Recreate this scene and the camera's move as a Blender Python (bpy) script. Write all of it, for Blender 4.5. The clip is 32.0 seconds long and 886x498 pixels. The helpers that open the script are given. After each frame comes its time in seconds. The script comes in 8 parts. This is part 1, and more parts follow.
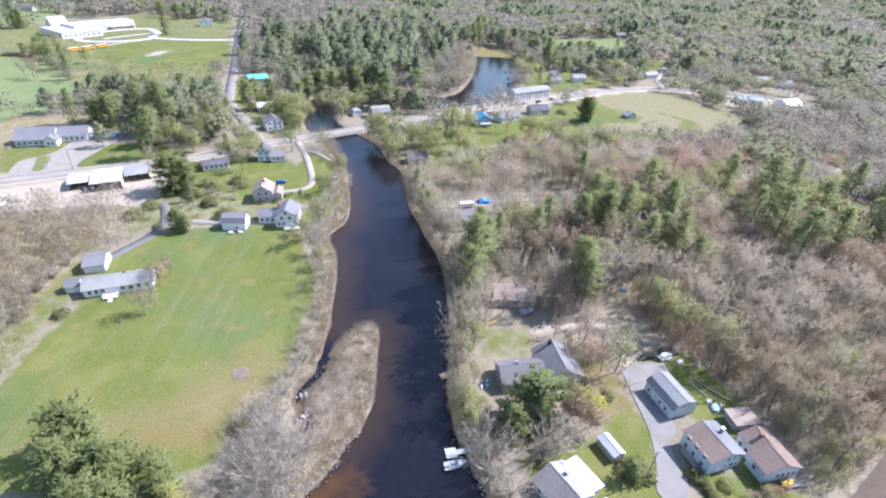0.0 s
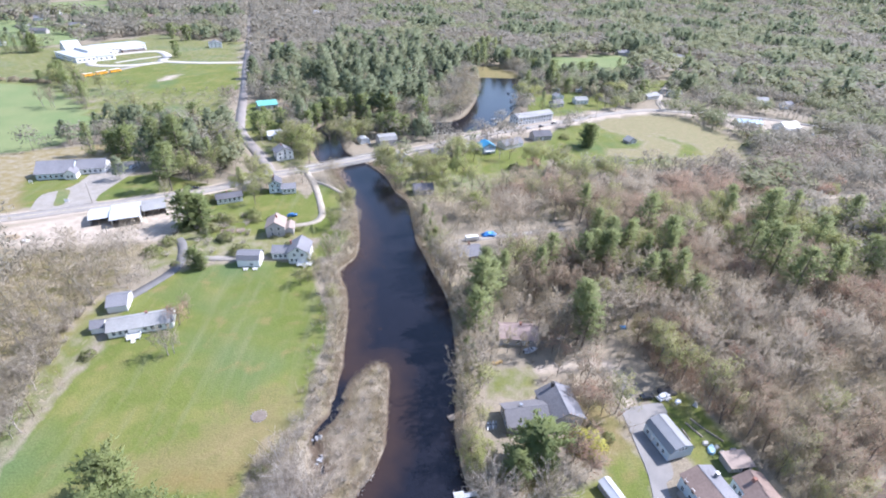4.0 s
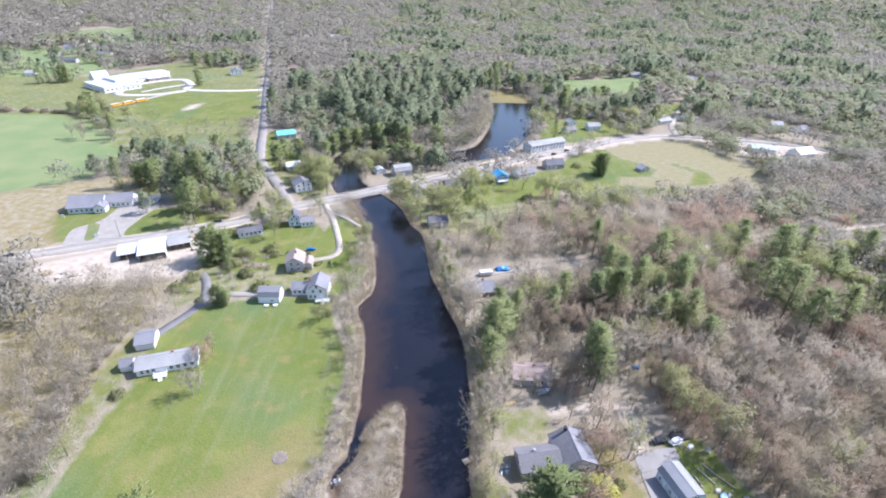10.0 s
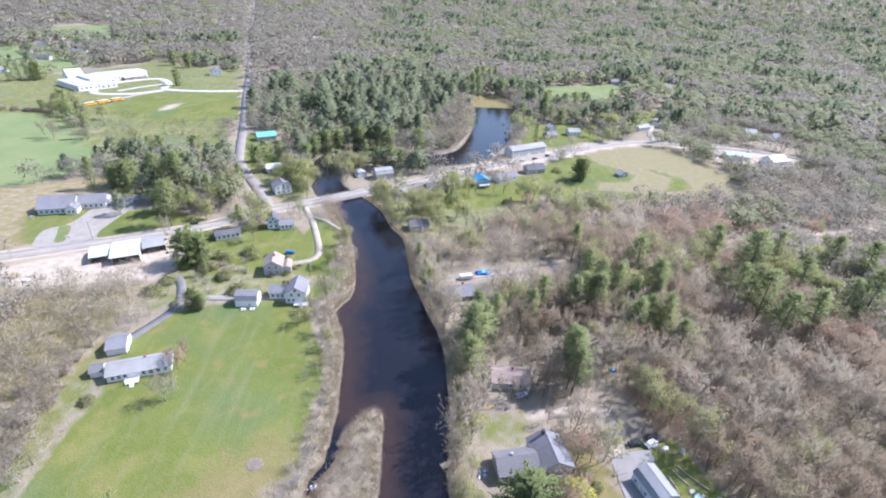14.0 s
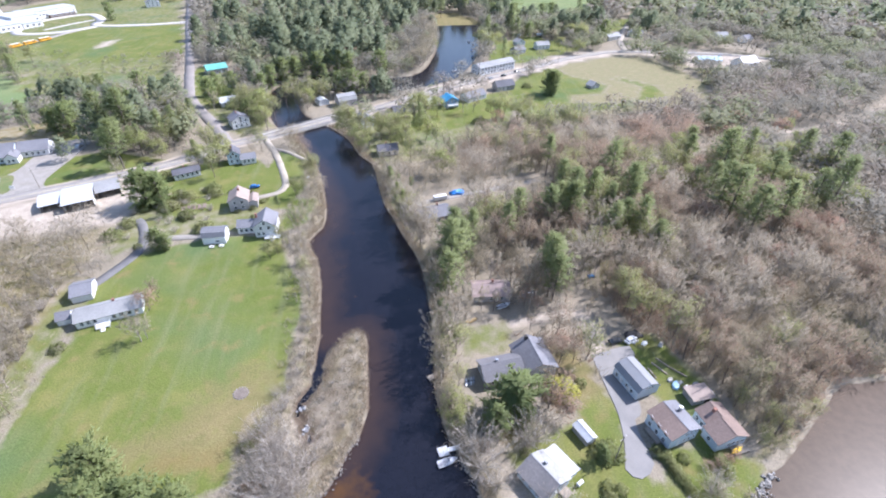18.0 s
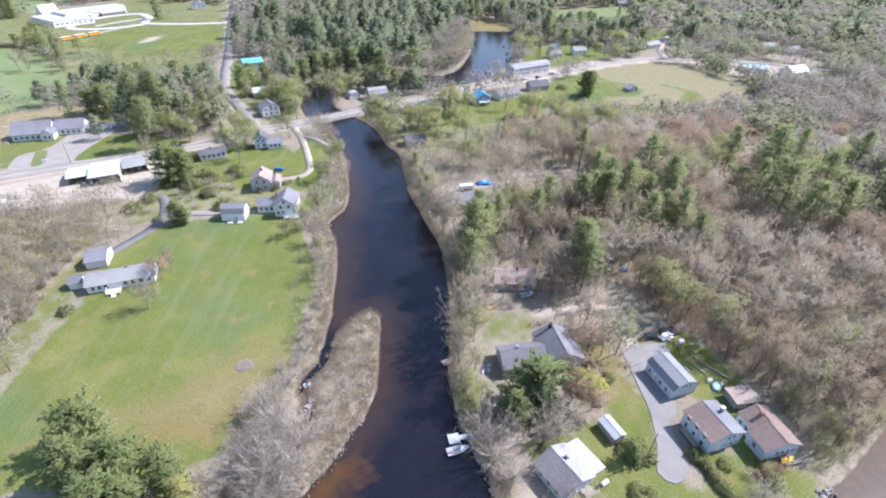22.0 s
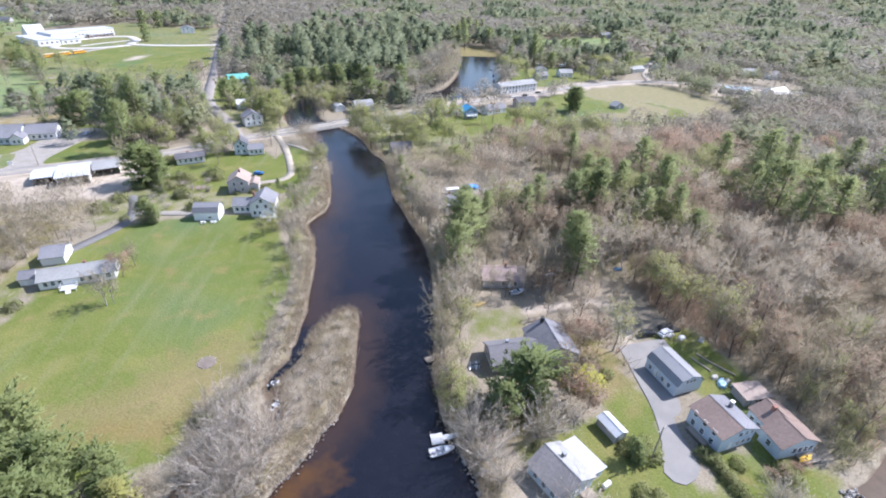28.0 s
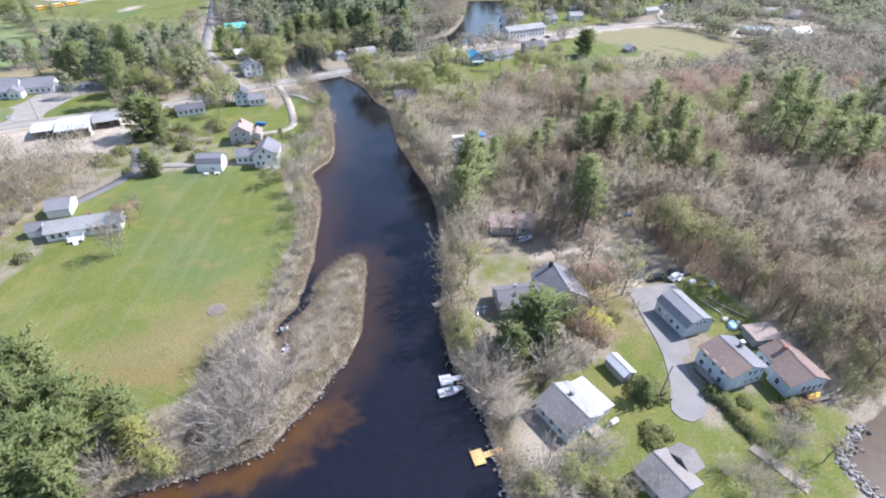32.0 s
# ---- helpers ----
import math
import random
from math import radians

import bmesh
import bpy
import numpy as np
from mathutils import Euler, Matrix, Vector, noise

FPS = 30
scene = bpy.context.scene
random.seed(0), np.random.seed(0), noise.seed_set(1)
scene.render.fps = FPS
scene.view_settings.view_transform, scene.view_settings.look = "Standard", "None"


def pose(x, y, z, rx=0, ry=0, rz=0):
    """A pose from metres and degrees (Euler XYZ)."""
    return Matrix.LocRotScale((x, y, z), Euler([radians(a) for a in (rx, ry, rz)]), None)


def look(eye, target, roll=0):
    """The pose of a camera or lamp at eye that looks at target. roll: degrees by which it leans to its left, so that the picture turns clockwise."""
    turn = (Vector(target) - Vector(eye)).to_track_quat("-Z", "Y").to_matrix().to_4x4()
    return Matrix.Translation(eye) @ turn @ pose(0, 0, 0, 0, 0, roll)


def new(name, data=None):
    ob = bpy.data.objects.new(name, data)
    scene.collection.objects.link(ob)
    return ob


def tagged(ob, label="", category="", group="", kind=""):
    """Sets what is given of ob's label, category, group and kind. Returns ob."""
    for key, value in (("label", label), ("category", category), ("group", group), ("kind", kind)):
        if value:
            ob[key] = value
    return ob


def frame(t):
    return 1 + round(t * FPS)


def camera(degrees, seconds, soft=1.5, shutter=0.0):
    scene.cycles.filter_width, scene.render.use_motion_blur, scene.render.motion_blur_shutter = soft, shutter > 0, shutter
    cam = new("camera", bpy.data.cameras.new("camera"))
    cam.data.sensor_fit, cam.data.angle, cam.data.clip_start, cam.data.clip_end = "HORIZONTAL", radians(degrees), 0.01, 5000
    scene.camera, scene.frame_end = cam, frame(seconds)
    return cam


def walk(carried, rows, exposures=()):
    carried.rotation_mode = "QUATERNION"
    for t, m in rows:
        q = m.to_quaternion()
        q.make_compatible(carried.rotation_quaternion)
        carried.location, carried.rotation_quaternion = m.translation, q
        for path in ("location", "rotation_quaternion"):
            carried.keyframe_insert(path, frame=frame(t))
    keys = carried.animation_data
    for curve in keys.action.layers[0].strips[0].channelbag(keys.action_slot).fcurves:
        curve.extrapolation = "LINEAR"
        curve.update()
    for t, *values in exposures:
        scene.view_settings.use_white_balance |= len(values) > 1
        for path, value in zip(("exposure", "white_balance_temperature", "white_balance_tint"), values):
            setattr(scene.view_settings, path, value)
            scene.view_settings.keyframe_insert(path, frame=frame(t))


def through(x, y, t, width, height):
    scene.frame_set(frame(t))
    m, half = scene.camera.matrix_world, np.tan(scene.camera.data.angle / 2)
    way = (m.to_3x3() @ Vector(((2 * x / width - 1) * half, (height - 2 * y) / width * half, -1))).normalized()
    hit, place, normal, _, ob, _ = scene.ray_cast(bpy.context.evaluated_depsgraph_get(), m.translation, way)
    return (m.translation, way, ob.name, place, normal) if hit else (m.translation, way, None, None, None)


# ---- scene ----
# ---- camera ----
cam = camera(84.84, 32.0, soft=2.0)


def aim(x, y, z, yaw, pitch, roll):
    """A pose from a place and yaw to the left of +y, pitch up and roll, in degrees."""
    return pose(x, y, z, 90 + pitch, 0, yaw) @ pose(0, 0, 0, 0, 0, roll)

walk(cam, [(t, aim(x, y, z, a, b, c)) for t, x, y, z, a, b, c in (
    (0.0, 2.92, -0.26, 97.69, -3.91, -31.82, 3.23),
    (0.5, 2.73, -0.23, 99.46, -4.06, -31.94, 3.10),
    (1.0, 2.46, -0.22, 101.11, -3.94, -31.95, 2.93),
    (1.5, 2.27, -0.31, 102.78, -3.61, -31.86, 2.47),
    (2.0, 1.92, -0.25, 104.42, -3.40, -31.94, 2.30),
    (2.5, 1.75, -0.16, 106.17, -3.27, -31.44, 2.43),
    (3.0, 1.55, -0.16, 107.74, -3.23, -31.27, 2.42),
    (3.5, 1.36, -0.20, 109.43, -3.36, -31.00, 2.58),
    (5.5, 0.64, -0.30, 116.13, -2.99, -31.00, 3.32),
    (6.0, 0.41, -0.35, 117.78, -3.23, -31.09, 3.37),
    (6.5, 0.08, -0.29, 119.29, -4.00, -30.74, 3.45),
    (7.0, -0.06, -0.39, 120.92, -4.47, -31.12, 3.32),
    (7.5, -0.33, -0.55, 122.34, -3.46, -30.80, 3.93),
    (7.7, -0.31, -0.64, 122.45, -1.55, -33.92, 1.72),
    (8.0, -0.28, -0.77, 122.62, -0.09, -36.39, -0.72),
    (8.2, -0.24, -0.56, 122.69, 0.09, -37.31, -0.68),
    (8.5, -0.18, -0.25, 122.79, 0.35, -35.35, -0.58),
    (8.7, -0.11, -0.15, 122.67, 0.34, -33.35, -0.46),
    (9.0, 0.00, 0.00, 122.50, 0.00, -30.81, -0.09),
    (9.5, 0.15, 0.25, 122.06, -1.04, -29.62, 0.57),
    (10.0, 0.48, 0.47, 121.95, -1.40, -29.41, 1.84),
    (10.5, 0.82, 0.59, 121.77, -1.42, -28.91, 3.23),
    (11.0, 1.12, 0.71, 121.66, -2.03, -29.44, 4.00),
    (11.5, 1.27, 0.66, 121.40, -2.83, -29.70, 3.64),
    (12.0, 1.37, 0.66, 121.64, -3.31, -30.36, 4.36),
    (12.5, 1.46, 0.61, 121.67, -3.35, -30.95, 4.20),
    (13.0, 1.60, 0.62, 121.79, -3.48, -31.54, 3.59),
    (13.5, 1.64, 0.58, 121.94, -3.71, -31.55, 3.68),
    (13.8, 1.60, 0.56, 122.01, -3.51, -29.52, 3.52),
    (14.0, 1.58, 0.55, 122.06, -3.72, -28.91, 3.21),
    (14.2, 1.64, 0.54, 122.00, -3.68, -29.73, 3.29),
    (14.5, 1.73, 0.52, 121.90, -3.50, -30.81, 3.64),
    (16.5, 2.35, 0.71, 118.96, -5.75, -32.93, 2.07),
    (16.8, 2.40, 0.74, 118.34, -3.67, -38.69, 1.56),
    (17.0, 2.43, 0.76, 117.93, -2.75, -37.90, 1.04),
    (17.2, 2.54, 0.78, 116.95, -3.08, -34.56, 0.90),
    (17.5, 2.71, 0.81, 115.49, -2.76, -31.82, -1.14),
    (17.7, 2.73, 0.88, 114.92, -5.14, -34.90, -1.28),
    (18.0, 2.76, 0.98, 114.06, -7.27, -36.36, 0.77),
    (18.3, 3.03, 1.21, 112.85, -7.35, -36.06, 2.82),
    (18.5, 3.21, 1.37, 112.04, -8.77, -34.38, 3.29),
    (18.7, 2.98, 1.42, 111.29, -8.50, -31.88, 3.95),
    (19.0, 2.64, 1.50, 110.17, -7.15, -31.58, 3.62),
    (19.3, 3.41, 1.35, 109.05, -0.00, -34.68, 0.09),
    (19.5, 3.92, 1.25, 108.31, -3.13, -36.84, 3.48),
    (19.7, 4.04, 1.50, 107.61, -6.76, -32.79, 2.51),
    (20.0, 4.22, 1.87, 106.55, -10.51, -31.75, 4.50),
    (20.3, 4.36, 1.49, 105.33, -10.72, -31.44, 5.87),
    (20.5, 4.45, 1.23, 104.51, -7.83, -34.95, 1.83),
    (20.7, 4.42, 1.53, 104.01, -10.34, -35.60, 2.95),
    (21.0, 4.37, 1.99, 103.26, -11.73, -32.56, 2.88),
    (21.3, 4.55, 1.80, 102.32, -10.10, -30.60, 2.67),
    (21.5, 4.67, 1.67, 101.69, -7.58, -35.40, 3.91),
    (21.7, 4.73, 1.57, 100.89, -6.43, -34.40, 3.40),
    (22.0, 4.81, 1.42, 99.68, -3.32, -34.48, 1.21),
    (22.3, 4.77, 1.55, 98.60, -6.70, -31.94, 0.08),
    (22.5, 4.75, 1.64, 97.88, -7.55, -30.99, 2.30),
    (22.7, 4.89, 1.77, 97.38, -6.35, -34.34, -0.14),
    (23.0, 5.10, 1.97, 96.63, -8.81, -33.21, 4.06),
    (23.3, 5.21, 1.93, 95.49, -6.89, -32.86, 1.16),
    (23.5, 5.28, 1.90, 94.73, -11.17, -32.80, 2.65),
    (23.7, 5.22, 1.86, 94.22, -7.27, -33.81, 0.49),
    (24.0, 5.12, 1.80, 93.45, -3.41, -32.26, 0.64),
    (24.3, 5.47, 2.00, 92.71, -6.29, -31.88, 1.47),
    (24.5, 5.71, 2.14, 92.21, -6.83, -31.36, 0.31),
    (24.7, 5.61, 2.17, 91.64, -6.84, -30.70, 1.44),
    (25.0, 5.46, 2.22, 90.79, -5.60, -30.62, 1.45),
    (25.3, 5.65, 2.19, 90.09, -4.65, -31.35, 1.01),
    (25.5, 5.77, 2.17, 89.62, -3.75, -32.91, 1.62),
    (27.5, 6.15, 2.54, 85.61, -4.46, -30.56, 2.02),
    (28.0, 6.27, 2.50, 84.76, -4.83, -30.50, 2.14),
    (28.5, 6.10, 2.59, 84.17, -3.50, -30.34, 1.77),
    (29.0, 6.40, 2.46, 84.26, -3.10, -29.85, 1.68),
    (29.5, 6.32, 2.50, 84.43, -4.20, -31.36, 1.75),
    (30.0, 6.25, 2.41, 84.61, -4.41, -31.55, 2.65),
    (30.5, 6.31, 2.35, 84.37, -4.54, -31.76, 2.38),
    (31.0, 6.23, 2.40, 83.87, -4.52, -31.73, 2.31),
    (31.2, 6.26, 2.42, 83.43, -4.88, -32.64, 2.19),
    (31.5, 6.31, 2.45, 82.77, -3.71, -35.40, 0.86),
    (31.7, 6.40, 2.45, 82.14, -2.87, -33.89, 0.20),
    (32.0, 6.53, 2.46, 81.20, -3.93, -35.57, 0.92),
)], [(0.0, 1.53, 5870, 19), (9.0, 1.55, 5820, 19), (14.0, 1.52, 5820, 19), (20.0, 1.45, 5870, 19), (32.0, 1.41, 5950, 17)])


# ---- sky, sun ----
SUN_EL, SUN_AZ = radians(46), radians(72)
world = bpy.data.worlds.new("sky")
scene.world = world
world.use_nodes = True
wn = world.node_tree
sky = wn.nodes.new("ShaderNodeTexSky")
sky.sky_type, sky.sun_disc = "NISHITA", False
sky.sun_elevation, sky.sun_rotation = SUN_EL, SUN_AZ
sky.dust_density, sky.air_density = 0.8, 1.15
wn.links.new(sky.outputs[0], wn.nodes["Background"].inputs[0])
wn.nodes["Background"].inputs[1].default_value = 0.092
sun_way = Vector((math.sin(SUN_AZ) * math.cos(SUN_EL), math.cos(SUN_AZ) * math.cos(SUN_EL), math.sin(SUN_EL)))
lamp = bpy.data.lights.new("sun", "SUN")
lamp.energy, lamp.angle, lamp.color = 3.15, radians(0.6), (1.0, 0.965, 0.92)
sun = new("sun", lamp)
sun.matrix_world = look(sun_way * 400, (0, 0, 0))


# ---- materials ----
def mat(name, color, rough=0.8, vary=0.25, scale=1.0, bump=0.0, metal=0.0, each=0.0, tint=None, fine=None, spec=0.5):
    """A surface with two scales of noise; each: how much repeats differ; tint: a second colour reached by the coarse noise."""
    m = bpy.data.materials.new(name)
    m.use_nodes = True
    n, l = m.node_tree.nodes, m.node_tree.links
    b = n["Principled BSDF"]
    b.inputs["Roughness"].default_value, b.inputs["Metallic"].default_value = rough, metal
    b.inputs["Specular IOR Level"].default_value = spec
    geo = n.new("ShaderNodeNewGeometry")
    big, small = n.new("ShaderNodeTexNoise"), n.new("ShaderNodeTexNoise")
    big.inputs["Scale"].default_value, small.inputs["Scale"].default_value = scale * 0.3, (fine or scale * 4)
    big.inputs["Detail"].default_value = small.inputs["Detail"].default_value = 4
    for t in (big, small):
        l.new(geo.outputs["Position"], t.inputs["Vector"])
    mix = n.new("ShaderNodeMix")
    mix.data_type = "RGBA"
    mix.inputs["A"].default_value = (*color, 1)
    mix.inputs["B"].default_value = (*(tint or [c * 0.7 for c in color]), 1)
    ramp = n.new("ShaderNodeMapRange")
    ramp.inputs["From Min"].default_value, ramp.inputs["From Max"].default_value = 0.38, 0.66
    l.new(big.outputs["Fac"], ramp.inputs["Value"])
    l.new(ramp.outputs[0], mix.inputs["Factor"])
    hsv = n.new("ShaderNodeHueSaturation")
    l.new(mix.outputs["Result"], hsv.inputs["Color"])
    val = n.new("ShaderNodeMapRange")
    val.inputs["From Min"].default_value, val.inputs["From Max"].default_value = 0.3, 0.7
    val.inputs["To Min"].default_value, val.inputs["To Max"].default_value = 1 - vary, 1 + vary
    l.new(small.outputs["Fac"], val.inputs["Value"])
    out = val.outputs[0]
    if each:
        info, rnd, mul = n.new("ShaderNodeObjectInfo"), n.new("ShaderNodeMapRange"), n.new("ShaderNodeMath")
        rnd.inputs["To Min"].default_value, rnd.inputs["To Max"].default_value = 1 - each, 1 + each
        mul.operation = "MULTIPLY"
        l.new(info.outputs["Random"], rnd.inputs["Value"])
        l.new(out, mul.inputs[0])
        l.new(rnd.outputs[0], mul.inputs[1])
        out = mul.outputs[0]
    l.new(out, hsv.inputs["Value"])
    l.new(hsv.outputs["Color"], b.inputs["Base Color"])
    if bump:
        bn = n.new("ShaderNodeBump")
        bn.inputs["Strength"].default_value, bn.inputs["Distance"].default_value = bump, 0.05
        l.new(small.outputs["Fac"], bn.inputs["Height"])
        l.new(bn.outputs[0], b.inputs["Normal"])
    return m


def leaf_mat(name, color, other, rough=0.7, through=0.25):
    """Foliage or twigs: a colour that drifts to another by the mesh's own 'tint' and by the object, some light passing through."""
    m = bpy.data.materials.new(name)
    m.use_nodes = True
    n, l = m.node_tree.nodes, m.node_tree.links
    b = n["Principled BSDF"]
    b.inputs["Roughness"].default_value = rough
    b.inputs["Specular IOR Level"].default_value = 0.25
    at, info, geo, add = n.new("ShaderNodeAttribute"), n.new("ShaderNodeObjectInfo"), n.new("ShaderNodeNewGeometry"), n.new("ShaderNodeMath")
    at.attribute_name = "tint"
    add.operation = "ADD"
    l.new(at.outputs["Fac"], add.inputs[0])
    l.new(info.outputs["Random"], add.inputs[1])
    frac = n.new("ShaderNodeMath")
    frac.operation = "FRACT"
    l.new(add.outputs[0], frac.inputs[0])
    mix = n.new("ShaderNodeMix")
    mix.data_type = "RGBA"
    mix.inputs["A"].default_value, mix.inputs["B"].default_value = (*color, 1), (*other, 1)
    l.new(frac.outputs[0], mix.inputs["Factor"])
    hsv, val = n.new("ShaderNodeHueSaturation"), n.new("ShaderNodeMapRange")
    val.inputs["To Min"].default_value, val.inputs["To Max"].default_value = 0.9, 1.1
    l.new(geo.outputs["Random Per Island"], val.inputs["Value"])
    l.new(val.outputs[0], hsv.inputs["Value"])
    l.new(mix.outputs["Result"], hsv.inputs["Color"])
    l.new(hsv.outputs["Color"], b.inputs["Base Color"])
    if through:
        tr, ms = n.new("ShaderNodeBsdfTranslucent"), n.new("ShaderNodeMixShader")
        ms.inputs[0].default_value = through
        l.new(hsv.outputs["Color"], tr.inputs["Color"])
        l.new(b.outputs[0], ms.inputs[1])
        l.new(tr.outputs[0], ms.inputs[2])
        l.new(ms.outputs[0], n["Material Output"].inputs["Surface"])
    return m


def ground_mat():
    """Leaf litter, lawn, dry grass, bare dirt and mud, blended by the sheet's two zone layers with ragged edges."""
    m = bpy.data.materials.new("ground_cover")
    m.use_nodes = True
    n, l = m.node_tree.nodes, m.node_tree.links
    b = n["Principled BSDF"]
    b.inputs["Roughness"].default_value, b.inputs["Specular IOR Level"].default_value = 0.95, 0.15
    geo = n.new("ShaderNodeNewGeometry")

    def noise_at(scale, detail=5):
        t = n.new("ShaderNodeTexNoise")
        t.inputs["Scale"].default_value, t.inputs["Detail"].default_value = scale, detail
        l.new(geo.outputs["Position"], t.inputs["Vector"])
        return t.outputs["Fac"]

    def between(a, b2, fac, lo=0.35, hi=0.65):
        r, mx = n.new("ShaderNodeMapRange"), n.new("ShaderNodeMix")
        r.inputs["From Min"].default_value, r.inputs["From Max"].default_value = lo, hi
        l.new(fac, r.inputs["Value"])
        mx.data_type = "RGBA"
        l.new(r.outputs[0], mx.inputs["Factor"])
        for key, v in (("A", a), ("B", b2)):
            if isinstance(v, tuple):
                mx.inputs[key].default_value = (*v, 1)
            else:
                l.new(v, mx.inputs[key])
        return mx.outputs["Result"]

    coarse, mid, fine = noise_at(0.035), noise_at(0.25), noise_at(2.2)
    litter = between(between((0.235, 0.205, 0.155), (0.285, 0.245, 0.185), coarse), (0.19, 0.165, 0.12), mid, 0.5, 0.8)
    lawn = between(between((0.112, 0.14, 0.032), (0.145, 0.163, 0.045), coarse), (0.165, 0.165, 0.062), mid, 0.5, 0.85)
    lawn = between(lawn, (0.215, 0.192, 0.072), noise_at(0.07, 6), 0.53, 0.82)
    lawn = between(lawn, (0.1, 0.143, 0.055), noise_at(0.022, 3), 0.52, 0.7)
    turn, streak = n.new("ShaderNodeMapping"), n.new("ShaderNodeTexNoise")
    turn.inputs["Rotation"].default_value = (0, 0, radians(-12))
    turn.inputs["Scale"].default_value = (0.26, 0.03, 1)
    streak.inputs["Scale"].default_value, streak.inputs["Detail"].default_value = 1.0, 3
    l.new(geo.outputs["Position"], turn.inputs["Vector"])
    l.new(turn.outputs[0], streak.inputs["Vector"])
    lawn = between(lawn, (0.165, 0.178, 0.08), streak.outputs["Fac"], 0.5, 0.85)
    lawn = between(lawn, (0.2, 0.168, 0.07), noise_at(0.13, 4), 0.58, 0.78)
    dry = between((0.225, 0.18, 0.088), (0.17, 0.155, 0.064), mid)
    dirt = between((0.45, 0.39, 0.315), (0.345, 0.295, 0.24), mid)
    mud = between((0.095, 0.07, 0.05), (0.135, 0.105, 0.075), mid)
    # Far fields: grass made paler and bluer, with haze put into the colour.
    hazy_pasture = between((0.15, 0.2, 0.085), (0.2, 0.228, 0.105), coarse)
    red = between((0.22, 0.145, 0.065), (0.18, 0.16, 0.065), mid)
    hay = between((0.25, 0.212, 0.125), (0.2, 0.192, 0.098), mid, 0.3, 0.7)
    zones = []
    for name in ("zone", "zone_more", "zone_hay"):
        at, sp = n.new("ShaderNodeAttribute"), n.new("ShaderNodeSeparateColor")
        at.attribute_name = name
        l.new(at.outputs["Color"], sp.inputs[0])
        zones += [sp.outputs[0], sp.outputs[1], sp.outputs[2]]
    shift = n.new("ShaderNodeMath")
    shift.operation, shift.inputs[1].default_value = "SUBTRACT", 0.5
    l.new(mid, shift.inputs[0])
    col = litter
    for z, c in zip(zones, (lawn, dry, dirt, mud, red, hazy_pasture, hay)):
        s = n.new("ShaderNodeMath")
        s.operation, s.inputs[1].default_value = "MULTIPLY_ADD", 0.9
        l.new(shift.outputs[0], s.inputs[0])
        l.new(z, s.inputs[2])
        col = between(col, c, s.outputs[0], 0.3, 0.7)
    hsv, val = n.new("ShaderNodeHueSaturation"), n.new("ShaderNodeMapRange")
    val.inputs["From Min"].default_value, val.inputs["From Max"].default_value = 0.3, 0.7
    val.inputs["To Min"].default_value, val.inputs["To Max"].default_value = 0.78, 1.2
    l.new(fine, val.inputs["Value"])
    l.new(val.outputs[0], hsv.inputs["Value"])
    l.new(col, hsv.inputs["Color"])
    l.new(hsv.outputs["Color"], b.inputs["Base Color"])
    bn = n.new("ShaderNodeBump")
    bn.inputs["Strength"].default_value, bn.inputs["Distance"].default_value = 0.5, 0.25
    l.new(fine, bn.inputs["Height"])
    l.new(bn.outputs[0], b.inputs["Normal"])
    return m


def water_mat(name, deep, silt, spread=0.03, wave_depth=0.45, spec=0.75):
    """Still, peaty water: its body scatters a little brown light, its face mirrors the sky."""
    m = mat(name, deep, rough=0.16, vary=0.12, scale=spread, tint=silt, fine=0.6)
    n, l = m.node_tree.nodes, m.node_tree.links
    b = n["Principled BSDF"]
    b.inputs["IOR"].default_value = 1.33
    b.inputs["Specular IOR Level"].default_value = spec
    geo, wave, bn = n.new("ShaderNodeNewGeometry"), n.new("ShaderNodeTexNoise"), n.new("ShaderNodeBump")
    wave.inputs["Scale"].default_value, wave.inputs["Detail"].default_value = 1.4, 3
    bn.inputs["Strength"].default_value, bn.inputs["Distance"].default_value = wave_depth, 0.05
    l.new(geo.outputs["Position"], wave.inputs["Vector"])
    l.new(wave.outputs["Fac"], bn.inputs["Height"])
    l.new(bn.outputs[0], b.inputs["Normal"])
    return m


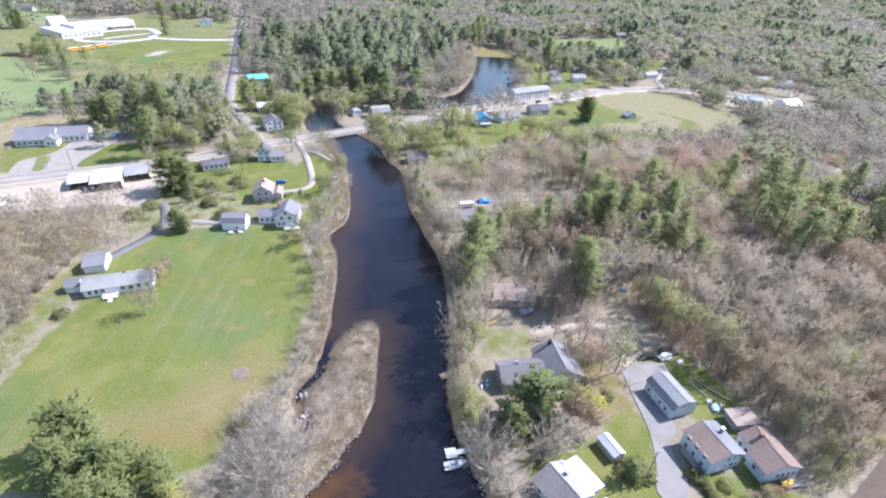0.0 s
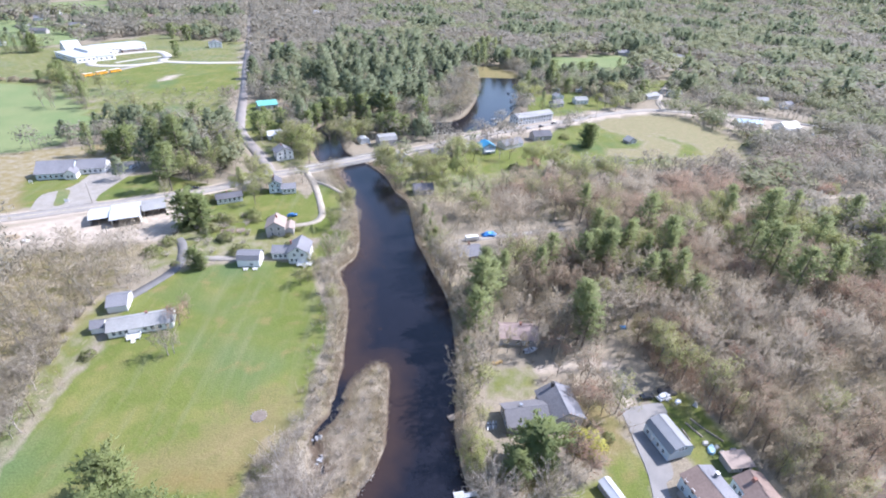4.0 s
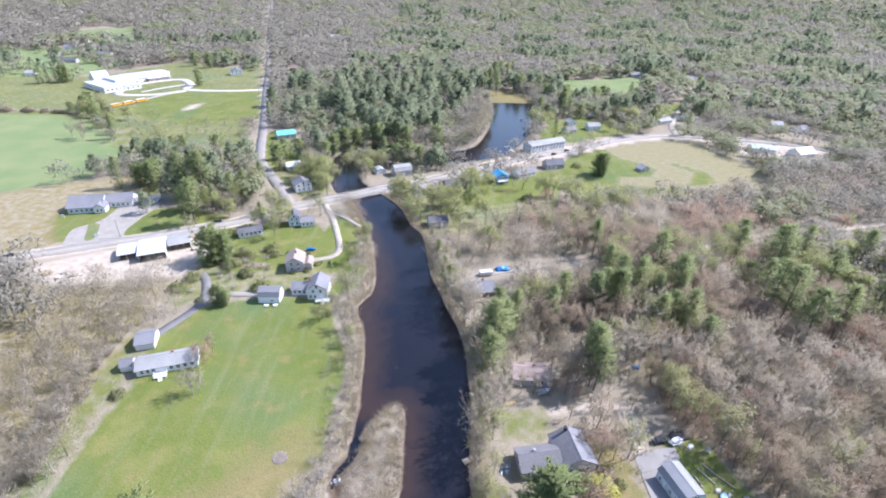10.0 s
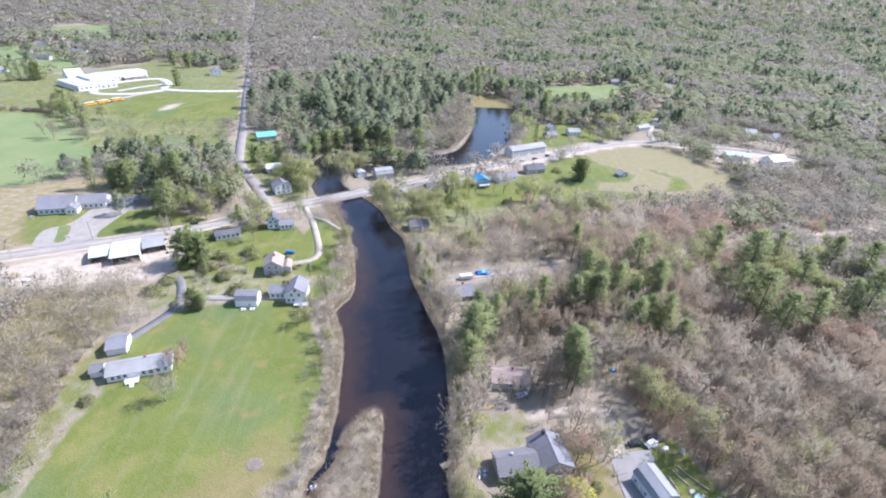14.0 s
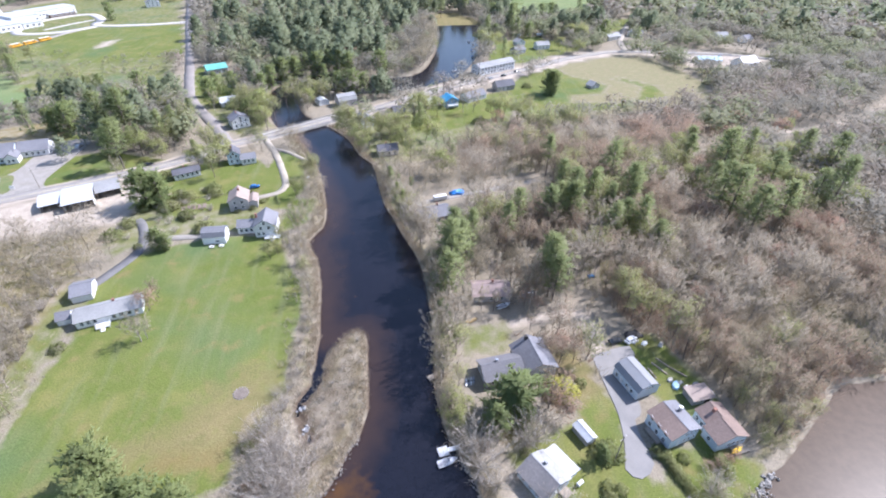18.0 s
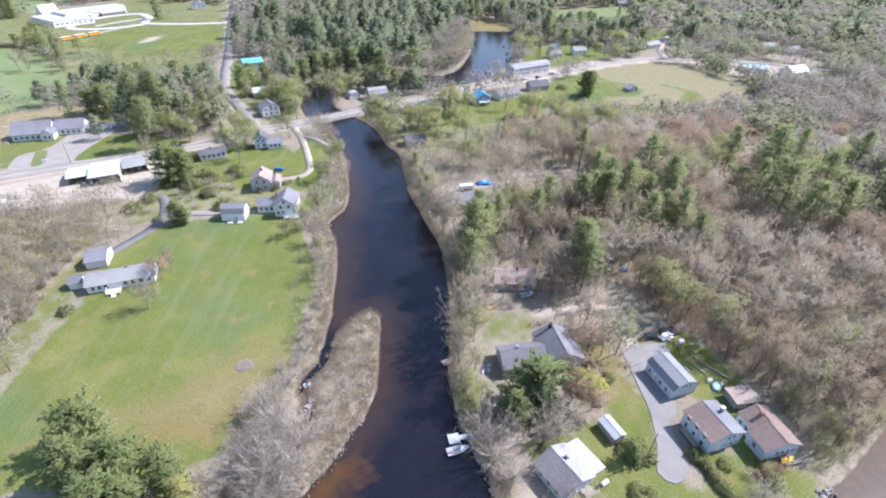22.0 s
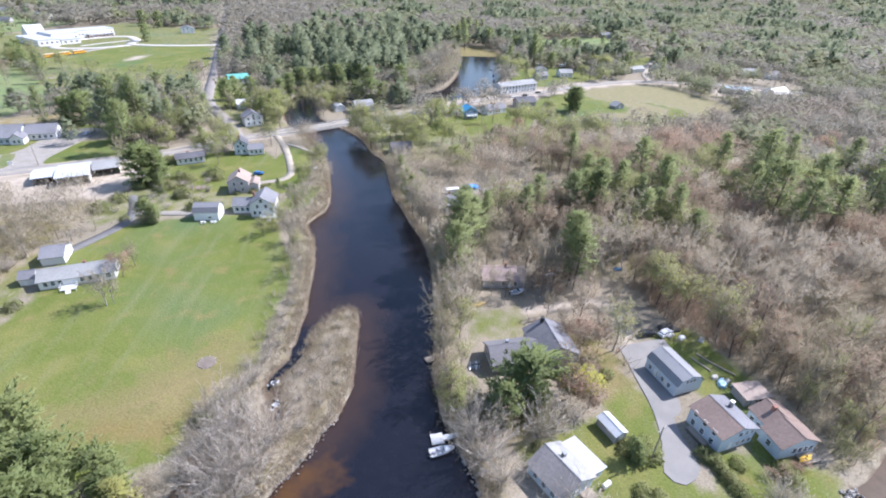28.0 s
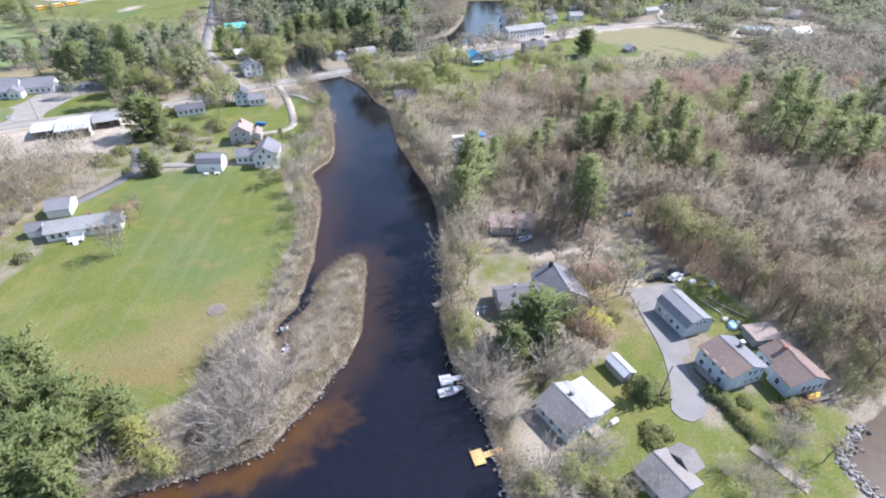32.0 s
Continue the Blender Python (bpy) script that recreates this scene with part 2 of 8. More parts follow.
def river_mat():
    """Peaty water over a bed that lies near the face along the inner bank and on a sand bar."""
    m = water_mat("peaty_water", (0.0085, 0.0092, 0.0145), (0.011, 0.0105, 0.0145))
    n, l = m.node_tree.nodes, m.node_tree.links
    b = n["Principled BSDF"]
    at, sp, geo, tex = n.new("ShaderNodeAttribute"), n.new("ShaderNodeSeparateColor"), n.new("ShaderNodeNewGeometry"), n.new("ShaderNodeTexNoise")
    at.attribute_name = "bed"
    tex.inputs["Scale"].default_value, tex.inputs["Detail"].default_value = 0.22, 5
    l.new(geo.outputs["Position"], tex.inputs["Vector"])
    l.new(at.outputs["Color"], sp.inputs[0])
    col = b.inputs["Base Color"].links[0].from_socket
    for k, c, lo, hi in ((0, (0.036, 0.023, 0.0185), 0.3, 1.0), (1, (0.078, 0.039, 0.014), 0.4, 1.2)):
        add, r, mx = n.new("ShaderNodeMath"), n.new("ShaderNodeMapRange"), n.new("ShaderNodeMix")
        add.operation = "ADD"
        l.new(sp.outputs[k], add.inputs[0])
        sub = n.new("ShaderNodeMath")
        sub.operation, sub.inputs[1].default_value, sub.inputs[2].default_value = "MULTIPLY_ADD", 2.2 if k else 0.5, -1.1 if k else -0.25
        l.new(tex.outputs["Fac"], sub.inputs[0])
        l.new(sub.outputs[0], add.inputs[1])
        r.inputs["From Min"].default_value, r.inputs["From Max"].default_value = lo, hi
        l.new(add.outputs[0], r.inputs["Value"])
        mx.data_type = "RGBA"
        l.new(r.outputs[0], mx.inputs["Factor"])
        l.new(col, mx.inputs["A"])
        mx.inputs["B"].default_value = (*c, 1)
        col = mx.outputs["Result"]
    l.new(col, b.inputs["Base Color"])
    return m


GROUND = ground_mat()
WATER = river_mat()
POND = water_mat("muddy_water", (0.085, 0.062, 0.045), (0.10, 0.074, 0.054), wave_depth=0.06, spec=0.08)
POND.node_tree.nodes["Principled BSDF"].inputs["Roughness"].default_value = 0.3
ASPHALT = mat("worn_asphalt", (0.31, 0.283, 0.255), 0.9, 0.12, 0.6, 0.2, tint=(0.265, 0.245, 0.222))
GREY_ASPHALT = mat("grey_asphalt", (0.215, 0.196, 0.182), 0.9, 0.12, 0.4, 0.2, tint=(0.25, 0.228, 0.208))
DARK_ASPHALT = mat("drive_asphalt", (0.13, 0.128, 0.13), 0.9, 0.15, 0.6, 0.2, tint=(0.17, 0.165, 0.16))
YARD_ASPHALT = mat("yard_asphalt", (0.25, 0.238, 0.225), 0.9, 0.09, 0.5, 0.06, tint=(0.205, 0.197, 0.188), fine=5.0)
GRAVEL = mat("gravel", (0.30, 0.278, 0.248), 0.95, 0.2, 0.8, 0.4, tint=(0.255, 0.232, 0.2))
PALE_GRAVEL = mat("pale_gravel", (0.50, 0.475, 0.43), 0.95, 0.15, 0.8, 0.3, tint=(0.42, 0.39, 0.35))
TAN_GRAVEL = mat("tan_gravel", (0.36, 0.32, 0.26), 0.95, 0.2, 0.8, 0.4, tint=(0.30, 0.265, 0.21))
CONCRETE = mat("concrete", (0.48, 0.46, 0.42), 0.85, 0.12, 0.7, 0.2)
LINE = mat("road_paint", (0.62, 0.55, 0.30), 0.7, 0.2, 2.0)
WHITE = mat("white_siding", (0.70, 0.70, 0.69), 0.55, 0.05, 0.6, tint=(0.65, 0.65, 0.64))
BLUE_WHITE = mat("pale_blue_siding", (0.50, 0.57, 0.62), 0.55, 0.05, 0.6, tint=(0.46, 0.53, 0.58))
GREY_WALL = mat("grey_siding", (0.42, 0.40, 0.40), 0.6, 0.06, 0.6)
BLUE_WALL = mat("blue_siding", (0.22, 0.36, 0.50), 0.6, 0.06, 0.6)
BROWN_WALL = mat("brown_siding", (0.24, 0.18, 0.14), 0.7, 0.1, 0.6)
DARK_IN = mat("dark_interior", (0.05, 0.047, 0.045), 0.9, 0.1, 0.5)
ROOF_GREY = mat("grey_shingles", (0.20, 0.20, 0.215), 0.85, 0.14, 0.5, 0.3, tint=(0.165, 0.165, 0.18))
ROOF_LIGHT = mat("light_grey_shingles", (0.30, 0.30, 0.295), 0.8, 0.12, 0.5, 0.3, tint=(0.25, 0.25, 0.245))
ROOF_CHARCOAL = mat("charcoal_shingles", (0.175, 0.17, 0.178), 0.85, 0.16, 0.5, 0.3, tint=(0.145, 0.142, 0.15))
ROOF_SLATE = mat("slate_grey_metal_roof", (0.235, 0.24, 0.25), 0.6, 0.08, 0.6, 0.1, tint=(0.20, 0.205, 0.215))
ROOF_TAUPE = mat("taupe_shingles", (0.235, 0.215, 0.205), 0.85, 0.14, 0.5, 0.3, tint=(0.19, 0.175, 0.165))
ROOF_PLUM = mat("faded_plum_shingles", (0.33, 0.255, 0.235), 0.85, 0.16, 0.5, 0.3, tint=(0.27, 0.21, 0.195))
ROOF_DARK = mat("dark_shingles", (0.12, 0.12, 0.135), 0.85, 0.14, 0.5, 0.3, tint=(0.09, 0.09, 0.10))
ROOF_BROWN = mat("brown_shingles", (0.24, 0.175, 0.145), 0.85, 0.14, 0.5, 0.3, tint=(0.20, 0.145, 0.12))
ROOF_TAN = mat("tan_shingles", (0.33, 0.265, 0.225), 0.85, 0.12, 0.5, 0.3, tint=(0.28, 0.225, 0.195))
ROOF_WHITE = mat("white_metal_roof", (0.50, 0.515, 0.53), 0.45, 0.05, 0.8, tint=(0.44, 0.455, 0.47))
ROOF_PALE = mat("pale_grey_metal_roof", (0.40, 0.405, 0.41), 0.5, 0.06, 0.8, tint=(0.35, 0.355, 0.36))
ROOF_BLUE = mat("blue_metal_roof", (0.05, 0.30, 0.52), 0.4, 0.06, 0.8)
ROOF_SKY = mat("pale_blue_metal_roof", (0.42, 0.62, 0.78), 0.45, 0.06, 0.8)
ROOF_GREEN = mat("green_metal_roof", (0.16, 0.46, 0.40), 0.45, 0.06, 0.8)
TRIM = mat("white_trim", (0.82, 0.82, 0.80), 0.5, 0.04, 1.0)
BRICK = mat("chimney_brick", (0.30, 0.15, 0.11), 0.9, 0.2, 2.0, 0.3)
WOOD = mat("weathered_wood", (0.34, 0.29, 0.23), 0.85, 0.2, 1.5, 0.2)
NEW_WOOD = mat("new_yellow_lumber", (0.62, 0.42, 0.17), 0.75, 0.1, 1.5, 0.1)
POLE = mat("pole_wood", (0.28, 0.24, 0.20), 0.9, 0.15, 2.0)
BARK = mat("bark", (0.20, 0.165, 0.135), 0.95, 0.2, 2.0, 0.3, each=0.2)
PALE_BARK = mat("pale_bark", (0.36, 0.32, 0.285), 0.95, 0.2, 2.0, 0.3, each=0.2)
WHITE_BARK = mat("whitish_bark", (0.50, 0.455, 0.40), 0.95, 0.15, 2.0, 0.3, each=0.12)
STONE = mat("shore_stone", (0.27, 0.25, 0.225), 0.9, 0.15, 1.5, 0.4, each=0.25)
PALE_STONE = mat("pale_riprap_stone", (0.33, 0.31, 0.28), 0.9, 0.15, 1.5, 0.4, each=0.25)
METAL = mat("grey_metal", (0.45, 0.46, 0.47), 0.4, 0.06, 1.0, metal=0.8)
TYRE = mat("rubber", (0.03, 0.03, 0.03), 0.9, 0.1, 2.0)
GLASS = mat("window_glass", (0.05, 0.065, 0.08), 0.08, 0.1, 1.0)
PALE_TARP = mat("pale_blue_tarp", (0.33, 0.52, 0.66), 0.5, 0.12, 1.0, 0.3)
TARP = mat("blue_tarp", (0.03, 0.22, 0.62), 0.5, 0.12, 1.0, 0.3)
PINE = leaf_mat("pine_needles", (0.225, 0.268, 0.12), (0.31, 0.345, 0.155), through=0.55)
# Pine colour for distant trees; haze is put into it as extra blue.
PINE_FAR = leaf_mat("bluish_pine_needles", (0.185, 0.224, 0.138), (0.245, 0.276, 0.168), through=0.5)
PINE_SOFT = leaf_mat("soft_pine_needles", (0.208, 0.256, 0.104), (0.272, 0.31, 0.13), through=0.5)
# Twigs of far trees, greyed by haze in the base colour.
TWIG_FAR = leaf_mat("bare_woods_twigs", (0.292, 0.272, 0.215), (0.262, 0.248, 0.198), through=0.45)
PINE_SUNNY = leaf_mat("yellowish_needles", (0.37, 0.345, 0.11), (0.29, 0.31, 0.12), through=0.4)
TWIG = leaf_mat("bare_twigs", (0.375, 0.325, 0.235), (0.335, 0.292, 0.208), through=0.5)
TWIG_RED = leaf_mat("budding_red_twigs", (0.39, 0.27, 0.195), (0.37, 0.295, 0.225), through=0.5)
TWIG_PALE = leaf_mat("pale_twigs", (0.445, 0.395, 0.31), (0.40, 0.353, 0.275), through=0.5)
BUDS = leaf_mat("spring_leaves", (0.29, 0.325, 0.12), (0.37, 0.37, 0.165), through=0.45)
# Far leaves, duller and bluer: distance haze painted into the colour.
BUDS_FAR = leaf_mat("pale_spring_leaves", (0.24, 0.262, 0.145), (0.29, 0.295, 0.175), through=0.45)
RED_LEAF = leaf_mat("reddish_new_leaves", (0.40, 0.255, 0.19), (0.40, 0.30, 0.225), through=0.5)
TWIG_WHITE = leaf_mat("whitish_twigs", (0.51, 0.455, 0.38), (0.45, 0.395, 0.325), through=0.4)
# Far red twigs, their red muted by painted haze.
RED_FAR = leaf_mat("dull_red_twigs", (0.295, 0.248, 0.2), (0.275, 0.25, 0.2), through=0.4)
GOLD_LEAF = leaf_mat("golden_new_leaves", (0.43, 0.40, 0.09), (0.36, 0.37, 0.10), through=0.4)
# Far pale twigs, cooler and greyer for painted haze.
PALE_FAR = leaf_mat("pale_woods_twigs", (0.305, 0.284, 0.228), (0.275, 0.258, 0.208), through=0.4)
REED = leaf_mat("dry_reeds", (0.435, 0.36, 0.255), (0.35, 0.288, 0.2), through=0.35)
STRAW = leaf_mat("matted_straw", (0.255, 0.212, 0.115), (0.205, 0.195, 0.088), through=0.3)
TURF = mat("island_turf", (0.12, 0.15, 0.05), 0.95, 0.2, 0.5, 0.3, tint=(0.17, 0.17, 0.07))
SAPLING = leaf_mat("greenish_twigs", (0.33, 0.33, 0.17), (0.36, 0.335, 0.2), through=0.5)
SHRUB = leaf_mat("shrub_leaves", (0.19, 0.22, 0.085), (0.26, 0.26, 0.12), through=0.4)


# ---- helpers for shapes ----
RNG = np.random.RandomState(7)


def mesh_of(name, verts, faces, material=None, tint=None, smooth=False, normals=None):
    me = bpy.data.meshes.new(name)
    verts = np.asarray(verts, np.float32)
    if isinstance(faces, np.ndarray):
        k = faces.shape[1]
        me.vertices.add(len(verts))
        me.vertices.foreach_set("co", verts.ravel())
        me.loops.add(faces.size)
        me.loops.foreach_set("vertex_index", faces.astype(np.int32).ravel())
        me.polygons.add(len(faces))
        me.polygons.foreach_set("loop_start", np.arange(0, faces.size, k, dtype=np.int32))
        me.update(calc_edges=True)
    else:
        me.from_pydata(verts.tolist(), [], faces)
        me.update()
    if tint is not None:
        me.attributes.new("tint", "FLOAT", "POINT").data.foreach_set("value", np.asarray(tint, np.float32))
    if normals is not None:
        me.attributes.new("custom_normal", "FLOAT_VECTOR", "POINT").data.foreach_set("vector", np.asarray(normals, np.float32).ravel())
    if material:
        me.materials.append(material)
    if smooth:
        me.polygons.foreach_set("use_smooth", np.ones(len(me.polygons), bool))
    return me


def part(name, me, parent, label="", at=None):
    ob = new(name, me)
    ob.parent = parent
    if at is not None:
        ob.matrix_local = at
    return tagged(ob, label)


def from_bm(name, bm, material):
    me = bpy.data.meshes.new(name)
    bm.normal_update()
    bm.to_mesh(me)
    bm.free()
    if material:
        me.materials.append(material)
    return me


def box(bm, x0, x1, y0, y1, z0, z1, m=None):
    vs = [bm.verts.new((x, y, z)) for z in (z0, z1) for x, y in ((x0, y0), (x1, y0), (x1, y1), (x0, y1))]
    if m:
        for v in vs:
            v.co = m @ v.co
    for f in ((3, 2, 1, 0), (4, 5, 6, 7), (0, 1, 5, 4), (1, 2, 6, 5), (2, 3, 7, 6), (3, 0, 4, 7)):
        bm.faces.new([vs[i] for i in f])
    return vs


def box_mesh(name, x0, x1, y0, y1, z0, z1, material, bevel=0.0):
    bm = bmesh.new()
    box(bm, x0, x1, y0, y1, z0, z1)
    if bevel:
        bmesh.ops.bevel(bm, geom=bm.edges[:], offset=bevel, segments=1, affect="EDGES")
    return from_bm(name, bm, material)


def tube(bm, points, radii, sides=6, cap=True):
    rings = []
    for i, p in enumerate(points):
        p = Vector(p)
        d = (Vector(points[min(i + 1, len(points) - 1)]) - Vector(points[max(i - 1, 0)])).normalized()
        a = d.orthogonal().normalized()
        b = d.cross(a)
        rings.append([bm.verts.new(p + radii[i] * (a * math.cos(k * math.tau / sides) + b * math.sin(k * math.tau / sides))) for k in range(sides)])
    for r, s in zip(rings, rings[1:]):
        for k in range(sides):
            bm.faces.new((r[k], r[(k + 1) % sides], s[(k + 1) % sides], s[k]))
    if cap:
        bm.faces.new(rings[0][::-1])
        bm.faces.new(rings[-1])


def smooth_line(pts, step=4.0):
    """A rounded line through the given points, with a point about every step metres."""
    p = np.array(pts, float)
    p = np.vstack([2 * p[0] - p[1], p, 2 * p[-1] - p[-2]])
    out = []
    for a, b, c, d in zip(p, p[1:], p[2:], p[3:]):
        n = max(2, int(np.hypot(*(c - b)) / step))
        for t in np.arange(n) / n:
            out.append(0.5 * (2 * b + (c - a) * t + (2 * a - 5 * b + 4 * c - d) * t * t + (3 * b - a - 3 * c + d) * t ** 3))
    return np.array(out + [p[-2]])


def inside(poly, x, y):
    """Which of the places lie in a polygon."""
    hit = np.zeros(x.shape, bool)
    for (ax, ay), (bx, by) in zip(poly, np.roll(poly, -1, 0)):
        if ay != by:
            hit ^= ((ay > y) != (by > y)) & (x < (bx - ax) * (y - ay) / (by - ay) + ax)
    return hit


def away(line, x, y, closed=False):
    """The distance of places from a line."""
    best = np.full(x.shape, 1e9)
    ends = np.roll(line, -1, 0) if closed else line[1:]
    for (ax, ay), (bx, by) in zip(line, ends):
        dx, dy = bx - ax, by - ay
        t = np.clip(((x - ax) * dx + (y - ay) * dy) / (dx * dx + dy * dy + 1e-9), 0, 1)
        best = np.minimum(best, np.hypot(x - ax - t * dx, y - ay - t * dy))
    return best


def signed(poly, x, y):
    """Distance from a polygon's edge, above zero inside."""
    return away(poly, x, y, True) * np.where(inside(poly, x, y), 1, -1)


# ---- the plan ----
WATER_Z = -0.9
UP_LEFT = [(84, 557), (64, 551), (57, 541), (57, 492), (49, 440), (31, 388), (-2, 377), (-39, 388), (-65, 377), (-76, 348), (-70, 312), (-62, 289)]
LEFT_BANK = [(-50, 275), (-39, 250), (-33, 231), (-28, 207), (-25.5, 189), (-26, 176), (-31, 166), (-26.5, 154), (-24, 140), (-23, 125), (-22, 113)]
INLET = [(-22.3, 108), (-22.4, 102), (-21.4, 97), (-20.4, 101), (-18.6, 106), (-14.8, 111.5), (-11.3, 114.2), (-8, 112.7), (-7, 107.5), (-6.8, 98)]
POINT = [(-6.6, 90), (-6.6, 84), (-7.6, 80.5), (-9, 75.6), (-11.6, 71.8), (-13.8, 66.8), (-16, 62.9), (-18.7, 59.7), (-21, 55.5), (-24.8, 53.2), (-32.4, 50.7), (-40.6, 48.6), (-48, 46), (-70, 38), (-140, 15), (-400, -60)]
SOUTH = [(-420, -330), (40, -330), (30, -60), (25, 0), (22.5, 30)]
RIGHT_BANK = [(20.9, 44), (20.2, 50), (19.6, 55), (18.9, 60), (16.2, 66.7), (13.9, 73), (12.8, 79.5), (12, 89), (13, 99), (14, 112), (13.7, 128), (13.4, 140)]
RIGHT_BANK_UP = [(11, 154), (7.4, 165), (4, 178), (-0.5, 194), (-2.6, 213), (-5.8, 234), (-12.4, 245), (-19, 266), (-30, 284), (-42, 299)]
UP_RIGHT = [(-50, 312), (-56, 341), (-40, 353), (-10, 345), (17, 350), (36, 359), (56, 372), (68, 392), (86, 437), (100, 498), (110, 542), (100, 556)]
RIVER = smooth_line(UP_LEFT + LEFT_BANK + INLET + POINT + SOUTH + RIGHT_BANK + RIGHT_BANK_UP + UP_RIGHT, 5)
POND_EDGE = smooth_line([(84, 36), (83.3, 43.4), (82.6, 46.6), (83.4, 48.4), (87, 50.3), (91.5, 54), (97, 56), (110, 64), (122, 71.5), (131, 76.5),
                         (150, 77), (175, 84), (260, 70), (300, -50), (120, -60), (88, 15), (84, 36)], 4)

MAIN_ROAD = smooth_line([(-420, 105), (-300, 156), (-201, 198.6), (-178, 208.5), (-144, 224), (-111, 241), (-98, 250), (-84, 263), (-67, 272), (-48, 284), (-31, 295.5),
                         (-1.5, 313), (36, 341), (78, 367), (124, 393), (154, 413), (183, 427), (212, 435), (250, 430), (292, 423), (322, 412), (340, 400), (352, 388)], 6)
NORTH_ROAD = smooth_line([(-84, 263), (-99, 293), (-112, 315), (-127, 343), (-140, 386), (-160, 458), (-195, 577), (-223, 676), (-249, 764), (-343, 1076), (-452, 1460), (-620, 2050)], 8)
SCHOOL_ROAD = smooth_line([(-197, 586), (-242, 574), (-285, 576), (-292, 603), (-316, 632), (-338, 619), (-354, 590), (-349, 552), (-334, 540), (-304, 548), (-284, 570)], 5)
BUS_ROAD = smooth_line([(-285, 571), (-298.6, 544), (-306.5, 521), (-312, 503)], 5)
FARM_ROAD = smooth_line([(222, 437), (232, 472), (267, 535), (301, 585), (348, 671)], 6)
HOUSE_DRIVE = smooth_line([(-105, 189), (-101, 184), (-96.5, 173), (-96, 164), (-100.5, 153), (-105, 144)], 3)
GARAGE_DRIVE = smooth_line([(-96.5, 174), (-87, 173.5), (-72, 173.5)], 3)
RIVER_DRIVE = smooth_line([(-66, 271), (-57, 250), (-50.5, 230), (-46.5, 213), (-50, 206), (-58, 203)], 3)
LANDING = smooth_line([(-59, 256), (-50, 250.5), (-40, 240)], 3)
TARP_DRIVE = smooth_line([(75, 206), (61, 202.5), (39, 196.5), (23, 192.5), (15, 189)], 3)
WOOD_TRACK = smooth_line([(140, 222), (180, 239), (212, 245), (247, 252), (298, 265), (352, 293), (410, 336), (449, 357)], 6)
TRACK_GAP = WOOD_TRACK + (-3, -5)
LANE = smooth_line([(64, 96), (66, 108), (62, 114), (50, 113), (40, 111)], 3)

LAWN = np.array([(-102, 151), (-95, 163), (-73, 172), (-43, 172), (-38, 153), (-31, 139), (-29, 125), (-31, 107), (-30, 92), (-41, 83), (-40, 75),
                 (-40, 65), (-59, 61), (-83, 59), (-99, 60), (-100, 107), (-99, 121), (-103, 139)])
GREEN_FIELD = np.array([(-760, 560), (-415, 456), (-329, 446), (-269, 399), (-217, 329), (-233, 294), (-270, 271), (-480, 220), (-760, 300)])
DRY_FIELD = np.array([(-480, 225), (-270, 271), (-232, 293), (-190, 312), (-180, 300), (-176, 276), (-205, 262), (-206, 244), (-186, 212), (-215, 200), (-420, 115)])
SCHOOL_FIELD = np.array([(-305, 526), (-278, 560), (-198, 568), (-164, 454), (-233, 440), (-287, 475)])
SCHOOL_GRASS = np.array([(-700, 560), (-431, 640), (-380, 765), (-244, 740), (-207, 605), (-198, 568), (-160, 440), (-228, 380), (-290, 420), (-423, 466), (-700, 500)])
FAR_GREENS = [np.array([(-560, 830), (-390, 860), (-380, 990), (-560, 970)]), np.array([(-784, 1168), (-674, 1202), (-550, 980), (-640, 940)]),
              np.array([(150, 640), (163, 690), (218, 713), (290, 738), (288, 690), (240, 610), (182, 612)]), np.array([(70, 1480), (250, 1500), (230, 1610), (60, 1580)])]
RIGHT_FIELD = np.array([(84, 336), (118, 372), (156, 402), (207, 424), (234, 414), (248, 352), (229, 308), (190, 296), (112, 282), (88, 284)])
FIELD_GREEN = np.array([(86, 330), (107, 369), (142, 395), (146, 372), (161, 356), (168, 345), (156, 327), (134, 326), (128, 312), (166, 308), (200, 318), (204, 340), (184, 364), (176, 362), (192, 340), (180, 318), (160, 300), (130, 292), (92, 290)])
TOWN_LAWNS = [np.array([(104, 472), (142, 496), (159, 491), (184, 447), (159, 431), (117, 406), (118, 430)]), np.array([(-105, 224), (-93, 240), (-70, 248), (-58, 234), (-54, 254), (-42, 246), (-37, 212), (-44, 191), (-66, 196), (-94, 190), (-107, 203)]),
              np.array([(8, 283), (25, 306), (66, 330), (92, 340), (86, 301), (63, 284), (40, 272), (19, 270)]), np.array([(90, 400), (125, 410), (150, 440), (120, 470), (98, 445)]),
              np.array([(-120, 330), (-96, 330), (-92, 350), (-118, 372), (-135, 400), (-128, 420), (-145, 420), (-132, 360)]), np.array([(-175, 600), (-215, 740), (-190, 745), (-155, 610)]),
              np.array([(-42, 200), (-30, 200), (-34, 178), (-45, 172)]), np.array([(225, 500), (250, 545), (275, 570), (290, 560), (255, 520)]), np.array([(-120, 214), (-96, 222), (-100, 248), (-125, 232)])]
YARDS = [np.array([(64, 50), (66, 64), (76, 64), (80, 74), (84, 62), (90, 58), (84, 44), (74, 44)]), np.array([(28, 66), (48, 74), (58, 88), (63, 74), (58, 62), (66, 52), (78, 60), (92, 58), (84, 44), (76, 36), (44, 36), (34, 48)]), np.array([(70, 88), (71, 101), (84, 102), (91, 80), (91, 64), (78, 66)])]
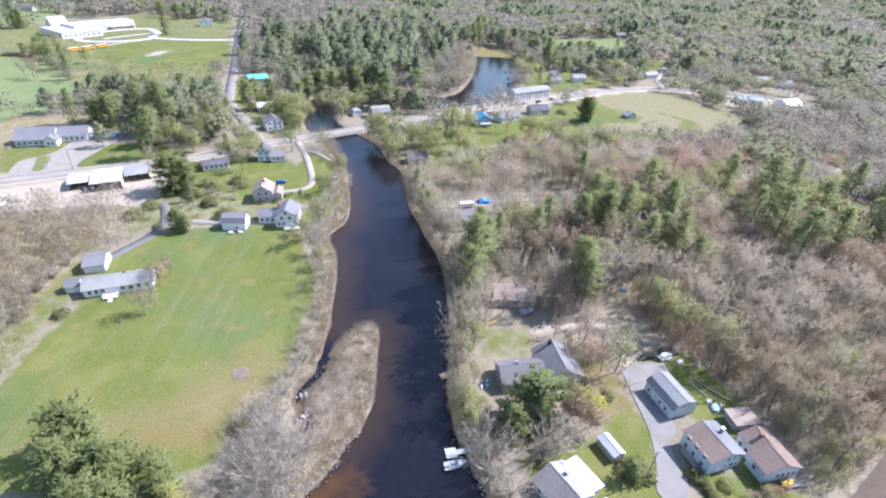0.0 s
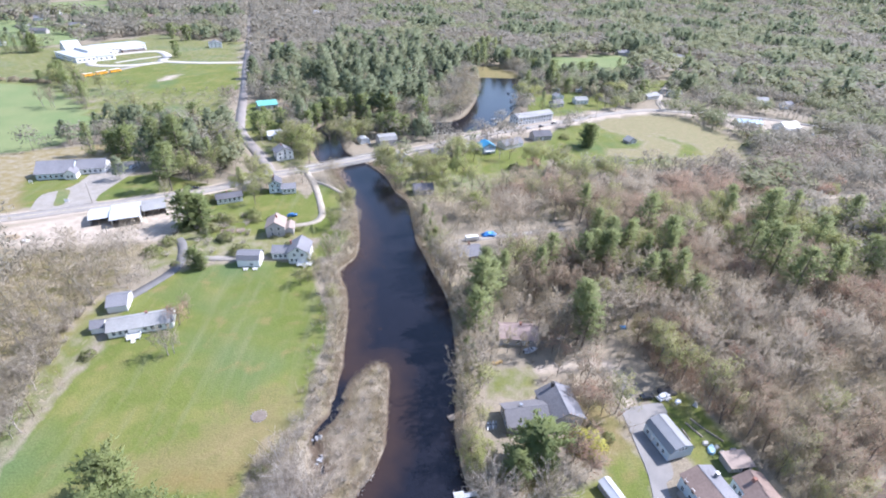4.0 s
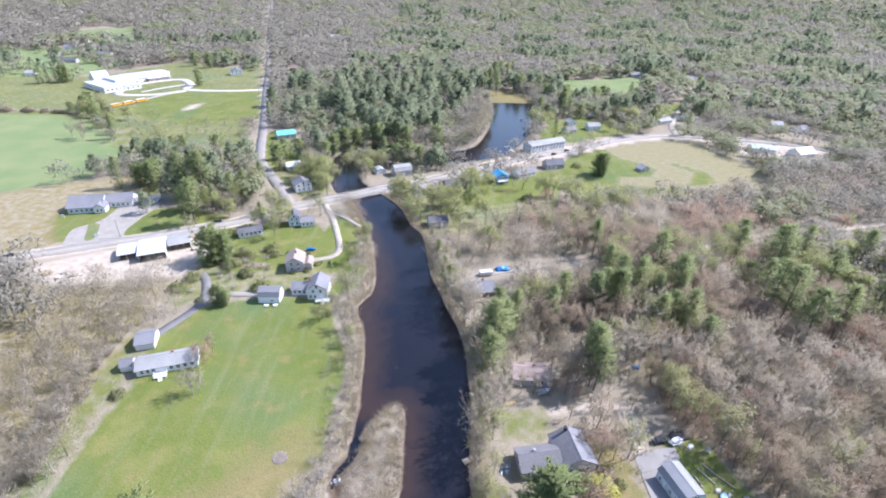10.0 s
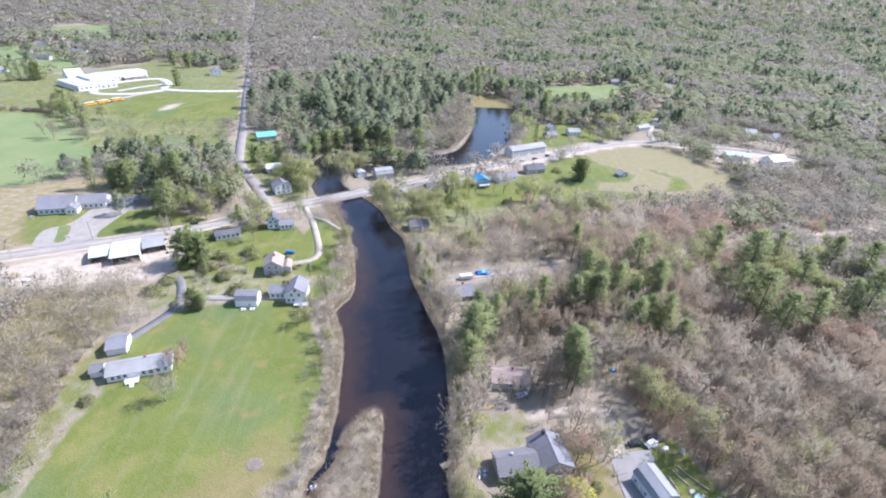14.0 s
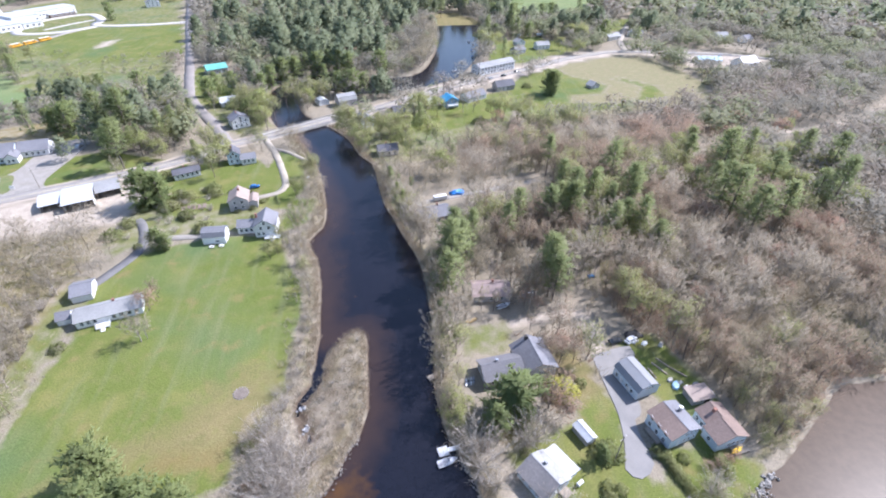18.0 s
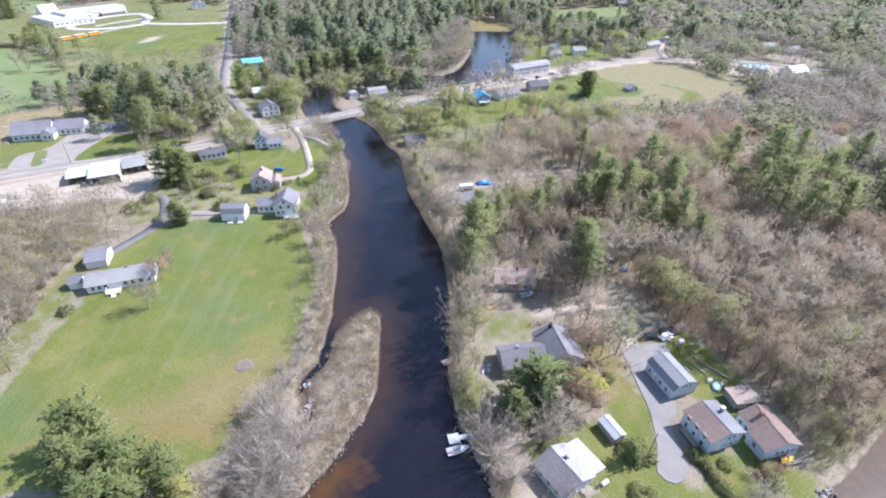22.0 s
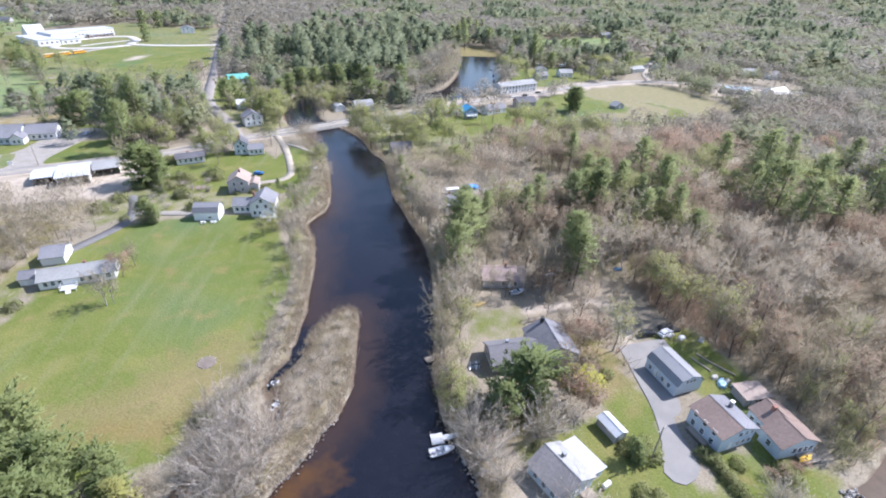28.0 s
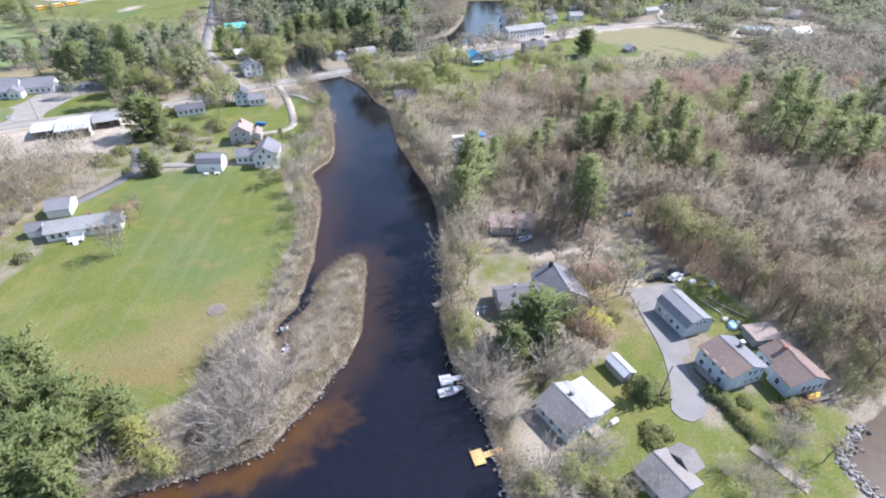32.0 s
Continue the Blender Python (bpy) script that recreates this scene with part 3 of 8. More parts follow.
DIRT_LOTS = [np.array([(-188, 190), (-174, 201), (-152, 212), (-115, 228), (-106, 203), (-113, 186), (-126, 187), (-156, 178), (-175, 181)]),
             np.array([(40, 117), (52, 116), (65, 128), (74, 124), (78, 108), (80, 95), (64, 95), (59, 106), (42, 104)]), np.array([(22, 56), (31, 62), (40, 54), (36, 46), (22, 46)]),
             np.array([(255, 420), (312, 420), (330, 395), (318, 372), (255, 384)]), np.array([(-251, 474), (-246, 487), (-243, 500), (-252, 512), (-250, 518), (-238, 509), (-238, 496), (-244, 480)])]
DRY_SPOTS = [np.array([(50, 100), (58, 98), (60, 82), (52, 78), (44, 84)]), np.array([(20, 112), (40, 114), (40, 100), (22, 96)]), np.array([(-30, 100), (-38, 108), (-52, 97), (-62, 86), (-80, 80), (-84, 70), (-40, 68), (-28, 82)]),
             np.array([(-135, 330), (-165, 440), (-235, 435), (-270, 400), (-215, 330), (-185, 345)])]
RED_SPOTS = [np.array([(76.5, 56), (78, 58.5), (86, 60.5), (86, 58), (80, 55)]), np.array([(-62, 70), (-52, 70.5), (-42, 68), (-41.5, 78.5), (-48, 76), (-58, 77)]), np.array([(26, 66), (34, 70), (38, 86), (28, 84)])]

SCRUB = np.array([(-114, 186), (-106, 204), (-94, 214), (-68, 216), (-50, 200), (-44, 176), (-60, 174), (-96, 170), (-104, 160), (-112, 170)])
VERGE = np.array([(-163, 220), (-118, 243), (-112, 248), (-128, 254), (-146, 262), (-160, 256)])

OFFICE_YARD = np.array([(-216, 232), (-188, 214), (-160, 222), (-163, 284), (-196, 292), (-218, 272)])
WEST_GREENS = np.array([(-900, 560), (-431, 640), (-440, 750), (-620, 850), (-950, 800)])

VILLAGE = np.array([(-122, 322), (-138, 360), (-130, 408), (-108, 400), (-96, 345), (-72, 306), (-62, 288), (-80, 270), (-98, 296)])
SHRUBLAND = np.array([(236, 318), (250, 372), (236, 424), (330, 424), (400, 390), (360, 350), (300, 335)])
EAST_VILLAGE = np.array([(-12, 262), (-8, 240), (-2, 229), (26, 233), (48, 256), (76, 264), (88, 300), (72, 333), (37, 311), (6, 301), (-12, 285)])
LAWN_PATH = smooth_line([(-99, 78), (-100.5, 90), (-102.7, 103), (-105.4, 119.6), (-108, 128)], 4)
LAWN_EDGE = np.array([(-99, 58), (-112, 58), (-117, 140), (-113, 150), (-102, 150)])
WEST_DRY = np.array([(-200, 60), (-106, 60), (-110, 150), (-114, 186), (-160, 178), (-220, 190)])
SCHOOL_CLEAR = np.array([(-470, 540), (-500, 700), (-400, 790), (-300, 720), (-240, 700), (-190, 600), (-230, 540), (-320, 480)])
SCHOOL_SCRUB = np.array([(-300, 440), (-268, 470), (-235, 445), (-168, 458), (-150, 400), (-170, 350), (-215, 365), (-262, 405)])
MEADOW_EDGE = np.array([(150, 575), (180, 565), (250, 572), (262, 625), (160, 645)])
MARSH = np.array([(53, 552), (114, 558), (106, 592), (86, 622), (57, 600)])
PINE_STAND = np.array([(-124, 378), (-150, 470), (-172, 560), (-130, 690), (40, 760), (62, 600), (38, 470), (24, 400), (-2, 386), (-35, 394)])

# ---- ground sheet ----
def spread(lo, fine_lo, fine_hi, hi, step, grow=1.12):
    mid = list(np.arange(fine_lo, fine_hi + 0.1, step))
    a, s = [fine_lo], step
    while a[-1] > lo:
        s *= grow
        a.append(a[-1] - s)
    b, s = [fine_hi], step
    while b[-1] < hi:
        s *= grow
        b.append(b[-1] + s)
    return np.array(a[:0:-1] + mid + b[1:])


gx, gy = spread(-4800, -112, 140, 4800, 2.0, 1.08), spread(-900, 34, 300, 4900, 2.0, 1.075)
GX, GY = np.meshgrid(gx, gy)


def relief(x, y):
    """The lie of the land: nearly flat, with low wooded hills far off."""
    far = np.clip((np.hypot(x, y) - 1300) / 2200, 0, 1)
    return far * far * (3 - 2 * far) * (140 + 25 * np.sin(x * 0.0021 + 1) * np.cos(y * 0.0017))


near = (np.abs(GX) < 520) & (GY < 760)
depth = np.full(GX.shape, -99.0)
depth[near] = np.maximum(signed(RIVER, GX[near], GY[near]), signed(POND_EDGE, GX[near], GY[near]))
lumps = 0.12 * np.sin(GX * 0.21 + 0.7 * np.sin(GY * 0.13)) * np.sin(GY * 0.17 + 0.5)
GZ = relief(GX, GY) + np.where(depth > -6, WATER_Z - depth * np.where(depth > 0, 0.35, 0.3), lumps)
GZ = np.where((depth > -6) & (depth < 0), np.minimum(GZ, lumps), np.maximum(GZ, -3.2))


def soft_in(polys, width=2.5):
    s = np.full(GX.shape, -1e6)
    for p in polys:
        p = np.asarray(p, float)
        box_in = (GX > p[:, 0].min() - 40) & (GX < p[:, 0].max() + 40) & (GY > p[:, 1].min() - 40) & (GY < p[:, 1].max() + 40)
        if box_in.any():
            s[box_in] = np.maximum(s[box_in], signed(p, GX[box_in], GY[box_in]))
    return np.clip(0.5 + s / (2 * width), 0, 1)


def near_line(lines, width):
    s = np.full(GX.shape, 1e6)
    box_in = (np.abs(GX) < 900) & (GY < 2000)
    for line in lines:
        s[box_in] = np.minimum(s[box_in], away(line[:: max(1, len(line) // 40)], GX[box_in], GY[box_in]))
    return np.clip((width - s) / 2.5 + 0.5, 0, 1)


lawn_w = np.maximum(soft_in([LAWN, GREEN_FIELD, SCHOOL_FIELD, FIELD_GREEN, VERGE, OFFICE_YARD, WEST_GREENS, *FAR_GREENS, *TOWN_LAWNS]), np.maximum(0.82 * soft_in(YARDS), np.maximum(0.62 * soft_in([SCHOOL_GRASS, DRY_SPOTS[3], LAWN_EDGE], 5), 0.56 * soft_in([SCRUB, VILLAGE, SHRUBLAND, EAST_VILLAGE, MEADOW_EDGE, DRY_SPOTS[1]], 4))))
dry_w = np.maximum(np.maximum(soft_in([MARSH, DRY_SPOTS[0]], 5), np.maximum(0.74 * soft_in([DRY_SPOTS[2]], 12), 0.6 * soft_in([WEST_DRY], 8))) * (1 - 0.75 * soft_in([FIELD_GREEN], 8)), soft_in([DRY_FIELD], 4) * 0.85)
dry_w = np.maximum(dry_w, 0.5 * np.clip(1 - np.abs(depth + 4) / 5, 0, 1) * (GY < 290))
dirt_w = np.maximum(np.maximum(soft_in(DIRT_LOTS[:4], 4), 0.8 * soft_in(DIRT_LOTS[4:], 2)) * np.where((GX > 15) & (GX < 200), np.where(GY < 70, 0.5, 0.28), 1.0), 0.8 * near_line([MAIN_ROAD], 6.5))
dirt_w = np.maximum(dirt_w, 0.85 * near_line([MAIN_ROAD[(MAIN_ROAD[:, 0] > 40) & (MAIN_ROAD[:, 0] < 300)]], 10.5))
dirt_w = np.maximum(dirt_w, 0.7 * near_line([TARP_DRIVE, LANE], 2.2))
dirt_w = np.maximum(dirt_w, 0.55 * near_line([NORTH_ROAD[NORTH_ROAD[:, 1] < 900]], 5.2))
dirt_w = np.maximum(dirt_w, 0.8 * near_line([WOOD_TRACK], 1.5))
dirt_w = np.maximum(np.maximum(dirt_w, 0.4 * soft_in([DRY_FIELD], 4)), 0.75 * near_line([LAWN_PATH], 0.2))
CREEK = smooth_line([(-21.4, 98), (-22, 93), (-25, 89), (-25.2, 84), (-23.2, 79), (-21.4, 75.5)], 2)
mud_w = np.clip((depth + np.where(GY > 300, 2.5, 0.8)) / np.where(GY > 300, 3, 1.2), 0, 1)
mud_w = np.maximum(mud_w, near_line([CREEK], 1.8))
mud_w = np.maximum(mud_w, 0.44 * soft_in([[(-24, 98), (-18, 104), (-11, 112), (-8, 108), (-8, 84), (-12, 74), (-18, 66), (-26, 58), (-31, 62), (-27, 74), (-28, 90)]], 2))
GZ = GZ - 1.6 * near_line([CREEK], 1.1)
red_w = soft_in(RED_SPOTS, 5) * 0.8
hay_w = 0.85 * soft_in([RIGHT_FIELD], 4) * (1 - 0.8 * soft_in([FIELD_GREEN], 6))

ny, nx = GX.shape
idx = np.arange(nx * ny).reshape(ny, nx)
quads = np.stack([idx[:-1, :-1], idx[:-1, 1:], idx[1:, 1:], idx[1:, :-1]], -1).reshape(-1, 4)
gm = mesh_of("ground", np.stack([GX, GY, GZ], -1).reshape(-1, 3), quads, GROUND, smooth=True)
for name, layers in (("zone", (lawn_w, dry_w, dirt_w)), ("zone_more", (mud_w, red_w, soft_in([GREEN_FIELD, WEST_GREENS, *FAR_GREENS], 3))), ("zone_hay", (hay_w, 0 * hay_w, 0 * hay_w))):
    col = np.stack([*layers, np.ones_like(lawn_w)], -1).astype(np.float32)
    gm.attributes.new(name, "FLOAT_COLOR", "POINT").data.foreach_set("color", col.ravel())
ground = tagged(new("ground", gm), "spring grass, dry fields and leaf litter over flat land", "ground", kind="structure")


def flat_sheet(name, poly, z, material):
    bm = bmesh.new()
    f = bm.faces.new([bm.verts.new((x, y, z)) for x, y in poly])
    bmesh.ops.triangulate(bm, faces=[f])
    me = from_bm(name, bm, material)
    if me.polygons[0].normal.z < 0:
        me.flip_normals()
    return me


wx, wy = spread(-460, -60, 60, 150, 2.5, 1.15), spread(-350, 36, 300, 730, 2.5, 1.12)
WX, WY = np.meshgrid(wx, wy)
keep = signed(RIVER, WX, WY)
kx, ky = len(wx), len(wy)
wi = np.arange(kx * ky).reshape(ky, kx)
wq = np.stack([wi[:-1, :-1], wi[:-1, 1:], wi[1:, 1:], wi[1:, :-1]], -1).reshape(-1, 4)
wq = wq[(keep.ravel()[wq] > -12).any(1)]
left_side = np.array(POINT[::-1][4:] + INLET[::-1][:3] + LEFT_BANK[::-1] + UP_LEFT[::-1][:3], float)
shoal = np.clip(1.15 - away(left_side, WX, WY) / (11 + 4 * np.clip((WY - 100) / 60, 0, 1) - 7 * np.clip((WY - 190) / 60, 0, 1)), 0, 1)
BAR = np.array([(-60, 38), (-40, 49.5), (-32.2, 51), (-23.4, 54.5), (-17.3, 60), (-12.5, 67), (-8.4, 68), (-5.8, 62), (-9, 56), (-16, 51.5), (-22, 48), (-40, 42)])
sand = np.clip(0.5 + signed(BAR, WX, WY) / 5, 0, 1)
wm = mesh_of("water_river", np.stack([WX, WY, np.full(WX.shape, WATER_Z)], -1).reshape(-1, 3), wq, WATER, smooth=True)
wm.attributes.new("bed", "FLOAT_COLOR", "POINT").data.foreach_set("color", np.stack([shoal, np.clip(sand, 0, 1), 0 * shoal, shoal * 0 + 1], -1).astype(np.float32).ravel())
river = tagged(new("water_river", wm), "dark peaty river water mirroring the sky", "river", kind="structure")
pond = tagged(new("water_pond", flat_sheet("water_pond", smooth_line([(78, 30), (79, 55), (105, 68), (128, 82), (180, 92), (280, 80), (330, -60), (110, -75), (78, 30)], 10)[:-1], WATER_Z + 0.01, POND)),
              "flat muddy brown pond water", "pond", kind="structure")


# ---- roads ----
def ribbon(name, line, width, z, material, label, category="road", offset=0.0, thick=0.25):
    """A strip along a line, with a rounded-off crown and real thickness."""
    d = np.gradient(line, axis=0)
    d /= np.linalg.norm(d, axis=1, keepdims=True)
    n = np.stack([-d[:, 1], d[:, 0]], 1)
    w = width / 2 * (1 + 0.05 * np.sin(np.arange(len(line)) * 1.7))[:, None]
    c = line + offset * n
    rows = [(c + n * w, z - thick), (c + n * w, z), (c, z + 0.04), (c - n * w, z), (c - n * w, z - thick)]
    v = np.concatenate([np.c_[xy, np.full(len(xy), h) + relief(xy[:, 0], xy[:, 1])] for xy, h in rows])
    k, L = np.arange(len(line) - 1), len(line)
    f = np.concatenate([np.stack([k + r * L, k + (r + 1) * L, k + 1 + (r + 1) * L, k + 1 + r * L], 1) for r in range(4)])
    f = f[:, ::-1]
    return tagged(new(name, mesh_of(name, v, f, material)), label, category, kind="structure")


ribbon("road_main", MAIN_ROAD, 7.4, 0.30, ASPHALT, "sun-bleached two-lane asphalt road", thick=0.5)
ribbon("road_main_line", MAIN_ROAD, 0.25, 0.36, LINE, "faded yellow centre line on the asphalt", "road marking", thick=0.02)
ribbon("road_north", NORTH_ROAD, 7.0, 0.28, GREY_ASPHALT, "straight grey asphalt road through trees", thick=0.5)
ribbon("road_school", SCHOOL_ROAD, 9.0, 0.24, PALE_GRAVEL, "pale looping school driveway")
ribbon("road_school_walk", smooth_line([(-326, 557), (-315, 580), (-299, 603)], 4), 4.0, 0.23, PALE_GRAVEL, "pale walk across the school driveway's island")
ribbon("road_bus", BUS_ROAD, 7.0, 0.22, GRAVEL, "pale bus lane beside the school field")
ribbon("road_farm", FARM_ROAD, 5.5, 0.24, TAN_GRAVEL, "sandy side road running into the woods")
ribbon("driveway_house", HOUSE_DRIVE, 3.8, 0.20, DARK_ASPHALT, "dark asphalt driveway beside the lawn", "driveway")
ribbon("driveway_garage", GARAGE_DRIVE, 3.4, 0.18, GRAVEL, "grey gravel driveway to the white garage", "driveway")
ribbon("driveway_river", RIVER_DRIVE, 3.4, 0.22, TAN_GRAVEL, "pale gravel lane down to the riverside houses", "driveway")
ribbon("driveway_landing", LANDING, 2.4, 0.20, TAN_GRAVEL, "narrow gravel path to the river landing", "driveway")
ribbon("driveway_tarp", TARP_DRIVE, 3.2, 0.20, GRAVEL, "sandy track to the riverside cabin", "driveway")
PAVED = np.array([(61, 95.2), (74.5, 97.5), (72.5, 90.5), (67.6, 88), (68.2, 77), (66.5, 73), (64.6, 72), (63.9, 66.5), (64, 59.5), (59.2, 56.2), (56.2, 59), (58.8, 65.4), (60.8, 74), (61, 84)])
BARN_LOT = np.array([(-184, 213), (-189, 230), (-181, 241), (-180, 272), (-161, 276), (-162, 231), (-158, 222), (-172, 214)])
for nm, poly, me_mat, z, lab in (("parking_houses", PAVED, YARD_ASPHALT, 0.16, "pale grey paved yard between the houses"), ("parking_office", BARN_LOT, GRAVEL, 0.17, "pale grey parking apron of the low office")):
    bm = bmesh.new()
    f = bm.faces.new([bm.verts.new((x, y, z)) for x, y in smooth_line(np.vstack([poly, poly[:1]]), 3)[:-1]])
    ext = bmesh.ops.extrude_face_region(bm, geom=[f])
    bmesh.ops.translate(bm, vec=(0, 0, -0.4), verts=[v for v in ext["geom"] if isinstance(v, bmesh.types.BMVert)])
    bmesh.ops.recalc_face_normals(bm, faces=bm.faces[:])
    tagged(new(nm, from_bm(nm, bm, me_mat)), lab, "parking lot", kind="structure")


bm = bmesh.new()
f = bm.faces.new([bm.verts.new((x, y, 0.24)) for x, y in smooth_line([(-185, 236), (-179.5, 236.5), (-174.5, 226), (-172.6, 219), (-176, 218), (-180, 226), (-185, 236)], 2)[:-1]])
ext = bmesh.ops.extrude_face_region(bm, geom=[f])
bmesh.ops.translate(bm, vec=(0, 0, -0.4), verts=[v for v in ext["geom"] if isinstance(v, bmesh.types.BMVert)])
bmesh.ops.recalc_face_normals(bm, faces=bm.faces[:])
tagged(new("grass_island", from_bm("grass_island", bm, TURF)), "mown grass island between two paved drives", "lawn", kind="structure")


# ---- buildings ----
def gable_wall(w, d, h, rise, along, material, gambrel=False):
    """A closed body with gables; along: 'x' if the ridge runs beside the front, 'y' if it runs away from it."""
    prof = [(0, 0), (w if along == "y" else d, 0)]
    s = prof[1][0]
    top = [(s, h), (s * 0.85, h + rise * 0.62), (s / 2, h + rise), (s * 0.15, h + rise * 0.62), (0, h)] if gambrel else [(s, h), (s / 2, h + rise), (0, h)]
    prof += top
    bm = bmesh.new()
    a = [bm.verts.new((p, 0, z) if along == "y" else (0, p, z)) for p, z in prof]
    b = [bm.verts.new((p, d, z) if along == "y" else (w, p, z)) for p, z in prof]
    n = len(prof)
    bm.faces.new(a)
    bm.faces.new(b[::-1])
    for i in range(n):
        bm.faces.new((a[i], b[i], b[(i + 1) % n], a[(i + 1) % n]))
    bmesh.ops.recalc_face_normals(bm, faces=bm.faces[:])
    return from_bm("wall", bm, material)


def slab(pts, thick, material, name="roof_slope"):
    """A roof plane with thickness from its four corners."""
    bm = bmesh.new()
    a = [Vector(p) for p in pts]
    up = (a[1] - a[0]).cross(a[3] - a[0]).normalized()
    if up.z < 0:
        up = -up
    lo, hi = [bm.verts.new(p + up * 0.02) for p in a], [bm.verts.new(p + up * thick) for p in a]
    bm.faces.new(lo[::-1])
    bm.faces.new(hi)
    for i in range(4):
        bm.faces.new((lo[i], lo[(i + 1) % 4], hi[(i + 1) % 4], hi[i]))
    bmesh.ops.recalc_face_normals(bm, faces=bm.faces[:])
    return from_bm(name, bm, material)


def frame_mesh(w, h):
    bm = bmesh.new()
    for x0, x1, z0, z1 in ((-w / 2 - 0.1, w / 2 + 0.1, -h / 2 - 0.12, -h / 2), (-w / 2 - 0.1, w / 2 + 0.1, h / 2, h / 2 + 0.12), (-w / 2 - 0.1, -w / 2, -h / 2, h / 2), (w / 2, w / 2 + 0.1, -h / 2, h / 2), (-w / 2, w / 2, -0.03, 0.03)):
        box(bm, x0, x1, -0.08, 0.0, z0, z1)
    return from_bm("window_frame", bm, TRIM)


WIN = {}


def window(parent, x, y, z, turn, w=0.95, h=1.3):
    """A window on a wall at a place of the house; turn: the way it faces, 0 towards the front."""
    if (w, h) not in WIN:
        WIN[w, h] = (frame_mesh(w, h), box_mesh("pane", -w / 2, w / 2, -0.035, -0.006, -h / 2, h / 2, GLASS))
    fr, pane = WIN[w, h]
    win = part("window", fr, parent, at=pose(x, y, z, 0, 0, turn))
    part("pane", pane, win)


DOORS = {}


def door(parent, x, y, z, turn, w=0.95, h=2.05, material=None):
    material = material or TRIM
    if (w, h, material) not in DOORS:
        bm = bmesh.new()
        box(bm, -w / 2, w / 2, -0.06, -0.004, 0, h)
        for i in range(2):
            for k in range(max(1, round(w / 1.0))):
                n = max(1, round(w / 1.0))
                x0 = -w / 2 + (k + 0.15) * w / n
                box(bm, x0, x0 + 0.7 * w / n, -0.085, -0.06, 0.15 + i * h / 2, h / 2 - 0.1 + i * h / 2)
        DOORS[w, h, material] = from_bm("door", bm, material)
    part("door", DOORS[w, h, material], parent, at=pose(x, y, z, 0, 0, turn))


def shell(base, x0, y0, w, d, h, rise, along, wall, roof, over=0.4, gambrel=False, thick=0.2, z0=0.0, second=None):
    """Walls and roof planes of one wing, standing on a low foundation."""
    off = Matrix.Translation((x0, y0, z0 + 0.3))
    part("foundation", box_mesh("foundation", 0.05, w - 0.05, 0.05, d - 0.05, -0.6, 0.0, CONCRETE), base, at=off)
    part("wall", gable_wall(w, d, h, rise, along, wall, gambrel), base, at=off)
    s, ln = (w, d) if along == "y" else (d, w)
    pr = [(0, h), (s * 0.15, h + rise * 0.62), (s / 2, h + rise), (s * 0.85, h + rise * 0.62), (s, h)] if gambrel else [(0, h), (s / 2, h + rise), (s, h)]
    if not gambrel:
        k = rise / (s / 2)
        pr[0], pr[-1] = (-over, h - over * k), (s + over, h - over * k)
    for i, ((p, z), (q, zz)) in enumerate(zip(pr, pr[1:])):
        cs = [(p, -over, z), (q, -over, zz), (q, ln + over, zz), (p, ln + over, z)]
        cs = cs if along == "y" else [(b, a, c) for a, b, c in cs]
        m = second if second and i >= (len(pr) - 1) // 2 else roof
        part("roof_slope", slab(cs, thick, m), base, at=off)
    ridge = box_mesh("ridge_cap", -0.12, 0.12, -over, ln + over, -0.03, 0.06, second or roof)
    turn = off @ (Matrix.Translation((w / 2, 0, h + rise + thick)) if along == "y" else Matrix.Translation((0, d / 2, h + rise + thick)) @ pose(0, 0, 0, 0, 0, -90))
    part("ridge_cap", ridge, base, at=turn)


def row(base, x0, x1, y, z, n, turn, axis="x", **k):
    for i in range(n):
        p = x0 + (x1 - x0) * (i + 0.5) / n
        if axis == "x":
            window(base, p, y, z, turn, **k)
        else:
            window(base, y, p, z, turn, **k)


def building(name, label, category, x, y, yaw):
    base = tagged(new(name), label, category)
    base.empty_display_size = 0.5
    base.matrix_world = pose(x, y, 0, 0, 0, yaw)
    return base


def chimney(base, x, y, z0, z1, material=None):
    bm = bmesh.new()
    box(bm, -0.35, 0.35, -0.35, 0.35, z0, z1 - 0.15)
    box(bm, -0.43, 0.43, -0.43, 0.43, z1 - 0.15, z1)
    part("chimney", from_bm("chimney", bm, material or BRICK), base, at=Matrix.Translation((x, y, 0)))


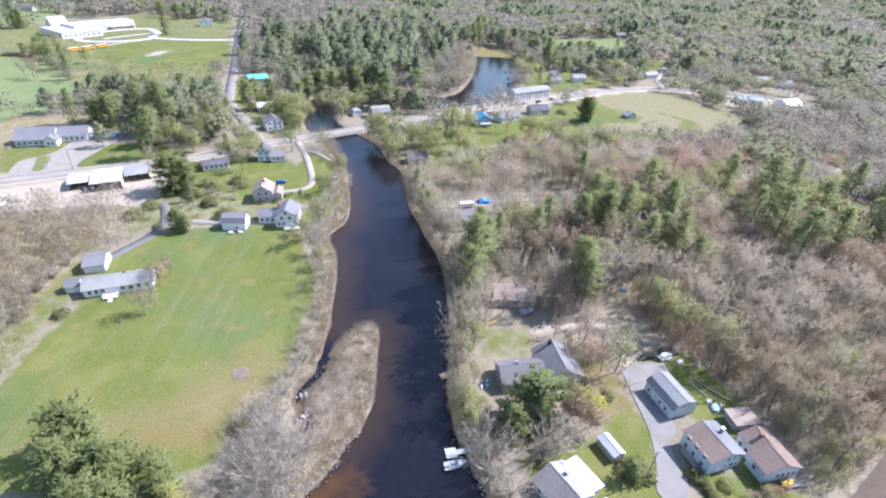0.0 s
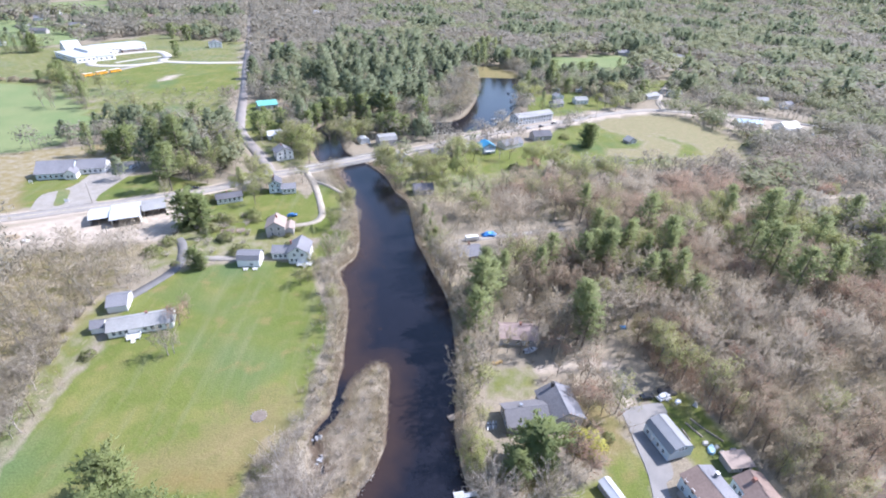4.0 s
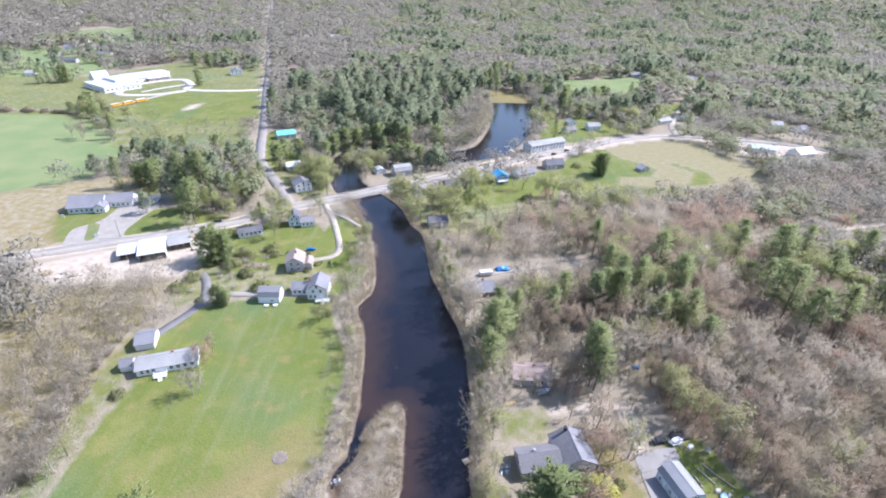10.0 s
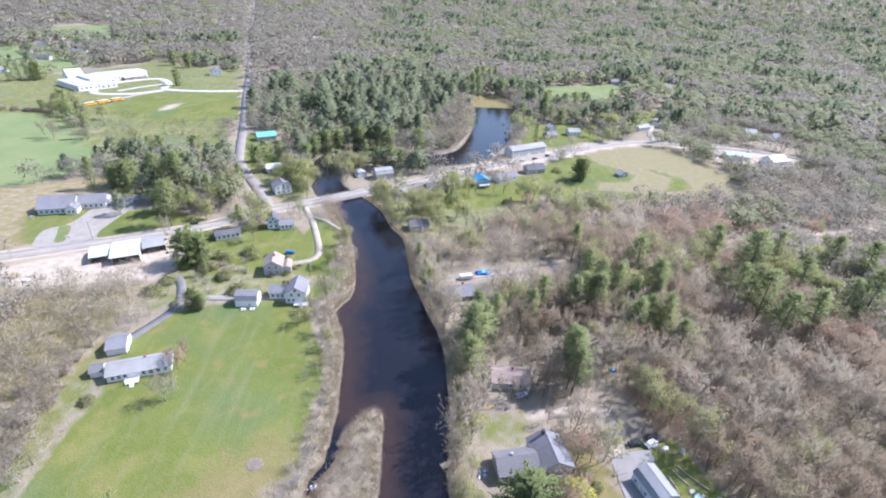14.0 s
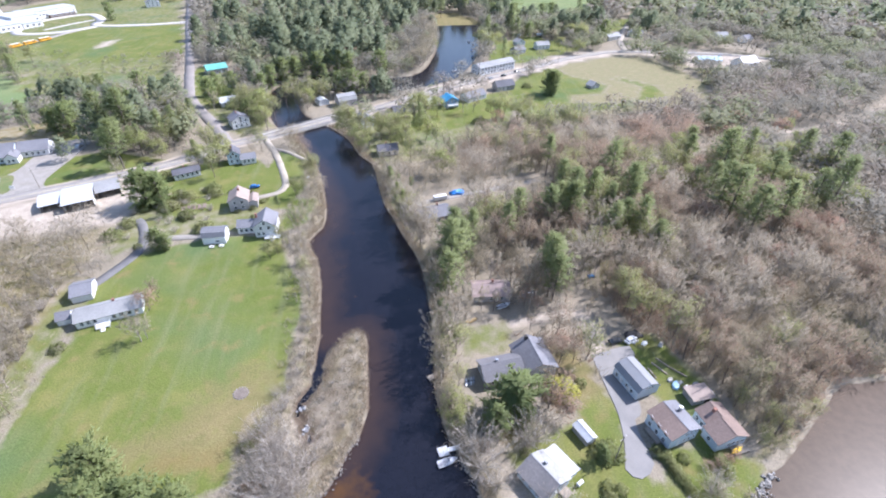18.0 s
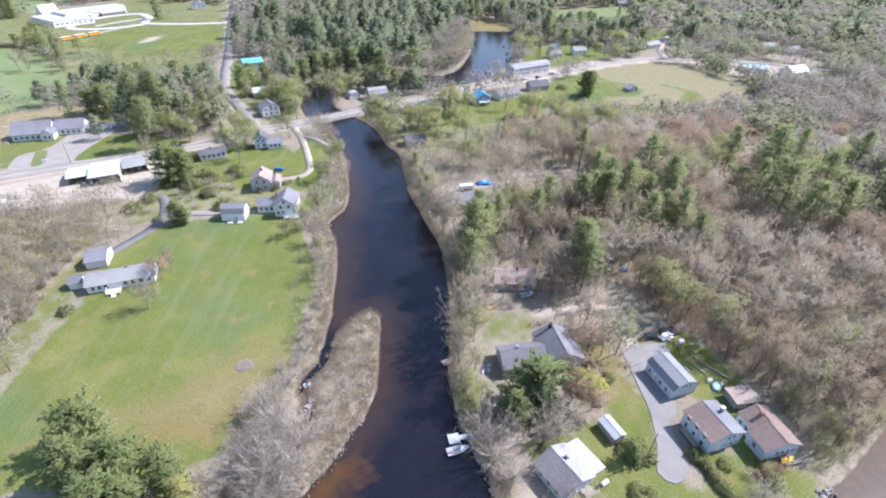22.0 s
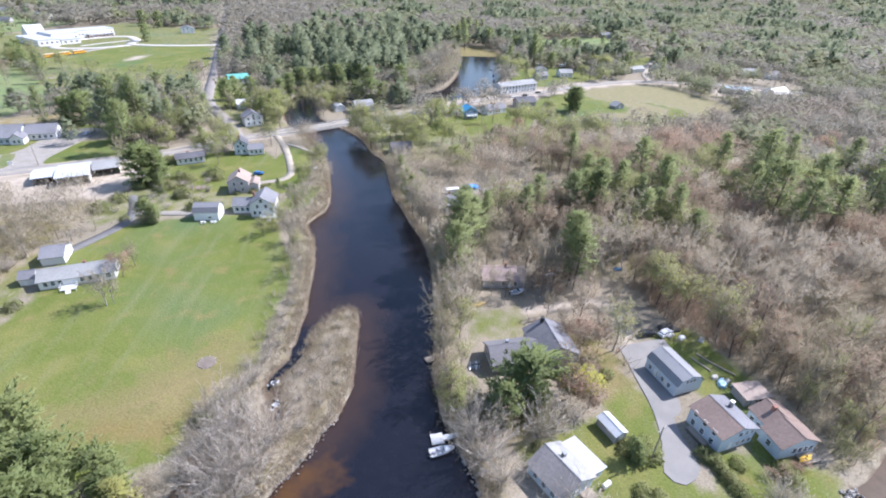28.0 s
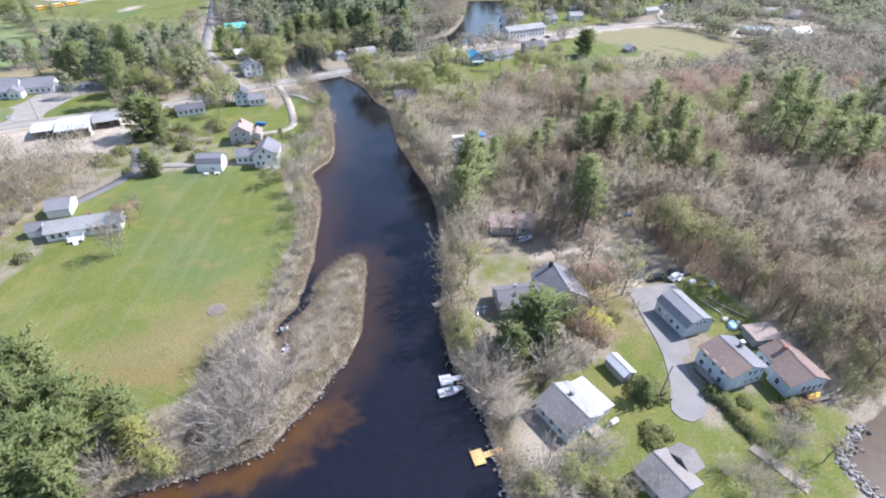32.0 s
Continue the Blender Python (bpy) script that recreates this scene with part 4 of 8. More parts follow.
def deck(base, x0, x1, y0, y1, z, material, rail=True, steps=None):
    bm = bmesh.new()
    box(bm, x0, x1, y0, y1, z - 0.15, z)
    part("deck", from_bm("deck", bm, material), base)
    for px in (x0 + 0.1, x1 - 0.1):
        for py in (y0 + 0.1, y1 - 0.1):
            part("post", box_mesh("post", px - 0.07, px + 0.07, py - 0.07, py + 0.07, -0.1, z - 0.15, material), base)
    if rail:
        bm = bmesh.new()
        for a, b, c, d in ((x0, x1, y0, y0 + 0.06), (x0, x0 + 0.06, y0, y1), (x1 - 0.06, x1, y0, y1)):
            box(bm, a, b, c, d, z + 0.9, z + 1.0)
            n = max(2, int(max(b - a, d - c) / 0.3))
            for i in range(n + 1):
                px, py = (a + (b - a) * i / n, c) if b - a > d - c else (a, c + (d - c) * i / n)
                box(bm, px, px + 0.05, py, py + 0.05, z, z + 0.9)
        part("railing", from_bm("railing", bm, material), base)
    if steps:
        bm = bmesh.new()
        n = max(2, round(z / 0.18))
        for i in range(n):
            box(bm, steps[0], steps[1], y0 - 0.28 * (n - i), y0 - 0.28 * (n - i - 1), 0, z * (i + 1) / (n + 1))
        part("steps", from_bm("steps", bm, material), base)


def simple_house(name, label, category, x, y, yaw, w, d, h, rise, along, wall, roof, front=3, side=2, floors=1, chim=True, gambrel=False, second=None, dr=True):
    """A plain gabled house with windows all round, a door and a chimney."""
    b = building(name, label, category, x, y, yaw)
    shell(b, 0, 0, w, d, h, rise, along, wall, roof, gambrel=gambrel, second=second)
    for f in range(floors):
        z = 0.3 + 1.6 + f * (h / floors)
        if front:
            row(b, 0.5, w - 0.5, 0, z, front, 0)
            row(b, 0.5, w - 0.5, d, z, front, 180)
        if side:
            row(b, 0.5, d - 0.5, w, z, side, 90, "y")
            row(b, 0.5, d - 0.5, 0, z, side, -90, "y")
    if along == "y" and rise > 2 and front:
        window(b, w / 2, 0, h + 0.3 + rise * 0.25, 0)
    if dr:
        door(b, w * 0.5 if front % 2 == 0 else w * 0.5 + w / (2 * max(front, 1)), 0, 0.3, 0)
    if chim:
        chimney(b, w * 0.45, d * 0.6, h, h + rise + 1.2)
    return b


# near houses by the bend
g = building("long_garage", "long pale blue garage with a dark grey shingled gable roof", "garage", 67.3, 78.0, 15)
shell(g, 0, 0, 7.6, 10.0, 2.9, 2.2, "y", BLUE_WHITE, ROOF_SLATE, 0.3, gambrel=True)
row(g, 2.4, 5.4, 0, 3.9, 3, 0, w=0.7, h=0.9)
row(g, 1.0, 9.5, 0, 1.7, 4, -90, "y", w=0.8, h=1.1)
door(g, 0, 3.2, 0.3, -90)
door(g, 0, 6.6, 0.3, -90)
g = building("duplex_house", "two-storey pale blue house with a brown shingled roof", "house", 69.0, 62.8, 15)
# One brown roof; the sunlit look of its right slope is painted grey.
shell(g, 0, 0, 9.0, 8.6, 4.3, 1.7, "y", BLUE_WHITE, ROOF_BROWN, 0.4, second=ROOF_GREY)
for z in (1.6, 4.1):
    row(g, 4.2, 8.6, 0, z, 3, 0, w=0.8, h=1.0)
    row(g, 0.8, 8.2, 0, z, 3, -90, "y")
door(g, 3.0, 0, 0.3, 0)
chimney(g, 7.2, 5.5, 5.0, 7.2, METAL)
deck(g, -1.6, -0.05, 2, 7, 0.7, WOOD, False)
g = building("kayak_house", "pale blue house with a weathered brown roof and a rear deck", "house", 80.5, 60.8, 9)
shell(g, 0, 0, 8.8, 5.0, 3.5, 2.0, "y", BLUE_WHITE, ROOF_BROWN, 0.4)
shell(g, 1.2, 5.0, 7.6, 5.0, 3.5, 1.8, "y", BLUE_WHITE, ROOF_BROWN, 0.3)
row(g, 3.0, 8.4, 0, 2.0, 4, 0)
row(g, 0.8, 4.8, 0, 2.0, 1, -90, "y")
row(g, 6.0, 9.6, 1.2, 2.0, 2, -90, "y")
chimney(g, 4.2, 7.5, 4.0, 6.6)
deck(g, 4.4, 8.8, -2.4, -0.02, 0.8, WOOD, False)
g = building("low_shed", "low shed with a faded pinkish flat roof", "shed", 82.3, 74.6, 6)
part("wall", box_mesh("wall", 0, 6.2, 0, 4.4, 0, 2.3, GREY_WALL), g)
part("roof", box_mesh("roof", -0.4, 6.6, -0.5, 4.8, 2.32, 2.5, ROOF_TAN, 0.04), g)
door(g, 4.4, 0, 0.05, 0, 1.6, 2.0, DARK_IN)
row(g, 0.6, 3.4, 0, 1.4, 2, 0, w=0.7, h=0.7)
g = building("cottage", "pale blue cottage with a white and taupe roof", "house", 33.5, 52.7, 30)
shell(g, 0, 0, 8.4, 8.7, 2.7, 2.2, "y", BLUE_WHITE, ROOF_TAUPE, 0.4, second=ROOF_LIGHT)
part("foundation", box_mesh("foundation", 8.42, 11.9, 0.55, 8.15, -0.3, 0.3, CONCRETE), g)
part("wall", box_mesh("wall", 8.4, 12.0, 0.5, 8.2, 0.3, 2.35, BLUE_WHITE), g)
part("roof_slope", slab([(8.35, 0.1, 3.0), (12.5, 0.1, 2.42), (12.5, 8.6, 2.42), (8.35, 8.6, 3.0)], 0.12, ROOF_PALE), g)
row(g, 0.8, 5.0, 0, 1.9, 2, 0)
door(g, 6.6, 0, 0.3, 0)
row(g, 9.0, 11.6, 0.5, 1.5, 1, 0, w=0.9, h=1.0)
row(g, 1.0, 7.8, 0, 1.8, 3, -90, "y")
row(g, 1.4, 7.4, 12.0, 1.5, 2, 90, "y", w=0.9, h=1.0)
chimney(g, 5.6, 5.4, 3.9, 5.9, METAL)
deck(g, 5.2, 7.8, -2.2, -0.02, 0.4, WOOD, False)
g = building("garden_shed", "narrow garden shed with a white metal roof", "shed", 48.7, 65.9, 22)
shell(g, 0, 0, 3.0, 5.6, 2.0, 0.7, "y", GREY_WALL, ROOF_WHITE, 0.2, thick=0.08)
door(g, 1.5, 0, 0.25, 0, 1.2, 1.9)
g = building("hip_cottage", "small grey-roofed cottage half hidden by trees", "house", 46.4, 39.6, 26)
shell(g, 0, 0, 7.5, 7.0, 2.4, 1.8, "y", GREY_WALL, ROOF_TAUPE, 0.4)
shell(g, 7.5, 2.0, 3.0, 4.6, 2.4, 1.3, "x", GREY_WALL, ROOF_TAUPE, 0.3)
row(g, 0.8, 6.8, 0, 1.8, 3, 0)
row(g, 0.8, 6.4, 0, 1.8, 2, -90, "y")

# house under the trees across the lane
g = building("grey_roof_house", "long riverside house with dark grey cross-gabled roofs", "house", 26.5, 86.8, 8)
shell(g, 0, 0, 11.5, 7.6, 2.8, 2.2, "x", GREY_WALL, ROOF_CHARCOAL, 0.5)
# Right slope is a lighter grey: its sun side is put into the colour.
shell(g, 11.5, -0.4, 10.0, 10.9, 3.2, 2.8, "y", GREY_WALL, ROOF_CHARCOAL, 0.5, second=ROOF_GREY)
row(g, 1, 10.5, 0, 1.8, 4, 0)
row(g, 13, 20.6, -0.4, 1.8, 3, 0)
row(g, 0.8, 10, 21.5, 1.8, 3, 90, "y")
row(g, 0.8, 6.8, 0, 1.8, 2, -90, "y")
door(g, 10.6, 0, 0.3, 0)
chimney(g, 15.6, 9.6, 4.5, 7.6, DARK_IN)
chimney(g, 4.6, 4.6, 4.0, 5.9, METAL)
g = building("tarp_cabin", "brown riverside cabin with a grey shingled roof", "house", 15.5, 172.0, 14)
shell(g, 0, 0, 13.0, 9.0, 2.9, 2.4, "x", BROWN_WALL, ROOF_GREY, 0.5)
row(g, 1, 12, 0, 1.8, 4, 0)
row(g, 0.5, 8.5, 0, 1.8, 2, -90, "y")
door(g, 6.5, 0, 0.3, 0)
chimney(g, 9, 6, 3.5, 6.4)
deck(g, 1.5, 9, -3.2, -0.02, 0.6, WOOD, True)
g = building("plum_roof_house", "small house with a faded plum-brown roof behind bare trees", "house", 29.0, 122.5, -4)
shell(g, 0, 0, 12.5, 8.0, 2.7, 2.0, "x", GREY_WALL, ROOF_PLUM, 0.4)
row(g, 1, 11.5, 0, 1.8, 3, 0)
door(g, 8.0, 0, 0.3, 0)
chimney(g, 7, 5, 3.5, 6.0)

# lawn houses
g = building("ranch_house", "long white ranch house with pale grey roof and porch", "house", -99.0, 123.5, 18)
shell(g, 0, 0, 19.0, 7.4, 2.6, 1.8, "x", WHITE, ROOF_LIGHT, 0.4)
row(g, 0.8, 6.2, 0, 1.75, 3, 0)
row(g, 9.6, 18.4, 0, 1.75, 4, 0, w=1.2)
row(g, 0.8, 6.6, 19.0, 1.75, 2, 90, "y")
door(g, 7.6, 0, 0.3, 0)
door(g, 19.0, 3.7, 0.3, 90)
deck(g, 5.4, 9.4, -3.0, -0.02, 0.7, TRIM, True, (6.8, 8.0))
chimney(g, 11, 5.2, 3.2, 5.0)
g = building("ranch_garage", "small white garage with a grey roof by the drive", "garage", -106.3, 136.4, 16)
shell(g, 0, 0, 6.2, 8.4, 2.5, 1.8, "x", WHITE, ROOF_GREY, 0.3)
door(g, 6.2, 2.4, 0.1, 90, 2.4, 2.1)
door(g, 6.2, 5.8, 0.1, 90, 2.4, 2.1)
g = building("lawn_shed", "little white shed with a grey roof", "shed", -105.6, 125.6, 14)
shell(g, 0, 0, 3.8, 4.4, 2.1, 1.5, "x", WHITE, ROOF_GREY, 0.25)
door(g, 1.9, 0, 0.2, 0, 1.3, 1.9)
g = building("white_farmhouse", "white gabled farmhouse with grey roofs and a front porch", "house", -52.2, 170.2, 2)
shell(g, 0, 0, 8.2, 9.5, 5.0, 2.8, "y", WHITE, ROOF_GREY, 0.4)
shell(g, -7.4, 3.4, 7.4, 6.0, 2.9, 1.9, "x", WHITE, ROOF_GREY, 0.3)
row(g, 1.0, 7.2, 0, 4.4, 2, 0)
row(g, 0.4, 4.2, 0, 1.8, 2, 0)
window(g, 4.1, 0, 6.6, 0)
row(g, -7.0, -1.0, 3.4, 1.8, 3, 0, w=1.1)
for z in (1.8, 4.4):
    row(g, 1, 8.5, 8.2, z, 2, 90, "y")
door(g, 5.8, 0, 0.3, 0)
deck(g, 3.6, 9.6, -2.4, -0.02, 0.8, TRIM, True, (6.2, 7.4))
chimney(g, 0.2, 6.5, 4.0, 7.6)
g = building("white_barn_garage", "white gambrel garage with a grey roof at the lawn's edge", "garage", -71.9, 167.1, 1)
shell(g, 0, 0, 8.7, 6.6, 2.9, 2.7, "x", WHITE, ROOF_GREY, 0.25, gambrel=True)
window(g, 5.6, 0, 1.5, 0, 1.2, 0.7)
door(g, 8.7, 3.3, 0.1, 90, 2.6, 2.2)
g = building("tan_roof_house", "grey house with a tan shingled roof and an addition", "house", -67.0, 191.6, 8)
shell(g, 0, 0, 8.0, 9.0, 4.6, 2.6, "y", GREY_WALL, ROOF_TAN, 0.4)
shell(g, 8.0, 1.0, 3.6, 7.0, 2.9, 0.9, "y", GREY_WALL, ROOF_TAN, 0.3)
row(g, 1, 7, 0, 1.8, 2, 0)
row(g, 1, 7, 0, 4.2, 2, 0)
row(g, 1, 8, 0, 1.8, 2, -90, "y")
chimney(g, 4.4, 5, 5.0, 8.6)

# by the road junction
simple_house("pale_blue_house", "two-storey pale blue house with a dark roof", "house", -78.1, 237.8, 15, 6.2, 7.5, 5.0, 2.2, "y", BLUE_WHITE, ROOF_DARK, 2, 2, 2)
simple_house("pale_blue_annex", "single-storey white annex with a grey roof", "house", -71.5, 237.3, 15, 7.2, 6.0, 2.9, 1.6, "x", WHITE, ROOF_GREY, 3, 1, 1, False)
simple_house("roadside_cottage", "long white cottage with a dark grey roof by the road", "house", -99.9, 223.1, 25, 12.0, 5.6, 2.7, 1.5, "x", WHITE, ROOF_DARK, 5, 1, 1)
simple_house("junction_house", "white two-storey house among willows", "house", -86.0, 284.6, 29, 10.0, 8.0, 5.0, 2.8, "y", WHITE, ROOF_GREY, 3, 2, 2)
simple_house("metal_roof_house", "low house with a bright white metal roof", "house", -101.5, 322.5, 26, 12.5, 9.0, 2.8, 2.0, "x", WHITE, ROOF_WHITE, 3, 2, 1, False)
simple_house("green_roof_barn", "barn with a turquoise green metal roof", "barn", -128.5, 394.0, 28, 15.0, 10.0, 3.4, 2.6, "x", GREY_WALL, ROOF_GREEN, 3, 1, 1, False)
simple_house("riverside_white_house", "white house beside the bridge", "house", -11.2, 279.0, 25, 8.5, 9.0, 4.4, 2.6, "y", WHITE, ROOF_GREY, 2, 2, 2)
simple_house("dark_cabin", "small cabin with a dark blue-grey roof on the river bank", "house", -1.5, 240.0, 12, 10.5, 7.0, 2.8, 2.2, "x", GREY_WALL, ROOF_DARK, 3, 2, 1)
simple_house("grey_barn", "grey barn with a light grey gambrel roof", "barn", -26.0, 316.0, 23, 12.0, 9.0, 3.6, 3.4, "x", GREY_WALL, ROOF_LIGHT, 2, 1, 1, False, gambrel=True)
simple_house("arched_shed", "small rounded white shed near the water", "shed", -39.5, 319.5, 28, 7.0, 6.0, 1.6, 2.4, "y", WHITE, ROOF_WHITE, 0, 0, 1, False, gambrel=True)
simple_house("dark_roof_house", "dark-roofed house behind riverside trees", "house", 9.0, 292.0, 19, 13.5, 9.0, 3.2, 3.2, "x", BROWN_WALL, ROOF_DARK, 4, 2, 1)
b = simple_house("blue_house", "blue house with a bright blue metal roof", "house", 42.5, 308.0, 16, 9.0, 9.0, 4.4, 2.4, "y", BLUE_WALL, ROOF_BLUE, 3, 2, 2, False)
deck(b, 1.0, 8.0, -2.5, -0.02, 2.4, TRIM, True)
simple_house("blue_house_shed", "small white shed beside the blue house", "shed", 31.5, 312.0, 16, 7.0, 6.0, 2.8, 1.6, "x", WHITE, ROOF_LIGHT, 2, 1, 1, False)
simple_house("grey_gable_house", "low house with a grey gable roof by the road", "house", 59.0, 317.0, 32, 16.0, 9.0, 2.9, 2.4, "x", WHITE, ROOF_GREY, 4, 1, 1)
simple_house("many_gabled_house", "grey house with several gables by the road", "house", 83.0, 338.0, 16, 14.0, 8.0, 3.2, 2.8, "x", GREY_WALL, ROOF_DARK, 4, 1, 1)
b = building("roadside_inn", "long white two-storey inn with a grey roof on the water", "inn", 77.5, 374.5, 28.5)
shell(b, 0, 0, 35.0, 11.0, 5.8, 2.0, "x", WHITE, ROOF_LIGHT, 0.6)
for z in (1.8, 4.6):
    row(b, 0.8, 34.2, 0, z, 11, 0, w=1.3, h=1.4)
    row(b, 0.8, 10.2, 0, z, 3, -90, "y", w=1.2)
for i in range(3):
    door(b, 6 + i * 11, 0, 0.3, 0, 1.2)
chimney(b, 8, 7, 6.4, 9.0)
simple_house("field_shed", "small grey shed standing in the mown field", "shed", 152.5, 337.5, 22, 7.5, 6.0, 1.8, 2.2, "y", GREY_WALL, ROOF_LIGHT, 0, 0, 1, False)
simple_house("corner_store", "low white roadside building with a pale roof", "shop", 221.0, 473.0, 27, 17.0, 9.0, 3.2, 2.0, "x", WHITE, ROOF_LIGHT, 5, 2, 1, False)
simple_house("corner_house", "white house with a grey roof at the side road", "house", 251.0, 487.0, 9, 12.0, 9.0, 3.6, 2.6, "x", WHITE, ROOF_GREY, 3, 2, 1)
simple_house("blue_roof_shop", "long low building with a pale blue metal roof", "shop", 267.0, 394.0, -12, 19.0, 10.0, 3.0, 1.6, "x", WHITE, ROOF_SKY, 5, 1, 1, False)
simple_house("white_gable_barn", "white barn with a pale grey metal roof", "barn", 297.0, 377.0, 20, 18.0, 12.0, 3.4, 3.6, "x", WHITE, ROOF_PALE, 3, 1, 1, False)
simple_house("shore_house", "house with a grey roof among bare trees by the pond", "house", 120.0, 432.0, 30, 11.0, 8.0, 3.2, 2.4, "x", GREY_WALL, ROOF_GREY, 3, 2, 1)
simple_house("shore_cabin", "white cabin above the pond shore", "house", 128.0, 462.0, 20, 9.0, 7.0, 3.0, 2.2, "y", WHITE, ROOF_LIGHT, 2, 2, 1)
simple_house("lane_house", "white house with outbuildings above the road", "house", 143.0, 447.0, 10, 12.0, 8.0, 3.6, 2.4, "x", WHITE, ROOF_LIGHT, 3, 2, 1)
simple_house("distant_white_house", "distant white farmhouse at the wood's edge", "house", 350.0, 705.0, 17, 22.0, 11.0, 4.4, 3.0, "x", WHITE, ROOF_GREY, 5, 2, 1)
simple_house("distant_gable_house", "distant white gabled house beside a field", "house", -269.0, 669.0, 24, 15.0, 10.0, 5.0, 3.4, "y", WHITE, ROOF_GREY, 3, 2, 2)
simple_house("distant_grey_house", "distant grey house at the end of a far field", "house", 285.0, 738.0, 10, 18.0, 10.0, 3.6, 2.8, "x", GREY_WALL, ROOF_GREY, 4, 1, 1)
for i, (x, y, yaw, w, wall, roof, lab) in enumerate((
        (-240, 790, 20, 14, BLUE_WALL, ROOF_GREY, "distant blue-grey house by the straight road"), (-205, 715, 15, 12, BROWN_WALL, ROOF_BROWN, "distant brown house in roadside trees"),
        (-330, 960, 10, 16, WHITE, ROOF_LIGHT, "far white house beyond the school"), (-420, 900, 30, 20, WHITE, ROOF_WHITE, "far white barn beyond the school fields"),
        (-470, 930, 12, 24, BROWN_WALL, ROOF_BROWN, "far red-brown barn among trees"), (-520, 800, 0, 18, WHITE, ROOF_GREY, "far white farmhouse beside the green fields"),
        (-560, 760, 40, 12, WHITE, ROOF_LIGHT, "far small white house at a field's edge"), (-290, 1050, 15, 18, WHITE, ROOF_GREY, "far white house along the straight road"),
        (-225, 1120, 0, 30, WHITE, ROOF_WHITE, "far long white building at the road's end"), (-380, 1010, 25, 16, WHITE, ROOF_GREY, "far white house below the wooded hills"),
        (-20, 560, 30, 10, WHITE, ROOF_GREEN, "small cabin with a green roof deep in pines"), (95, 1560, 0, 20, WHITE, ROOF_LIGHT, "tiny white house by a far clearing"),
        (-606, 854, 10, 16, WHITE, ROOF_GREY, "far white house in the hazy village"), (-572, 931, 25, 14, WHITE, ROOF_LIGHT, "far pale house behind the school"), (-627, 932, 0, 12, WHITE, ROOF_WHITE, "far small white house among village trees"), (-508, 878, 35, 14, WHITE, ROOF_GREY, "far white house with a grey roof"), (-503, 627, 15, 11, WHITE, ROOF_LIGHT, "small white house west of the school"), (-528, 729, 5, 20, GREY_WALL, ROOF_DARK, "dark-roofed house in a clump of trees"),
        (330, 470, 0, 12, WHITE, ROOF_LIGHT, "white house at the edge of the woods"), (350, 455, 20, 10, WHITE, ROOF_GREY, "small white house near the road's bend"))):
    simple_house("distant_house", lab, "house", x, y, yaw, w, 9.0, 3.4, 2.8, "x", wall, roof, 2, 0, 1, i % 2 == 0)

# pole sheds by the sandy lot
def pole_shed(x, y, yaw, w, d, h, label, roof):
    b = building("pole_shed", label, "shed", x, y, yaw)
    part("back_wall", box_mesh("back_wall", 0, w, d - 0.15, d, 0, h, WHITE), b)
    part("side_wall", box_mesh("side_wall", 0, 0.15, 0.4, d - 0.152, 0, h - 0.1, WHITE), b)
    part("side_wall", box_mesh("side_wall", w - 0.15, w, 0.4, d - 0.152, 0, h - 0.1, WHITE), b)
    n = max(2, round(w / 3.5))
    for i in range(n + 1):
        px = 0.1 + (w - 0.2) * i / n
        part("post", box_mesh("post", px - 0.1, px + 0.1, 0.1, 0.3, 0, h - 0.05, WOOD), b)
    part("roof_slope", slab([(-0.4, -0.6, h - 0.1), (w + 0.4, -0.6, h - 0.1), (w + 0.4, d / 2, h + 0.7), (-0.4, d / 2, h + 0.7)], 0.12, roof), b)
    part("roof_slope", slab([(-0.4, d + 0.4, h - 0.05), (w + 0.4, d + 0.4, h - 0.05), (w + 0.4, d / 2, h + 0.7), (-0.4, d / 2, h + 0.7)], 0.12, roof), b)
    for i in range(int(w / 2.4)):
        part("shelf", box_mesh("shelf", 0.6 + i * 2.4, 2.4 + i * 2.4, d * 0.5, d * 0.5 + 0.8, 0, 1.2, WOOD), b)
    return b


pole_shed(-147.5, 198.5, 25, 10.0, 11.0, 3.3, "open-fronted pole shed with a white metal roof", ROOF_WHITE)
pole_shed(-137.5, 197.5, 24, 11.5, 16.0, 4.0, "larger open shed with a dusty white roof", ROOF_WHITE)
pole_shed(-128.5, 208.5, 28, 9.5, 11.0, 3.4, "open shed with a pale grey metal roof", ROOF_LIGHT)

# low office across the road
g = building("low_office", "low white office with broad grey hipped gables", "office", -203, 247.5, 14)
shell(g, 0, 0, 17.0, 15.0, 3.4, 4.2, "x", BLUE_WHITE, ROOF_GREY, 0.6)
shell(g, 17.0, 5.0, 14.0, 11.0, 3.2, 3.2, "x", WHITE, ROOF_GREY, 0.5)
shell(g, 13.5, -1.8, 5.5, 7.0, 3.0, 2.2, "y", WHITE, ROOF_GREY, 0.4)
row(g, 0.6, 13, 0, 1.8, 5, 0, w=1.2)
row(g, 20, 30, 5.0, 1.8, 4, 0, w=1.2)
row(g, 14.3, 18.2, -1.8, 1.8, 2, 0)
row(g, 6, 15, 31.0, 1.8, 3, 90, "y")
door(g, 19.4, 5.0, 0.3, 0, 1.6)

# school
def school_block(g, x, y, w, d, h, wall):
    part("wall", box_mesh("wall", x, x + w, y, y + d, 0, h, wall), g)
    part("roof", box_mesh("roof", x - 0.4, x + w + 0.4, y - 0.4, y + d + 0.4, h + 0.004, h + 0.5, ROOF_WHITE), g)
    row(g, x + 1, x + w - 1, y, h * 0.5, max(2, int(w / 4)), 0, w=2.2, h=1.6)
